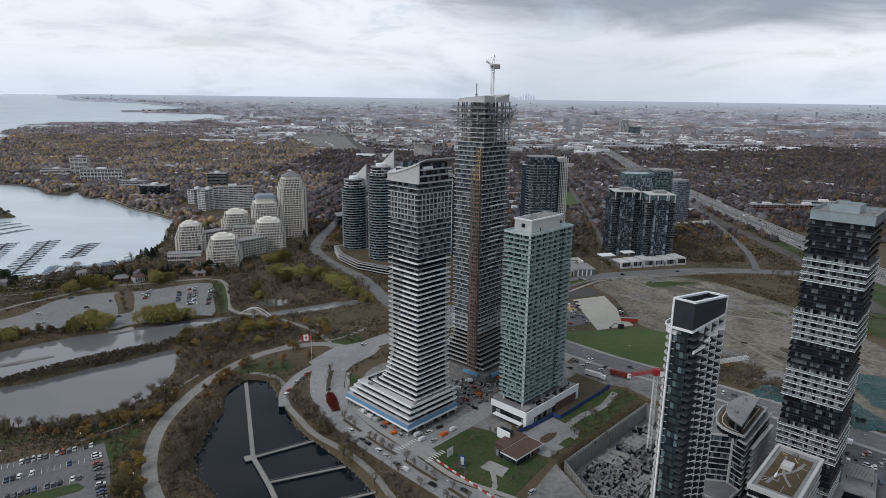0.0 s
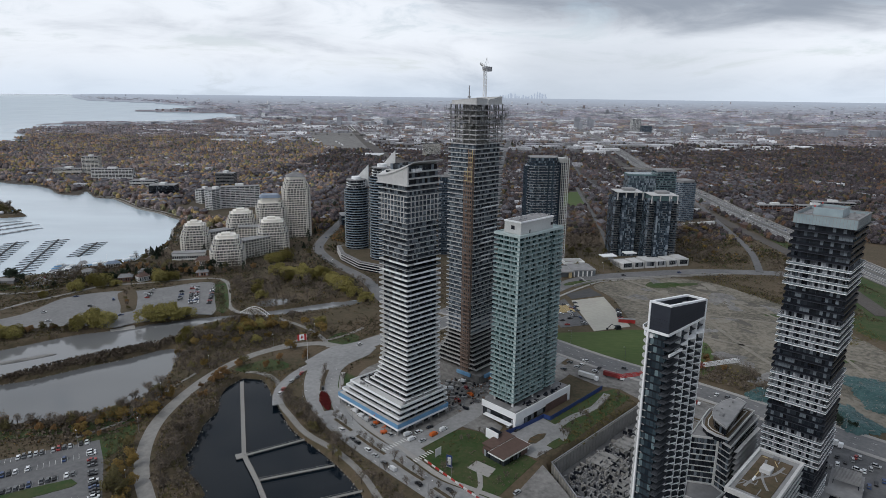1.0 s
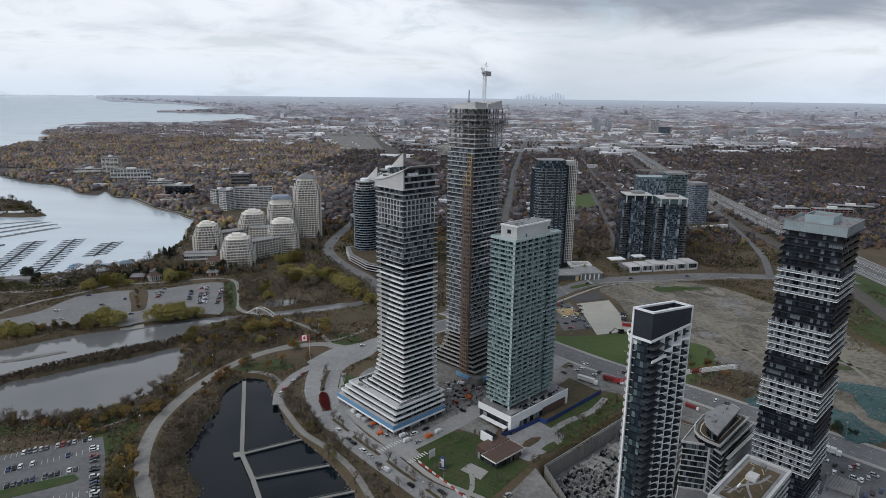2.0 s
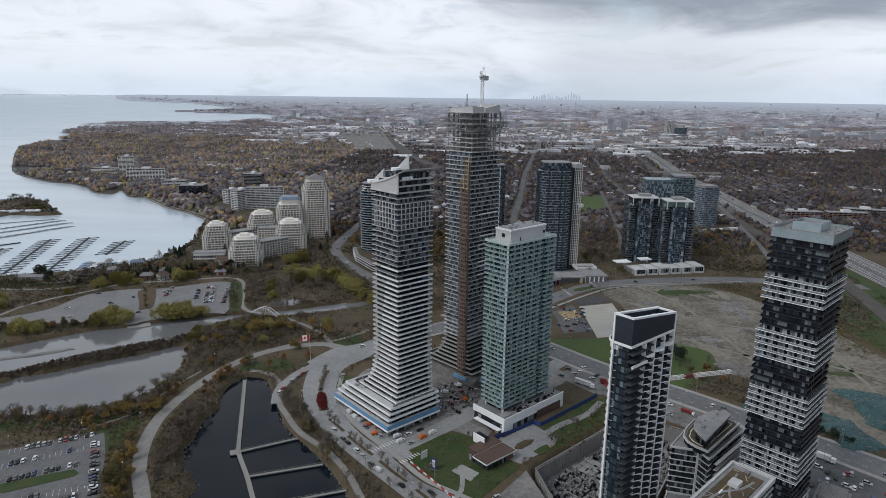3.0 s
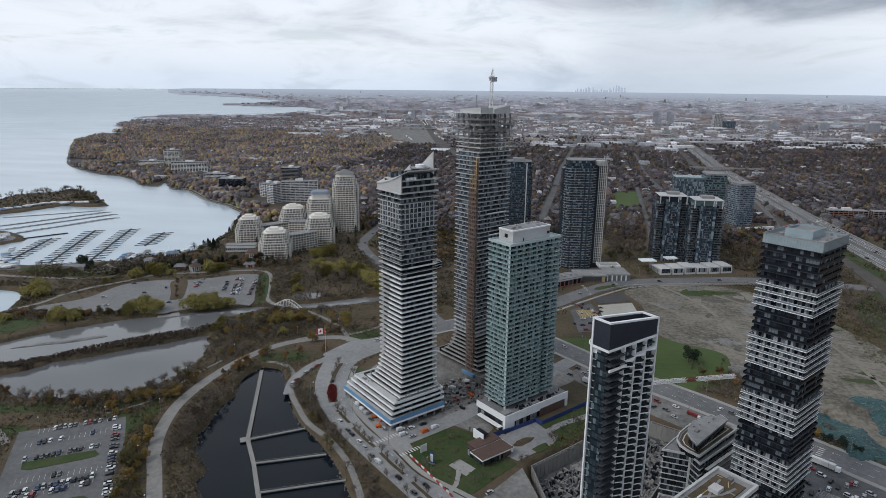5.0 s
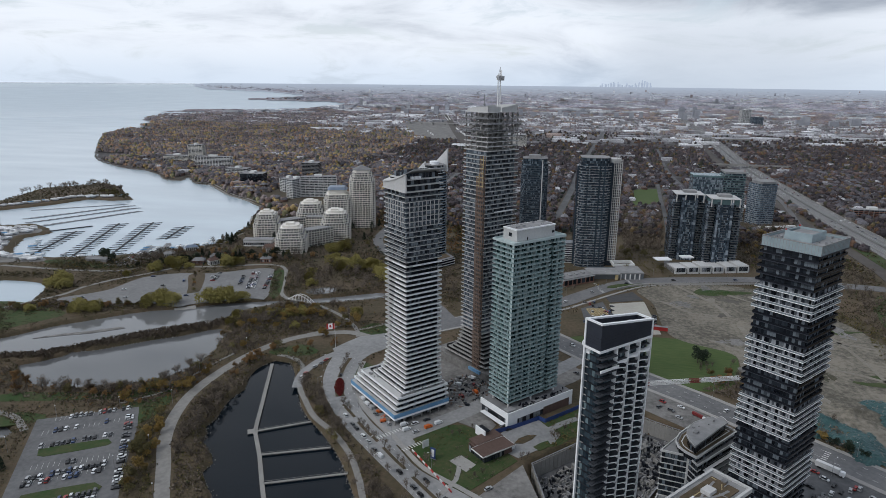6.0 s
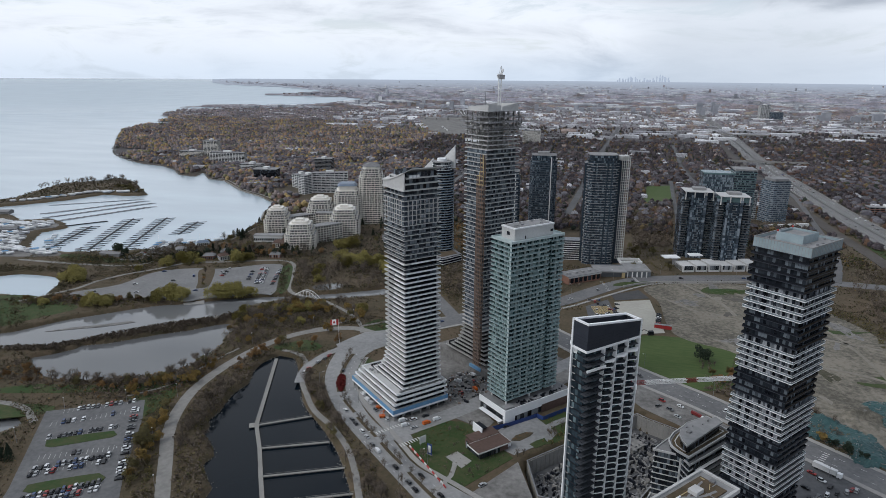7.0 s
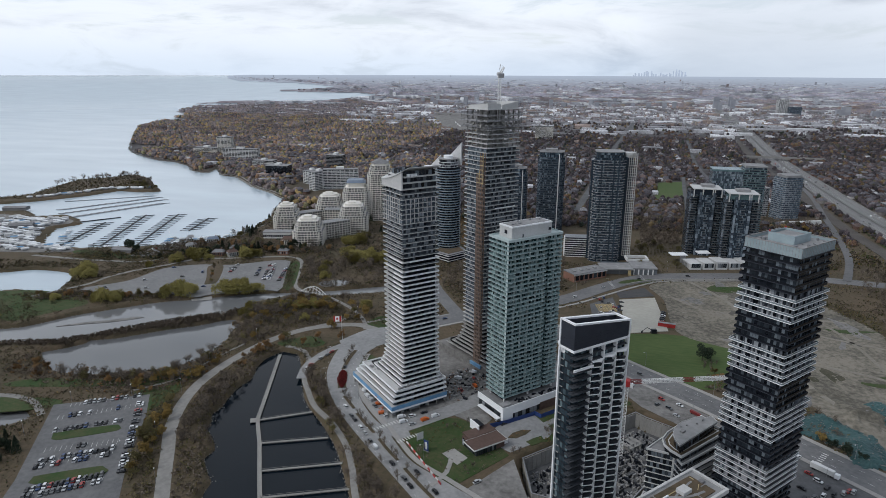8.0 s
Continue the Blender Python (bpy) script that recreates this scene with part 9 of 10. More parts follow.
def pavilion():
    t = thing("sales_pavilion", pose(28, 307.5, G, 0, 0, 47), "single-storey glass pavilion with a red-brown roof", "building")
    part("wall", Shape().box(-9, 10, -8, 8, -0.6, 4.4), M["roofbrown"], t)
    part("window_band", panes(rect(-10, 4, -8.3, 6), 0.3, 4.2, 1.6, 0.12), M["pane_grey"], t, kind="stuff")
    part("roof", Shape().box(-12, 11, -9.5, 1.5, 4.6, 5.2), M["roofbrown"], t)
    part("roof", Shape().box(-8, 11, 1.6, 9.5, 5.0, 5.6), M["roofbrown"], t)
    part("roof_edge", ring(rect(-12.15, 11.15, -9.65, 1.5), rect(-12, 11, -9.5, 1.4), 4.55, 5.3), M["whitewall"], t)
    part("sign_blade", Shape().box(1.5, 2.2, 6.5, 15.5, 3.0, 8.4), M["white"], t, "white sign blade")
    part("blade_roof", Shape().box(2.2, 6.0, 7, 15, 7.2, 7.6), M["charcoal"], t)
    part("air_unit", Shape().box(10.9, 13.4, -6.5, -4, -0.3, 2.4), M["white"], t)
    return t


pavilion()
surface("terrace", patch([(13, 299), (23, 292), (19, 284), (8, 292)], G - 0.4, G + 0.3, False), "kerb", "pale concrete terrace", "terrace")
surface("path", ribbon([(14, 290), (15, 276), (10, 262)], 2.6, G - 0.4, G + 0.34), "kerb", "narrow concrete walk", "path")
sg = thing("sales_sign", pose(-1.5, 292, G, 0, 0, -20), "blue and white upright sign board", "sign")
part("board", Shape().box(-1.6, 1.6, -0.15, 0.15, 0.4, 7.0), M["hoard"], sg)
part("stripe", Shape().box(-0.9, 0.9, -0.2, 0.2, 1.5, 6.0), M["whitewall"], sg)
part("foot", Shape().box(-1.8, 1.8, -0.5, 0.5, -0.2, 0.4), M["conc"], sg)
bl = thing("billboard", pose(-8, 301, G, 0, 0, 48), "white site billboard with blank panels", "sign")
part("panel", Shape().box(-2.2, 2.2, -0.12, 0.12, 1.0, 5.6), M["whitewall"], bl)
part("post", Shape().box(-1.8, -1.6, -0.1, 0.1, -0.3, 1.0), M["steel"], bl)
part("post", Shape().box(1.6, 1.8, -0.1, 0.1, -0.3, 1.0), M["steel"], bl)
for k in range(14):
    a, b = (-14, 296), (14, 266)
    x, y = a[0] + (b[0] - a[0]) * k / 13, a[1] + (b[1] - a[1]) * k / 13
    ob = solid("barrier", Shape().box(-1.4, 1.4, -0.25, 0.25, 0, 0.9), M["redsteel"] if k % 2 else M["whitewall"], "red and white plastic road barrier", "barrier", group="road barriers")
    ob.matrix_world = pose(x, y, G + 0.15, 0, 0, -47)

# ---- medians, kerbs and markings on the boulevard ----
for pts, w in (([(-94, 405), (-93, 390), (-90, 373)], 2.8), ([(-88, 369), (-84, 358), (-79, 347)], 6.0), ([(-73, 337), (-67, 331), (-60, 324)], 2.0), ([(-56, 319), (-47, 310), (-37, 301)], 2.0), ([(-32, 296), (-23, 287), (-14, 279)], 2.0), ([(-8, 273), (4, 262), (18, 250)], 2.0)):
    md = thing("median", pose(0, 0, G), "kerbed planted median of the boulevard", "median", "boulevard medians", "structure")
    part("kerb", ribbon(pts, w + 0.5, -0.3, 0.3, step=3), M["kerb"], md)
    part("soil", ribbon(pts, w, -0.3, 0.36, step=3), M["soil"], md)
rb = Shape()
for k in range(900):
    u = k / 900
    q = Vector((-88, 369)).lerp(Vector((-84, 358)), u * 2) if u < 0.5 else Vector((-84, 358)).lerp(Vector((-79, 347)), u * 2 - 1)
    wdt = 2.8 * math.sin(math.pi * min(1, 0.12 + u * 0.88)) ** 0.5
    p = Vector((q.x + rng.uniform(-1, 1) * wdt, q.y + rng.uniform(-1, 1) * wdt, 0.5 + rng.uniform(0, 0.7)))
    d1 = Vector((rng.gauss(0, 1), rng.gauss(0, 1), rng.gauss(0, 1))).normalized() * 0.55
    d2 = d1.orthogonal().normalized() * 0.45
    rb.quad(tuple(p - d1), tuple(p + d2), tuple(p + d1), tuple(p - d2))
shrubs = solid("red_shrub_bed", rb, M["leaf_red"], "bed of dark red shrubs in the boulevard median", "shrubs")
shrubs.matrix_world = pose(0, 0, G)
marks = Shape()
for line, off in (([(-106, 398), (-100, 372), (-90, 352), (-75, 333), (-58, 314), (-37, 294), (-13, 273), (12, 250)], 2.8), ([(-86, 400), (-82, 378), (-76, 361), (-66, 343), (-48, 321), (-33, 308), (-7, 282), (16, 264)], 3.2)):
    pts = smooth_line(line, 2.0)
    for i in range(0, len(pts) - 2, 4):
        a, b = Vector(pts[i]), Vector(pts[i + 1])
        d = (b - a).normalized()
        marks.obox((a.x + b.x) / 2 + d.y * off, (a.y + b.y) / 2 - d.x * off, (b - a).length, 0.18, G + 0.1, G + 0.17, math.degrees(math.atan2(d.y, d.x)))
for a, b, n in (((-38, 305), (-28, 317), 9), ((-20, 296), (-12, 306), 8), ((88, 640), (96, 612), 9), ((120, 666), (128, 640), 9), ((218, 352), (208, 336), 9), ((250, 325), (240, 308), 9)):
    for k in range(n):
        u = k / (n - 1)
        marks.obox(a[0] + (b[0] - a[0]) * u, a[1] + (b[1] - a[1]) * u, 0.6, 3.0, G + 0.2, G + 0.31, math.degrees(math.atan2(b[1] - a[1], b[0] - a[0])))
ave = smooth_line([(20, 513), (60, 476), (105, 435), (157, 397), (190, 370), (228, 338), (300, 275)], 3.0)
for i in range(0, len(ave) - 1):
    a, b = Vector(ave[i]), Vector(ave[i + 1])
    d = (b - a).normalized()
    for off in (-4.2, 4.2):
        if i % 3 == 0:
            marks.obox(a.x + d.y * off, a.y - d.x * off, 3.0, 0.16, G + 0.2, G + 0.265, math.degrees(math.atan2(d.y, d.x)))
for line, w in ((GARDINER, (-18, -9.5, -6, 6, 9.5, 18)),):
    pts = smooth_line(line, 30)
    for i in range(len(pts) - 1):
        a, b = Vector(pts[i]), Vector(pts[i + 1])
        d = (b - a).normalized()
        for off in w:
            marks.obox((a.x + b.x) / 2 + d.y * off, (a.y + b.y) / 2 - d.x * off, (b - a).length if abs(off) in (18, 6) else 9, 0.35, G + 1.1, G + 1.24, math.degrees(math.atan2(d.y, d.x)))
tagged(new("road_marking", marks.mesh("road_marking", M["line"])), "white lane lines and crossings on the roads", "road markings", kind="stuff")
med = solid("motorway_barrier", ribbon(GARDINER, 1.6, G + 1.0, G + 2.2, step=60), M["conc"], "concrete barrier along the motorway middle", "barrier", kind="structure")
for pts, off in (([(-20, 545), (20, 513), (60, 476), (105, 435), (157, 397), (190, 370), (228, 338), (300, 275)], 11.2), ([(-20, 545), (20, 513), (60, 476), (105, 435), (157, 397), (190, 370), (228, 338), (300, 275)], -11.2)):
    surface("pavement", ribbon(pts, 3.2, G - 0.4, G + 0.36, side=off), "kerb", "pale concrete pavement along the avenue", "pavement")
surface("pavement", ribbon([(-82, 402), (-79, 382), (-73, 363), (-63, 344), (-45, 322), (-30, 309), (-19, 297), (-4, 282), (18, 270), (42, 257)], 3.0, G - 0.4, G + 0.3), "kerb", "pale concrete pavement along the boulevard", "pavement")
surface("pavement", ribbon([(-60, 455), (-10, 500), (30, 527), (62, 556), (88, 588), (118, 624), (145, 648), (200, 666), (276, 690)], 2.6, G - 0.4, G + 0.42), "kerb", "pale concrete pavement along the avenue", "pavement")
surface("retaining_wall", ribbon([(110, 626), (140, 648), (200, 666), (290, 688)], 1.0, G - 0.4, G + 2.2), "kerb", "low pale retaining wall beside the avenue", "wall")

# ---- cars ----
PAINT = {}
for nm, c in (("white", (0.72, 0.73, 0.74)), ("black", (0.012, 0.012, 0.014)), ("grey", (0.11, 0.115, 0.12)), ("silver", (0.42, 0.43, 0.44)), ("red", (0.30, 0.025, 0.02)), ("blue", (0.03, 0.06, 0.15)), ("orange", (0.62, 0.13, 0.02))):
    PAINT[nm] = mat("car_paint_" + nm, c, tuple(0.85 * v for v in c), 0.3, scale=0.5, spec=0.6)


def car_shapes(kind):
    s, g = Shape(), Shape()
    if kind == "van":
        L, W_, H = 5.3, 1.95, 2.1
        s.prism([(-L / 2, -W_ / 2), (L / 2, -W_ / 2), (L / 2, W_ / 2), (-L / 2, W_ / 2)], 0.3, 1.1)
        s.prism([(-L / 2, -W_ / 2), (L / 2 - 0.9, -W_ / 2), (L / 2 - 0.9, W_ / 2), (-L / 2, W_ / 2)], 1.1, H, [(-L / 2 + 0.1, -W_ / 2 + 0.12), (L / 2 - 1.7, -W_ / 2 + 0.12), (L / 2 - 1.7, W_ / 2 - 0.12), (-L / 2 + 0.1, W_ / 2 - 0.12)])
        g.prism([(L / 2 - 1.75, -W_ / 2 - 0.01), (L / 2 - 0.86, -W_ / 2 - 0.01), (L / 2 - 0.86, W_ / 2 + 0.01), (L / 2 - 1.75, W_ / 2 + 0.01)], 1.15, 1.9, [(L / 2 - 1.8, -W_ / 2 + 0.08), (L / 2 - 1.55, -W_ / 2 + 0.08), (L / 2 - 1.55, W_ / 2 - 0.08), (L / 2 - 1.8, W_ / 2 - 0.08)])
    else:
        L, W_, H = (4.6, 1.82, 1.45) if kind == "sedan" else (4.7, 1.9, 1.72)
        s.prism([(-L / 2, -W_ / 2 + 0.1), (-L / 2 + 0.3, -W_ / 2), (L / 2 - 0.3, -W_ / 2), (L / 2, -W_ / 2 + 0.15), (L / 2, W_ / 2 - 0.15), (L / 2 - 0.3, W_ / 2), (-L / 2 + 0.3, W_ / 2), (-L / 2, W_ / 2 - 0.1)], 0.3, 0.92)
        back = -L / 2 + (0.75 if kind == "sedan" else 0.15)
        g.prism([(back, -W_ / 2 + 0.06), (L / 2 - 1.15, -W_ / 2 + 0.06), (L / 2 - 1.15, W_ / 2 - 0.06), (back, W_ / 2 - 0.06)], 0.92, H - 0.05, [(back + 0.5, -W_ / 2 + 0.28), (L / 2 - 2.0, -W_ / 2 + 0.28), (L / 2 - 2.0, W_ / 2 - 0.28), (back + 0.5, W_ / 2 - 0.28)])
        s.prism([(back + 0.48, -W_ / 2 + 0.27), (L / 2 - 1.95, -W_ / 2 + 0.27), (L / 2 - 1.95, W_ / 2 - 0.27), (back + 0.48, W_ / 2 - 0.27)], H - 0.06, H)
    wh = []
    for x in (-L / 2 + 0.9, L / 2 - 0.9):
        for y in (-W_ / 2 + 0.1, W_ / 2 - 0.1):
            wh.append(Shape().bar((x, y - 0.11, 0.33), (x, y + 0.11, 0.33), 0.33, 10).mesh("wheel", M["tyre"]))
    return s, g.mesh("cabin", M["carglass"]), wh


CARS = {}
for kind in ("sedan", "suv", "van"):
    body, glass, wheels = car_shapes(kind)
    for c in PAINT:
        CARS[kind, c] = (body.mesh("body", PAINT[c]), glass, wheels)
KIND_WORD = {"sedan": "saloon car", "suv": "sport utility car", "van": "delivery van"}


def car(x, y, turn, kind=None, colour=None, z=G + 0.22, where="parked in the open", group=""):
    kind = kind or rng.choice(("sedan", "sedan", "suv", "suv", "suv"))
    colour = colour or rng.choice(("white", "white", "black", "black", "grey", "grey", "silver", "silver", "red", "blue"))
    body, glass, wheels = CARS[kind, colour]
    t = thing("van" if kind == "van" else "car", pose(x, y, z, 0, 0, turn), f"{colour} {KIND_WORD[kind]} {where}", "van" if kind == "van" else "car", group)
    part("body", body, None, t)
    part("cabin", glass, None, t)
    for w in wheels:
        part("wheel", w, None, t)
    return t


def row(a, b, n, fill, turn, where, group, z=G + 0.14):
    for k in range(n):
        if rng.random() > fill:
            continue
        u = (k + 0.5) / n
        car(a[0] + (b[0] - a[0]) * u, a[1] + (b[1] - a[1]) * u, turn + rng.choice((0, 180)) + rng.uniform(-2, 2), z=z, where=where, group=group)


for a, b, n, fill in (((-232, 281), (-203, 300), 13, 0.85), ((-233, 262), (-200, 286), 15, 0.5), ((-223, 249), (-192, 271), 14, 0.7), ((-211, 232), (-178, 251), 14, 0.45), ((-205, 222), (-174, 245), 14, 0.8), ((-203, 217), (-172, 239), 14, 0.75), ((-190, 200), (-161, 223), 14, 0.95), ((-187, 195), (-158, 218), 14, 0.9)):
    row(a, b, n, fill, 120, "in the lakeside car park", "cars in the car park")
row((-197, 292), (-153, 226), 26, 0.85, 30, "along the car park edge", "cars in the car park")
for a, b, n, fill in (((-301, 545), (-309, 574), 12, 0.7), ((-253, 534), (-275, 586), 20, 0.85), ((-249, 536), (-270, 586), 20, 0.85), ((-236, 534), (-253, 584), 19, 0.9), ((-268, 544), (-280, 574), 12, 0.6), ((-262, 540), (-279, 578), 12, 0.0)):
    row(a, b, n, fill, 25, "in the marina car park", "cars in the marina car park")
for x, y, c in ((-66, 324, "white"), (-58, 315, "grey"), (-54, 311, "black"), (-47, 304, "white"), (-42, 299, "silver"), (-36, 292, "grey"), (-16, 275, "black"), (-5, 264, "grey"), (0, 259, "black")):
    car(x, y, 137, colour=c, where="parked along the boulevard kerb", group="cars on the boulevard", z=G + 0.2)
car(-31, 287, 137, "van", "white", where="parked along the boulevard", group="cars on the boulevard")
car(0, 271, 137, colour="black", where="driving on the boulevard", group="cars on the boulevard")
car(14, 258, 137, colour="black", where="driving on the boulevard", group="cars on the boulevard")
car(-90, 376, 105, colour="black", where="driving round the bend", group="cars on the boulevard")
for x, y, k, c, a in ((-63, 347, "van", "white", 140), (-58, 341, "van", "white", 140), (-54, 337, "van", "silver", 140), (-65, 360, "van", "white", 100), (-37, 321, "suv", "silver", 120), (-27, 322, "van", "white", 45), (-21, 325, "suv", "white", 45), (-15, 331, "sedan", "black", 45), (-24, 317, "van", "white", 45), (-18, 316, "sedan", "silver", 45), (-12, 323, "van", "orange", 48), (-7, 329, "van", "white", 48), (-70, 356, "suv", "grey", 130), (-48, 330, "sedan", "grey", 140)):
    car(x, y, a, k, c, where="beside the striped tower site", group="cars at the building site", z=G + 0.24)
for x, y, c in ((32, 336, "silver"), (36, 332, "black"), (96, 418, "white"), (100, 424, "black"), (80, 432, "grey"), (84, 424, "silver"), (88, 428, "white"), (92, 436, "white"), (74, 420, "grey"), (33, 272, "silver")):
    car(x, y, rng.choice((50, 140)), colour=c, where="in the yard behind the hoarding", group="cars in the yard")
for k in range(26):
    car(84 + rng.uniform(-6, 20), 512 + k * 2.7, 100 if k % 2 else 12, where="in the car park behind the teal tower", group="cars behind the teal tower", z=G + 0.16)
for x, y in ((128, 383), (135, 380), (139, 372), (131, 391), (150, 378), (142, 386), (204, 329), (207, 323), (210, 318), (197, 314), (220, 318), (226, 310), (232, 300), (214, 306), (240, 318), (202, 344), (170, 388)):
    car(x, y, rng.choice((-40, 50)), where="in the yard beside the avenue", group="cars in the yard")
for k in range(18):
    car(196 + (k % 6) * 5.2 + rng.uniform(-0.6, 0.6), 283 + (k // 6) * 11 + (k % 6) * 2.6, 62 + rng.uniform(-3, 3), where="in the small lot behind the pergola", group="cars in the near lot", z=G + 0.2)
for k in range(80):
    u, lane = rng.random(), rng.choice((-15, -12, -3.5 - 4, 7.5, 12, 15))
    y = 800 + 1500 * u
    car(450 + lane + (8 * (y - 1300) / 1000 if y > 1709 else 0), y, 90 + rng.uniform(-1, 1), rng.choice(("suv", "suv", "van")), where="on the far motorway", group="motorway traffic", z=G + 1.22)
for x, y, a in ((60, 574, 55), (85, 610, 55), (120, 648, 40), (170, 672, 15), (235, 690, 17), (40, 555, 50), (70, 470, -42), (118, 424, -40), (176, 384, -42), (-80, 452, 45), (-45, 486, 45), (-160, 700, 125), (-190, 765, 95), (-110, 630, 118), (-196, 820, 90)):
    car(x, y, a, where="driving on the avenue", group="cars on the avenues", z=G + 0.34)
for x, y, a, k in ((-392, 470, 30, "sedan"), (-370, 500, 40, "suv"), (-330, 540, 120, "van"), (-352, 480, 20, "sedan"), (-300, 500, 35, "sedan"), (-340, 520, 10, "suv"), (-310, 560, 100, "sedan"), (-370, 545, 30, "sedan")):
    car(x, y, a, k, where="in the marina car park", group="cars in the marina car park")
for k, (x, y) in enumerate(((-117, 366), (-117, 372), (-116, 378), (-115, 384), (-113, 391), (-112, 397))):
    if k != 2:
        car(x + 1.6, y, 80, where="parked beside the pond", group="cars beside the pond")


def truck(x, y, turn, colour, label, size=1.0):
    t = thing("truck", pose(x, y, G + 0.3, 0, 0, turn) @ Matrix.Diagonal((size, size, size, 1)), label, "truck")
    part("trailer", Shape().box(-7, 5, -1.25, 1.25, 1.0, 3.8), M[colour], t)
    part("cab", Shape().box(5.3, 7.6, -1.2, 1.2, 0.5, 3.0), M["white"], t)
    for xx in (-5.5, -4.4, 3.8, 6.6):
        part("wheel", Shape().bar((xx, -1.2, 0.45), (xx, 1.2, 0.45), 0.45, 10), M["tyre"], t)
    return t


truck(151, 376, -42, "lorryred", "dull red lorry near the curved building", 0.6)
truck(107, 409, -30, "lorryred", "red lorry at the end of the yard")
truck(89, 407, -35, "whitewall", "long white trailer in the yard")
truck(212, 332, -38, "whitewall", "white trailer behind the banded tower")
ct = thing("site_container", pose(141, 523, G + 0.1, 0, 0, -5), "faded red site container on the cleared ground", "container")
part("box", Shape().box(-7, 7, -1.5, 1.5, 0, 3.2), M["redsteel"], ct)
part("lid", Shape().box(-7.1, 7.1, -1.6, 1.6, 3.2, 3.4), M["roofpale"], ct)
ex = thing("digger", pose(130, 506, G + 0.1, 0, 0, 20), "dark excavator with its arm stretched out", "excavator")
part("body", Shape().box(-2, 2, -1.4, 1.4, 1.0, 3.2), M["charcoal"], ex)
part("track", Shape().box(-2.4, 2.4, -1.6, -0.8, 0, 1.0).box(-2.4, 2.4, 0.8, 1.6, 0, 1.0), M["tyre"], ex)
part("arm", Shape().bar((-1.5, 0, 2.5), (-6, 0, 5.0), 0.3).bar((-6, 0, 5.0), (-10, 0, 2.0), 0.25).box(-10.8, -9.6, -0.7, 0.7, 0.6, 2.0), M["charcoal"], ex)
for x, y, h in ((-47, 333, 7.5), (-41, 323, 4.5), (-50, 339, 4.0)):
    lf = thing("boom_lift", pose(x, y, G + 0.15, 0, 0, 30), "orange boom lift beside the podium", "lift", "orange lifts")
    part("chassis", Shape().box(-1.8, 1.8, -1.1, 1.1, 0.3, 1.6), PAINT["orange"], lf)
    part("boom", Shape().bar((0, 0, 1.4), (1.5, 0.5, h), 0.22).bar((1.5, 0.5, h), (-1.5, 0.2, h * 0.75), 0.2), PAINT["orange"], lf)
    for xx in (-1.2, 1.2):
        part("wheel", Shape().bar((xx, -1.2, 0.45), (xx, 1.2, 0.45), 0.45, 10), M["tyre"], lf)

# ---- site clutter between the towers ----
SITE = [(-12, 352), (6, 352), (18, 372), (40, 410), (22, 425), (-10, 392), (-18, 372)]
cx_, cy_ = scatter(1500, -20, 75, 340, 440)
ok_ = signed(SITE, cx_, cy_) > 0
cx_, cy_ = cx_[ok_], cy_[ok_]
piles = [Shape() for _ in range(4)]
for x, y in zip(cx_[:420], cy_[:420]):
    piles[int(gen.integers(0, 4))].obox(x, y, gen.uniform(0.4, 3.4), gen.uniform(0.3, 1.4), G + 0.1, G + 0.2 + gen.uniform(0.2, 1.7), gen.uniform(0, 180))
for s, m, nm, lb in zip(piles, ("roofpale", "charcoal", "brown", "conc"), ("pale_stack", "dark_stack", "timber_stack", "block_stack"), ("pale stacks of building material", "dark bundles of building material", "brown timber on the building site", "concrete blocks on the building site")):
    tagged(new(nm, s.mesh(nm, M[m])), lb, "site material", kind="stuff")
for x, y, c in ((0, 366, "red"), (8, 374, "orange"), (-6, 382, "white"), (14, 388, "silver"), (2, 394, "white"), (22, 400, "orange"), (-8, 360, "silver"), (5, 384, "red"), (12, 366, "grey")):
    car(x, y, rng.uniform(0, 180), "van" if c in ("orange", "white") else "suv", c, where="on the muddy building site", group="cars at the building site")

# ---- tarpaulin covered heaps ----
M["mound_weeds"] = mat("weedy_soil", (0.045, 0.045, 0.028), (0.085, 0.076, 0.052), 0.95, scale=0.8, big_scale=0.1, bump=0.4)

def heap(x, y, rx, ry, h, turn, material, label, seed):
    """A heap with an uneven outline and a rumpled top."""
    s = Shape()
    n, m = 40, 12
    off = Vector((seed * 13.7, seed * 5.1, 0))
    for j in range(m + 1):
        q = j / m
        for i in range(n):
            a = 2 * math.pi * i / n
            w = 1 + 0.55 * noise.noise(Vector((math.cos(a), math.sin(a), 0)) * 1.3 + off)
            px, py = rx * w * q * math.cos(a), ry * w * q * math.sin(a)
            z = h * (1 - q) ** 0.8 * (0.7 + 0.9 * noise.noise(Vector((px, py, 0)) * 0.13 + off)) + 0.9 * (1 - q) * noise.noise(Vector((px, py, 3)) * 0.45 + off)
            s.v.append((px, py, max(z, 0.05) if j < m else -0.4))
    for j in range(m):
        for i in range(n):
            a, b = j * n + i, j * n + (i + 1) % n
            s.f.append((a, a + n, b + n, b))
    ob = solid("covered_mound" if material == "tarp" else "soil_mound", s, M[material], label, "heap", group="mounds on the site")
    ob.matrix_world = pose(x, y, G, 0, 0, turn)


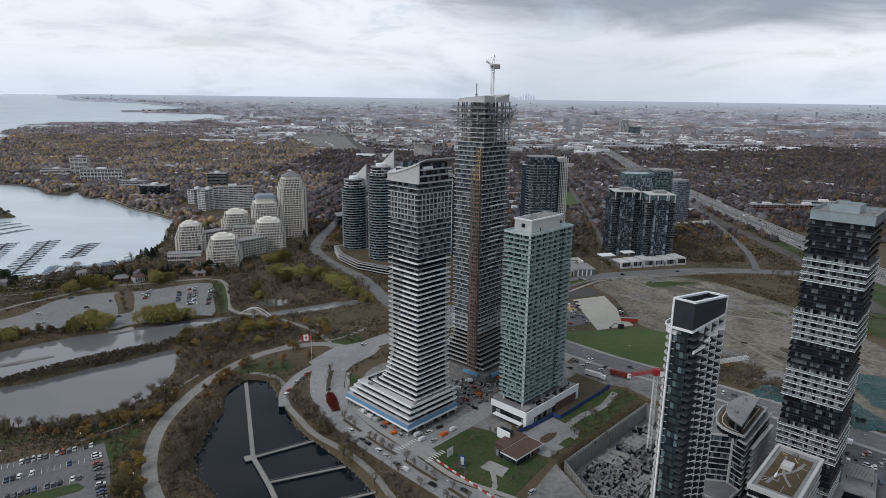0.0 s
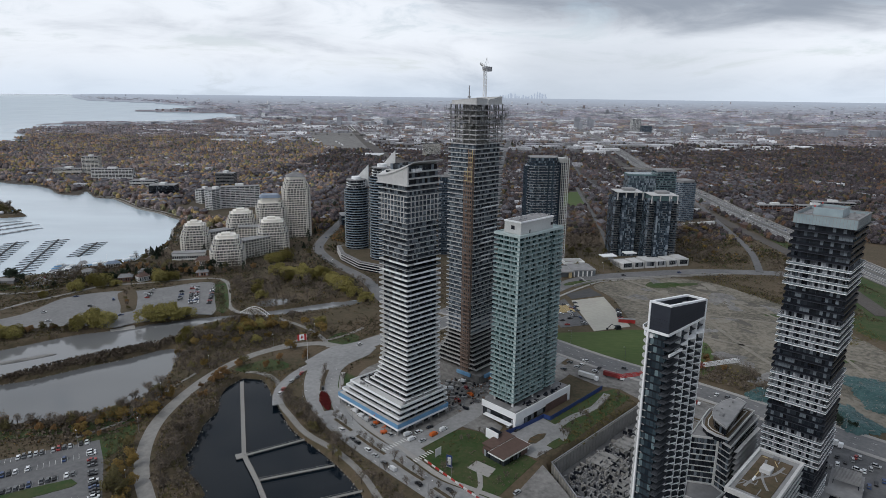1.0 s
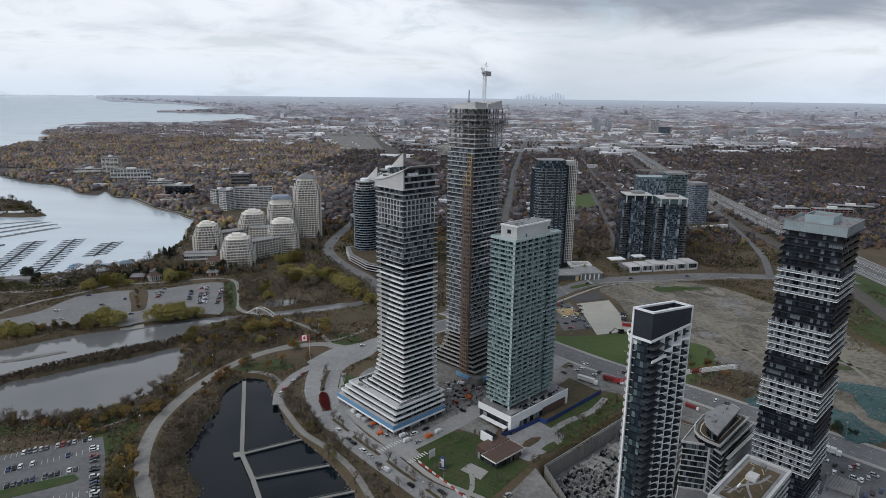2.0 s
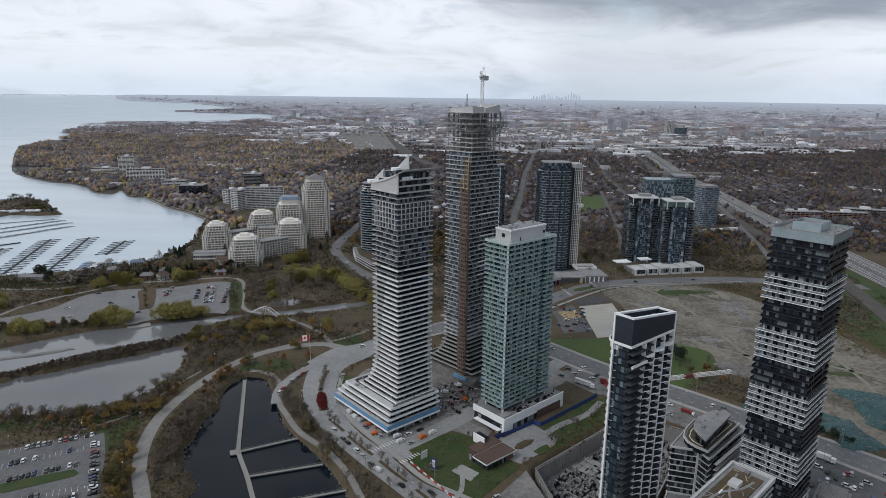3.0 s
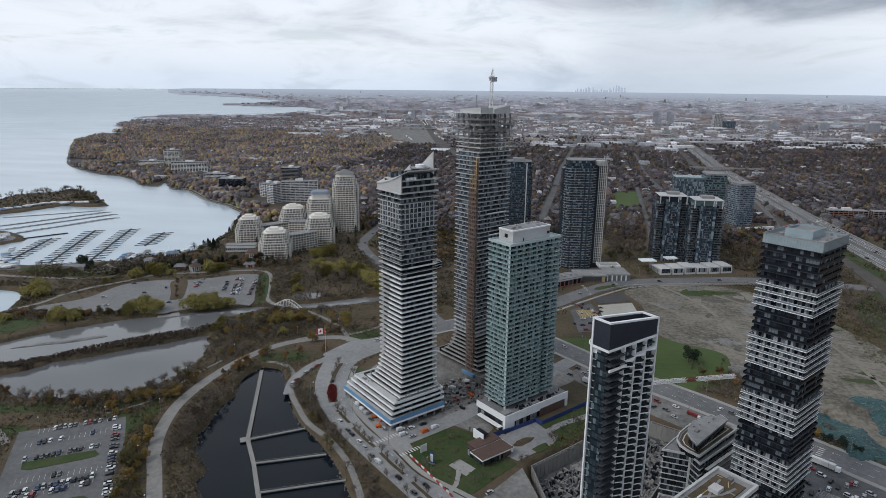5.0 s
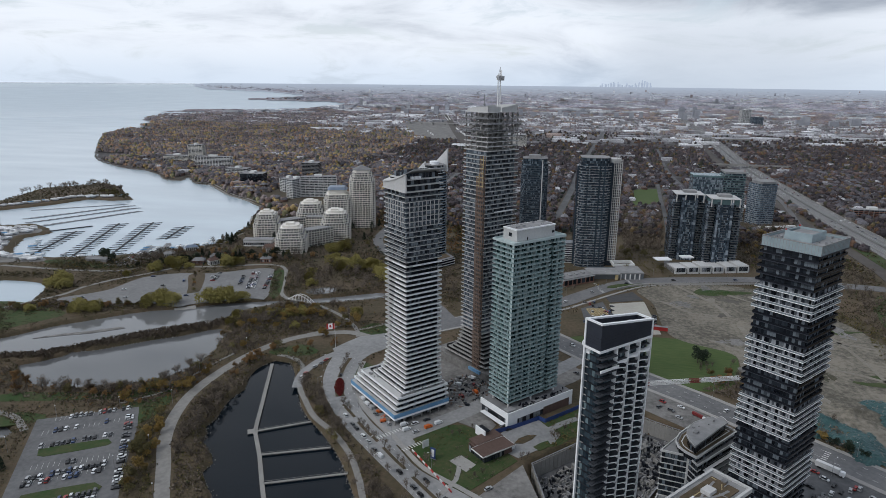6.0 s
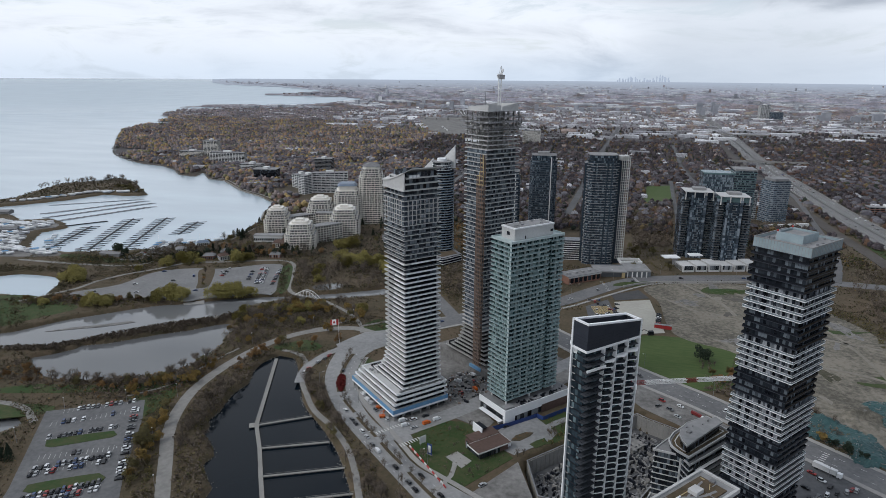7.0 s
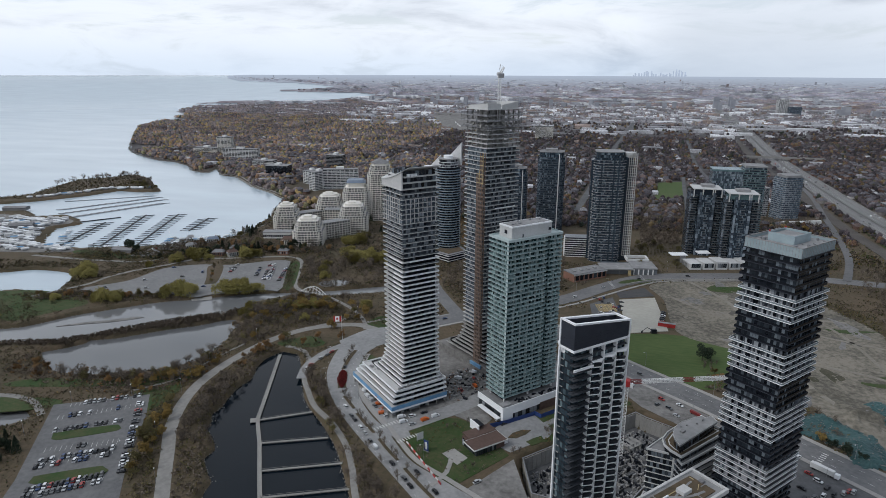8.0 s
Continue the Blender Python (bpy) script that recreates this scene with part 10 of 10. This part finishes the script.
def tarp_sheet(pts, h, seed, label):
    """Soil heaps under a crumpled sheet with an uneven edge, weighted with stones."""
    t = thing("covered_mound", pose(0, 0, G), label, "heap", "mounds on the site")
    xs, ys = [p[0] for p in pts], [p[1] for p in pts]
    step = 1.0
    gx, gy = np.arange(min(xs) - 2, max(xs) + 2, step), np.arange(min(ys) - 2, max(ys) + 2, step)
    X, Y = np.meshgrid(gx, gy)
    D = signed(pts, X, Y)
    s_, idx = Shape(), {}
    for j in range(len(gy)):
        for i in range(len(gx)):
            v = Vector((gx[i], gy[j], seed * 3.1))
            d = D[j, i] + 2.6 * noise.noise(v * 0.22) + 1.2 * noise.noise(v * 0.7)
            if d > -0.6:
                rise = min(1.0, max(0.0, d) / 7.0)
                z = h * rise * (0.55 + 0.8 * noise.noise(v * 0.06)) + 0.7 * abs(noise.noise(v * 0.35)) + 0.25 * noise.noise(v * 1.1) + 0.15
                idx[i, j] = len(s_.v)
                s_.v.append((gx[i], gy[j], max(z, 0.12) if d > 0 else -0.2))
    for (i, j), k in idx.items():
        if (i + 1, j) in idx and (i, j + 1) in idx and (i + 1, j + 1) in idx:
            s_.f.append((k, idx[i + 1, j], idx[i + 1, j + 1], idx[i, j + 1]))
    part("tarpaulin", s_, M["tarp"], t)
    stones = Shape()
    keys = sorted(idx)
    r = random.Random(seed)
    for _ in range(len(keys) // 14):
        x, y, z = s_.v[idx[r.choice(keys)]]
        q = r.uniform(0.2, 0.6)
        stones.obox(x, y, q * r.uniform(0.8, 2.0), q, z - 0.1, z + q * 0.6, r.uniform(0, 180))
    for _ in range(14):
        # pale folds where the sheet has torn
        x, y, z = s_.v[idx[r.choice(keys)]]
        stones.obox(x, y, r.uniform(1.5, 4.0), 0.3, z - 0.2, z + 0.25, r.uniform(0, 180))
    part("weight_stone", stones, M["rock"], t, kind="stuff")


tarp_sheet([(188, 392), (205, 404), (218, 395), (228, 401), (235, 394), (241, 386), (251, 380), (254, 364), (258, 348), (246, 345), (233, 342), (229, 351), (232, 360), (226, 362), (219, 366), (206, 374), (192, 382)], 3.6, 3, "soil heaps under a crumpled dark green tarpaulin")
tarp_sheet([(258, 424), (268, 428), (290, 424), (300, 405), (288, 380), (270, 366), (259, 378), (262, 392), (263, 405)], 4.5, 8, "soil heap under a torn dark green tarpaulin")
heap(248, 402, 16, 20, 5.0, 10, "sand", "bare heap of pale sandy soil", 4)
heap(276, 352, 16, 14, 4.0, 0, "sand", "bare heap of pale sandy soil", 22)
heap(214, 416, 16, 9, 2.2, 30, "mud", "low heap of dug soil", 6)
heap(237, 432, 22, 7, 1.6, 20, "sand", "long low ridge of sandy soil", 25)
heap(250, 462, 5.5, 13, 0.9, 20, "mound_weeds", "mound of dark weeds on the cleared site", 28)
heap(236, 452, 3.5, 7, 0.6, 20, "mound_weeds", "mound of dark weeds on the cleared site", 30)
heap(168, 596, 14, 9, 0.5, 20, "mud", "spread of dark wet soil", 26)
heap(250, 600, 26, 16, 0.8, 60, "mud", "spread of dark wet soil", 27)
heap(200, 510, 22, 8, 0.7, 5, "mud", "spread of dark wet soil", 29)
heap(170, 560, 22, 12, 1.4, 30, "sand", "low muddy rise on the cleared site", 9)
heap(215, 560, 26, 14, 1.2, 10, "sand", "low sandy rise on the cleared site", 10)
heap(240, 490, 16, 20, 1.4, 10, "sand", "broad low heap of dug soil", 11)
heap(290, 560, 8, 26, 0.8, 20, "mud", "spread of dark wet soil", 31)
heap(300, 500, 10, 22, 0.9, 30, "sand", "low sandy rise on the cleared site", 32)
heap(205, 450, 10, 18, 0.8, 40, "mud", "spread of dark wet soil", 33)
heap(118, 640, 26, 7, 1.6, 30, "grass", "grassy bank beside the avenue", 12)
heap(210, 640, 30, 10, 1.4, 15, "grass", "grassy bank on the cleared site", 13)

# ---- pond dock ----
pd = thing("pond_dock", pose(0, 0, 0), "pale timber dock with three jetties across the dark pond", "dock")
MAIN = [(-149, 386), (-114, 297), (-99, 275), (-85, 252), (-60, 212)]


def deck(parent, a, b, w, name="jetty"):
    a, b = Vector(a), Vector(b)
    d = (b - a).normalized()
    part(name, Shape().obox((a.x + b.x) / 2, (a.y + b.y) / 2, (b - a).length, w, 0.7, 1.05, math.degrees(math.atan2(d.y, d.x))), M["wood"], parent)
    posts = Shape()
    m = int((b - a).length / 4)
    nrm = Vector((-d.y, d.x)) * (w / 2 - 0.1)
    for k in range(m + 1):
        for sgn in (-1, 1):
            p = a.lerp(b, k / m) + nrm * sgn
            posts.obox(p.x, p.y, 0.16, 0.16, -1.5, 1.9)
    for sgn in (-1, 1):
        p, q = a + nrm * sgn, b + nrm * sgn
        posts.bar((p.x, p.y, 1.85), (q.x, q.y, 1.85), 0.06)
    part("handrail", posts, M["wood"], parent)


for a, b in zip(MAIN, MAIN[1:]):
    deck(pd, a, b, 2.4, "deck")
for a, b in (((-114, 297.5), (-86, 316)), ((-98, 276), (-63, 292)), ((-84, 252), (-44, 271)), ((-72, 232), (-25, 254))):
    deck(pd, a, b, 1.4)
part("landing", Shape().obox(-115.5, 297, 6.0, 5.0, 0.65, 1.12, 30), M["wood"], pd)

# ---- marina ----
def marina_dock(a, b, n, reach, w, material, label, both=True):
    t = thing("marina_dock", pose(0, 0, 0), label, "dock", "marina docks")
    a, b = Vector(a), Vector(b)
    d = b - a
    deg = math.degrees(math.atan2(d.y, d.x))
    m = (a + b) / 2
    part("walkway", Shape().obox(m.x, m.y, d.length, w, 0.2, 0.8, deg), M[material], t)
    side = Vector((0.8, 0.6))
    for k in range(n):
        p = a + d * (k + 0.5) / n
        for sgn in (-1, 1) if both else (1,):
            q = p + side * sgn * reach / 2
            part("finger", Shape().obox(q.x, q.y, reach, 0.9, 0.2, 0.75, 36.9), M[material], t)
    return t


marina_dock((-549, 783), (-481, 612), 15, 14, 2.0, "dockdark", "empty dark floating dock with long fingers")
marina_dock((-592, 764), (-523, 601), 15, 14, 2.0, "dockdark", "empty dark floating dock with long fingers")
marina_dock((-614, 707), (-572, 590), 11, 13, 2.0, "dockdark", "empty dark floating dock with long fingers")
marina_dock((-489, 773), (-468, 700), 7, 14, 2.0, "dockdark", "empty dark floating dock with long fingers")
for a, b in (((-624, 847), (-690, 712)), ((-667, 884), (-745, 755)), ((-687, 889), (-785, 812)), ((-645, 870), (-720, 735))):
    marina_dock(a, b, 15, 11, 1.8, "steel", "pale floating dock with short fingers")
bwk = thing("wave_screen", pose(0, 0, 0), "long dark floating wave screen", "breakwater")
part("float", ribbon([(-656, 688), (-636, 714), (-616, 739)], 2.6, 0.1, 1.1), M["dockdark"], bwk)

hull = Shape()
prof = [(-4.2, 1.25), (-1.0, 1.45), (2.0, 1.2), (4.4, 0.05)]
o_ = [(x, -w) for x, w in prof] + [(x, w) for x, w in prof[::-1]]
hull.prism([(x * 0.9, y * 0.6) for x, y in o_], 0.0, 1.5, o_)
HULL = hull.mesh("hull", M["white"])
COVER = Shape().prism([(x * 0.92, y * 0.95) for x, y in o_], 1.5, 2.5, [(x * 0.8, y * 0.15) for x, y in o_])
COVERS = [COVER.mesh("cover", M["white"]), COVER.mesh("cover", M["whitewall"]), COVER.mesh("cover", M["blue"]), COVER.mesh("cover", M["steel"])]
MAST = Shape().cyl(0.4, 0, 2.0, 11.5, 0.07, 0.05, 5).mesh("mast", M["whitesteel"])
CRADLE = Shape().box(-2.5, 2.5, -0.9, 0.9, -1.3, 0.1).mesh("cradle", M["steel"])


def boat(x, y, turn, z, s, stored):
    t = thing("boat", pose(x, y, z, 0, 0, turn) @ Matrix.Diagonal((s, s, s, 1)), "white motor boat wrapped for winter on a cradle" if stored else "white motor boat moored in the marina", "boat", "stored boats" if stored else "moored boats")
    part("hull", HULL, None, t)
    part("cover", rng.choice(COVERS[:2] * 4 + COVERS[2:]), None, t)
    if stored:
        part("cradle", CRADLE, None, t)
    if rng.random() < 0.2:
        part("mast", MAST, None, t)


YARD = [(-800, 690), (-712, 690), (-668, 698), (-648, 680), (-660, 650), (-622, 600), (-590, 574), (-545, 578), (-535, 560), (-640, 540), (-720, 590)]
bx = 0
for i in range(28):
    for j in range(30):
        x, y = -800 + i * 10.0 + j * 2.0, 530 + j * 6.2 - i * 1.0
        if signed(YARD, np.array([x]), np.array([y]))[0] > 0 and j % 3 != 2 and rng.random() < 0.92 and bx < 280:
            boat(x + rng.uniform(-1, 1), y + rng.uniform(-1, 1), 36 + rng.choice((0, 180)) + rng.uniform(-5, 5), G + 1.6, rng.uniform(0.9, 1.35), True)
            bx += 1
surface("yard", patch(YARD, G - 0.5, G + 0.2), "mud", "gravel boat yard full of wrapped boats", "yard")
for k in range(44):
    u = k / 43
    p = Vector((-842, 800)).lerp(Vector((-782, 905)), u * 1.6) if u < 0.62 else Vector((-782, 905)).lerp(Vector((-722, 925)), (u - 0.62) / 0.38)
    boat(p.x - rng.uniform(4, 16), p.y + rng.uniform(2, 14), rng.uniform(20, 60), G + 1.6, rng.uniform(0.9, 1.2), True)
for x, y in ((-430, 660), (-424, 668), (-418, 676), (-436, 655), (-445, 640), (-450, 634), (-402, 690), (-396, 700), (-404, 708), (-500, 602), (-510, 600), (-560, 592), (-570, 598), (-580, 602), (-535, 600), (-600, 620), (-606, 628), (-612, 640), (-620, 650)):
    boat(x, y, 40 + rng.uniform(-10, 10), 0.0, rng.uniform(0.8, 1.3), False)
for x, y, w, d, h, a in ((-471, 583, 26, 9, 5, 4), (-800, 728, 34, 14, 6, 20), (-690, 640, 30, 12, 7, 30)):
    t = thing("marina_shed", pose(x, y, G, 0, 0, a), "low grey shed beside the marina", "shed", "marina sheds")
    part("wall", Shape().box(-w / 2, w / 2, -d / 2, d / 2, -0.4, h * 0.65), M["roofgrey"], t)
    part("roof", Shape().prism(rect(-w / 2 - 0.5, w / 2 + 0.5, -d / 2 - 0.5, d / 2 + 0.5), h * 0.65, h, [(-w / 2, -0.2), (w / 2, -0.2), (w / 2, 0.2), (-w / 2, 0.2)]), M["roofgrey"], t)

surface("parking_lot", patch([(-449, 570), (-425, 579), (-420, 613), (-424, 631), (-436, 668), (-446, 672), (-437, 641), (-447, 602)], G - 0.5, G + 0.24), "lotgrey", "small paved lot on the marina quay", "parking lot")
for k in range(16):
    car(-444 + rng.uniform(0, 18), 578 + k * 5.2, rng.choice((20, 110)), where="on the marina quay", group="cars on the quay", z=G + 0.26)
marina_dock((-460, 664), (-446, 622), 5, 9, 2.0, "steel", "pale floating dock beside the quay")
for k in range(10):
    boat(-463 + (k // 5) * 14 + 0.33 * (k % 5) * 9, 660 - (k % 5) * 9, 37, 0.0, rng.uniform(0.8, 1.1), False)


def lake_house(x, y, w, d, h, turn, wall_mat, roof_mat, label):
    t = thing("lake_house", pose(x, y, G, 0, 0, turn), label, "house", "houses behind the marina")
    part("wall", Shape().box(-w / 2, w / 2, -d / 2, d / 2, -0.5, h), M[wall_mat], t)
    part("roof", Shape().prism(rect(-w / 2 - 0.6, w / 2 + 0.6, -d / 2 - 0.6, d / 2 + 0.6), h, h + d * 0.32, [(-w / 2 + d * 0.3, -0.15), (w / 2 - d * 0.3, -0.15), (w / 2 - d * 0.3, 0.15), (-w / 2 + d * 0.3, 0.15)]), M[roof_mat], t)
    part("window_band", panes(rect(-w / 2 - 0.04, w / 2 + 0.04, -d / 2 - 0.04, d / 2 + 0.04), 1.0, h - 0.8, 2.2, 0.9), M["pane_grey"], t, kind="stuff")
    part("chimney", Shape().box(w * 0.2, w * 0.2 + 0.9, 0.4, 1.3, h, h + d * 0.32 + 1.2), M["brick"], t)


lake_house(-353, 602, 13, 9, 4.6, 20, "brick", "roofgrey", "brick house with a grey hipped roof behind the marina")
lake_house(-336, 604, 11, 9, 5.4, 55, "whitewall", "roofbrown", "white house with a brown hipped roof behind the marina")
lake_house(-342, 622, 14, 9, 5.0, 10, "roofpale", "roofgrey", "grey house with a grey hipped roof behind the marina")
lake_house(-404, 620, 12, 8, 4.2, 40, "whitewall", "roofpale", "low white boat club house on the quay")
lake_house(-396, 652, 14, 8, 4.4, 30, "whitewall", "blueroof", "white club house with a blue-grey roof on the quay")
lake_house(-300, 672, 18, 11, 6.0, 15, "cream", "roofbrown", "cream house with a brown hipped roof among firs")
lake_house(-283, 628, 12, 8, 4.5, 15, "brick", "roofgrey", "small brick house behind the car park")

# ---- white arch bridge ----
br = thing("arch_bridge", pose(-199, 516.5, G, 0, 0, -16), "white steel arch footbridge over the creek", "bridge")
BL = 30.0
part("deck", Shape().box(-2, BL + 2, -1.9, 1.9, 0.2, 0.7), M["wood"], br)
for y in (-1.9, 1.9):
    arch = Shape()
    pts = [(BL * k / 16, y, 0.6 + 6.4 * math.sin(math.pi * k / 16)) for k in range(17)]
    for a, b in zip(pts, pts[1:]):
        arch.bar(a, b, 0.28, 6)
    rib_ = part("arch", arch, M["whitesteel"], br)
    for k in range(1, 16):
        x, _, z = pts[k]
        part("hanger", Shape().bar((x, y, 0.6), (x, y, z), 0.12, 4), M["whitesteel"], rib_)

# ---- flag pole ----
fp = thing("flag_pole", pose(-112.3, 420.3, G), "tall white pole flying a red and white flag with a leaf", "flag pole")
part("pole", Shape().cyl(0, 0, -0.2, 21, 0.18, 0.09, 8), M["whitesteel"], fp)
part("finial", Shape().cyl(0, 0, 21, 21.4, 0.2, 0.1, 8), M["yellow"], fp)
fl = {"redsteel": Shape(), "white": Shape()}


def wave(u, v):
    return (-0.2 - 7.2 * u * 0.96, 0.5 * math.sin(6.5 * u + 0.6) * u, 20.6 - 4.6 * v - 1.0 * u * u)


for i in range(16):
    s = fl["redsteel"] if i < 4 or i >= 12 else fl["white"]
    s.quad(wave(i / 16, 1), wave((i + 1) / 16, 1), wave((i + 1) / 16, 0), wave(i / 16, 0))
part("flag_field", fl["redsteel"], M["redsteel"], fp, "red flag cloth")
cloth = part("flag_field", fl["white"], M["white"], fp, "white flag cloth")
lf_ = Shape()
for k in range(11):
    a0, a1 = 2 * math.pi * k / 11, 2 * math.pi * (k + 0.5) / 11
    r0, r1 = 0.19 if k % 2 else 0.23, 0.10
    c_ = wave(0.5, 0.5)
    for sgn in (-1, 1):
        p = [wave(0.5 + 0.5 * r * math.sin(a), 0.5 - 1.0 * r * math.cos(a)) for r, a in ((r0 * 1.6, a0), (r1 * 1.6, a1), (r1 * 1.6, a0 - (a1 - a0)))]
        o = 0.06 * sgn
        lf_.quad((c_[0], c_[1] + o, c_[2]), *[(q[0], q[1] + o, q[2]) for q in (p[2], p[0], p[1])])
part("leaf_emblem", lf_, M["redsteel"], cloth, "red leaf emblem")

# ---- lamps ----
def street_lamp(x, y, h, arm, turn, label="grey street lamp with a curved arm"):
    t = thing("street_lamp", pose(x, y, G, 0, 0, turn), label, "street lamp", "street lamps")
    part("pole", Shape().cyl(0, 0, -0.2, h, 0.12, 0.07, 6), M["steel"], t)
    if arm:
        part("arm", Shape().bar((0, 0, h), (arm, 0, h + 0.3), 0.06), M["steel"], t)
    part("lantern", Shape().box(arm - 0.2, arm + 0.5, -0.15, 0.15, h + 0.15, h + 0.35) if arm else Shape().cyl(0, 0, h, h + 0.5, 0.3, 0.25, 8), M["white"], t)


for x, y in ((-129, 224), (-160, 262), (-181, 312), (-190, 356), (-178, 401), (-146, 445), (-207, 296), (-237, 277), (-236, 241), (-165, 240), (-120, 470)):
    street_lamp(x, y, 9.5, 0.0, 0, "pale path lamp with a round head")
for x, y, a in ((-108, 385, 0), (-96, 350, 40), (-66, 315, 45), (-38, 288, 45), (-10, 262, 45), (-80, 384, 180), (-62, 336, 225), (-30, 306, 225), (0, 283, 225), (86, 472, 200), (122, 442, 220), (165, 408, 220), (196, 380, 220), (232, 350, 220), (110, 414, 40), (150, 384, 40), (212, 328, 40), (60, 590, 140), (100, 650, 140), (150, 684, 110), (230, 704, 110)):
    street_lamp(x, y, 10.5, 2.2, a)

# ---- shore rocks ----
rocks = Shape()
for poly, step in ((LAGOON, 2.4), (POND, 1.8), (CHANNEL, 3.0)):
    for x, y in smooth_line(poly, step, True):
        for _ in range(2):
            q = rng.uniform(0.25, 0.7)
            rocks.cyl(x + rng.gauss(0, 0.8), y + rng.gauss(0, 0.8), -0.4, rng.uniform(0.2, 0.7), q, q * 0.5, 5)
for x, y in smooth_line(LAKE[17:30] , 3.0):
    for _ in range(4):
        q = rng.uniform(0.5, 1.4)
        rocks.cyl(x + rng.gauss(0, 1.8), y + rng.gauss(0, 1.8), -0.5, rng.uniform(0.3, 1.4), q, q * 0.5, 5)
tagged(new("shore_rock", rocks.mesh("shore_rock", M["rock"])), "grey boulders lining the shores", "rocks", kind="stuff")
bar_ = Shape()
patch([(-362, 383), (-340, 396), (-325, 404), (-305, 421), (-310, 422), (-330, 407), (-345, 398)], -0.5, 0.35, shape=bar_)
solid("mud_bar", bar_, M["mud"], "low mud bar in the channel", "mud bank", kind="structure")
# car park stall lines
st = Shape()
for a, b, n in (((-238, 277), (-203, 300), 16), ((-233, 262), (-200, 286), 15), ((-223, 249), (-192, 271), 14), ((-211, 232), (-178, 251), 14), ((-204, 219), (-173, 242), 14), ((-189, 198), (-160, 221), 14)):
    for k in range(n + 1):
        u = k / n
        st.obox(a[0] + (b[0] - a[0]) * u, a[1] + (b[1] - a[1]) * u, 5.4, 0.14, G + 0.05, G + 0.13, 122)
tagged(new("stall_line", st.mesh("stall_line", M["line"])), "white painted stall lines in the car park", "road markings", kind="stuff")


# ---- beside the avenue behind the towers ----
lb_ = thing("low_brick_building", pose(66, 640, G, 0, 0, 42), "low red brick shop building with a flat grey roof", "building")
part("wall", Shape().box(-22, 20, -9, 9, -0.5, 8), M["brick"], lb_)
part("roof", Shape().box(-22.4, 20.4, -9.4, 9.4, 8, 8.8), M["roofgrey"], lb_)
for k in range(7):
    part("window", Shape().box(-20 + 5.8 * k, -16 + 5.8 * k, -9.2, -8.9, 1.5, 6.8), M["pane_dark"], lb_)
part("cornice", Shape().box(-22.6, 20.6, -9.7, -9.2, 6.9, 8.2), M["slabgrey"], lb_)
for k in range(4):
    part("roof_unit", Shape().box(-18 + 9 * k, -15 + 9 * k, -3, 1, 8.8, 10.3), M["roofpale"], lb_)
fr_ = thing("formwork_stack", pose(90, 553, G + 0.1, 0, 0, 15), "stack of yellow steel formwork frames on the ground", "formwork")
for k in range(6):
    part("frame", ring(rect(-8 + 2.8 * k, -6 + 2.8 * k, -9, 9), rect(-7.6 + 2.8 * k, -6.4 + 2.8 * k, -8.6, 8.6), 0.0, 0.7 + 0.2 * (k % 3)), M["yellow"], fr_)
for k in range(7):
    car(137 + k * 0.5, 528 + k * 4.6, 5 + rng.uniform(-6, 6), where="parked along the concrete slab", group="cars by the concrete slab")

# ---- rocks along the cove ----
SHORE = [(-388, 690), (-391, 752), (-398, 792), (-426, 855), (-448, 926), (-508, 979), (-570, 1021), (-664, 1110), (-705, 1121)]
surface("shore_rocks", ribbon(SHORE, 5.0, -1.5, 1.3, step=8), "rock", "pale rock armour along the lake shore", "shore")
surface("path", ribbon([(x + 9, y - 3) for x, y in SHORE], 3.0, G - 0.4, G + 0.2, step=8), "path", "pale waterfront path along the cove", "path")
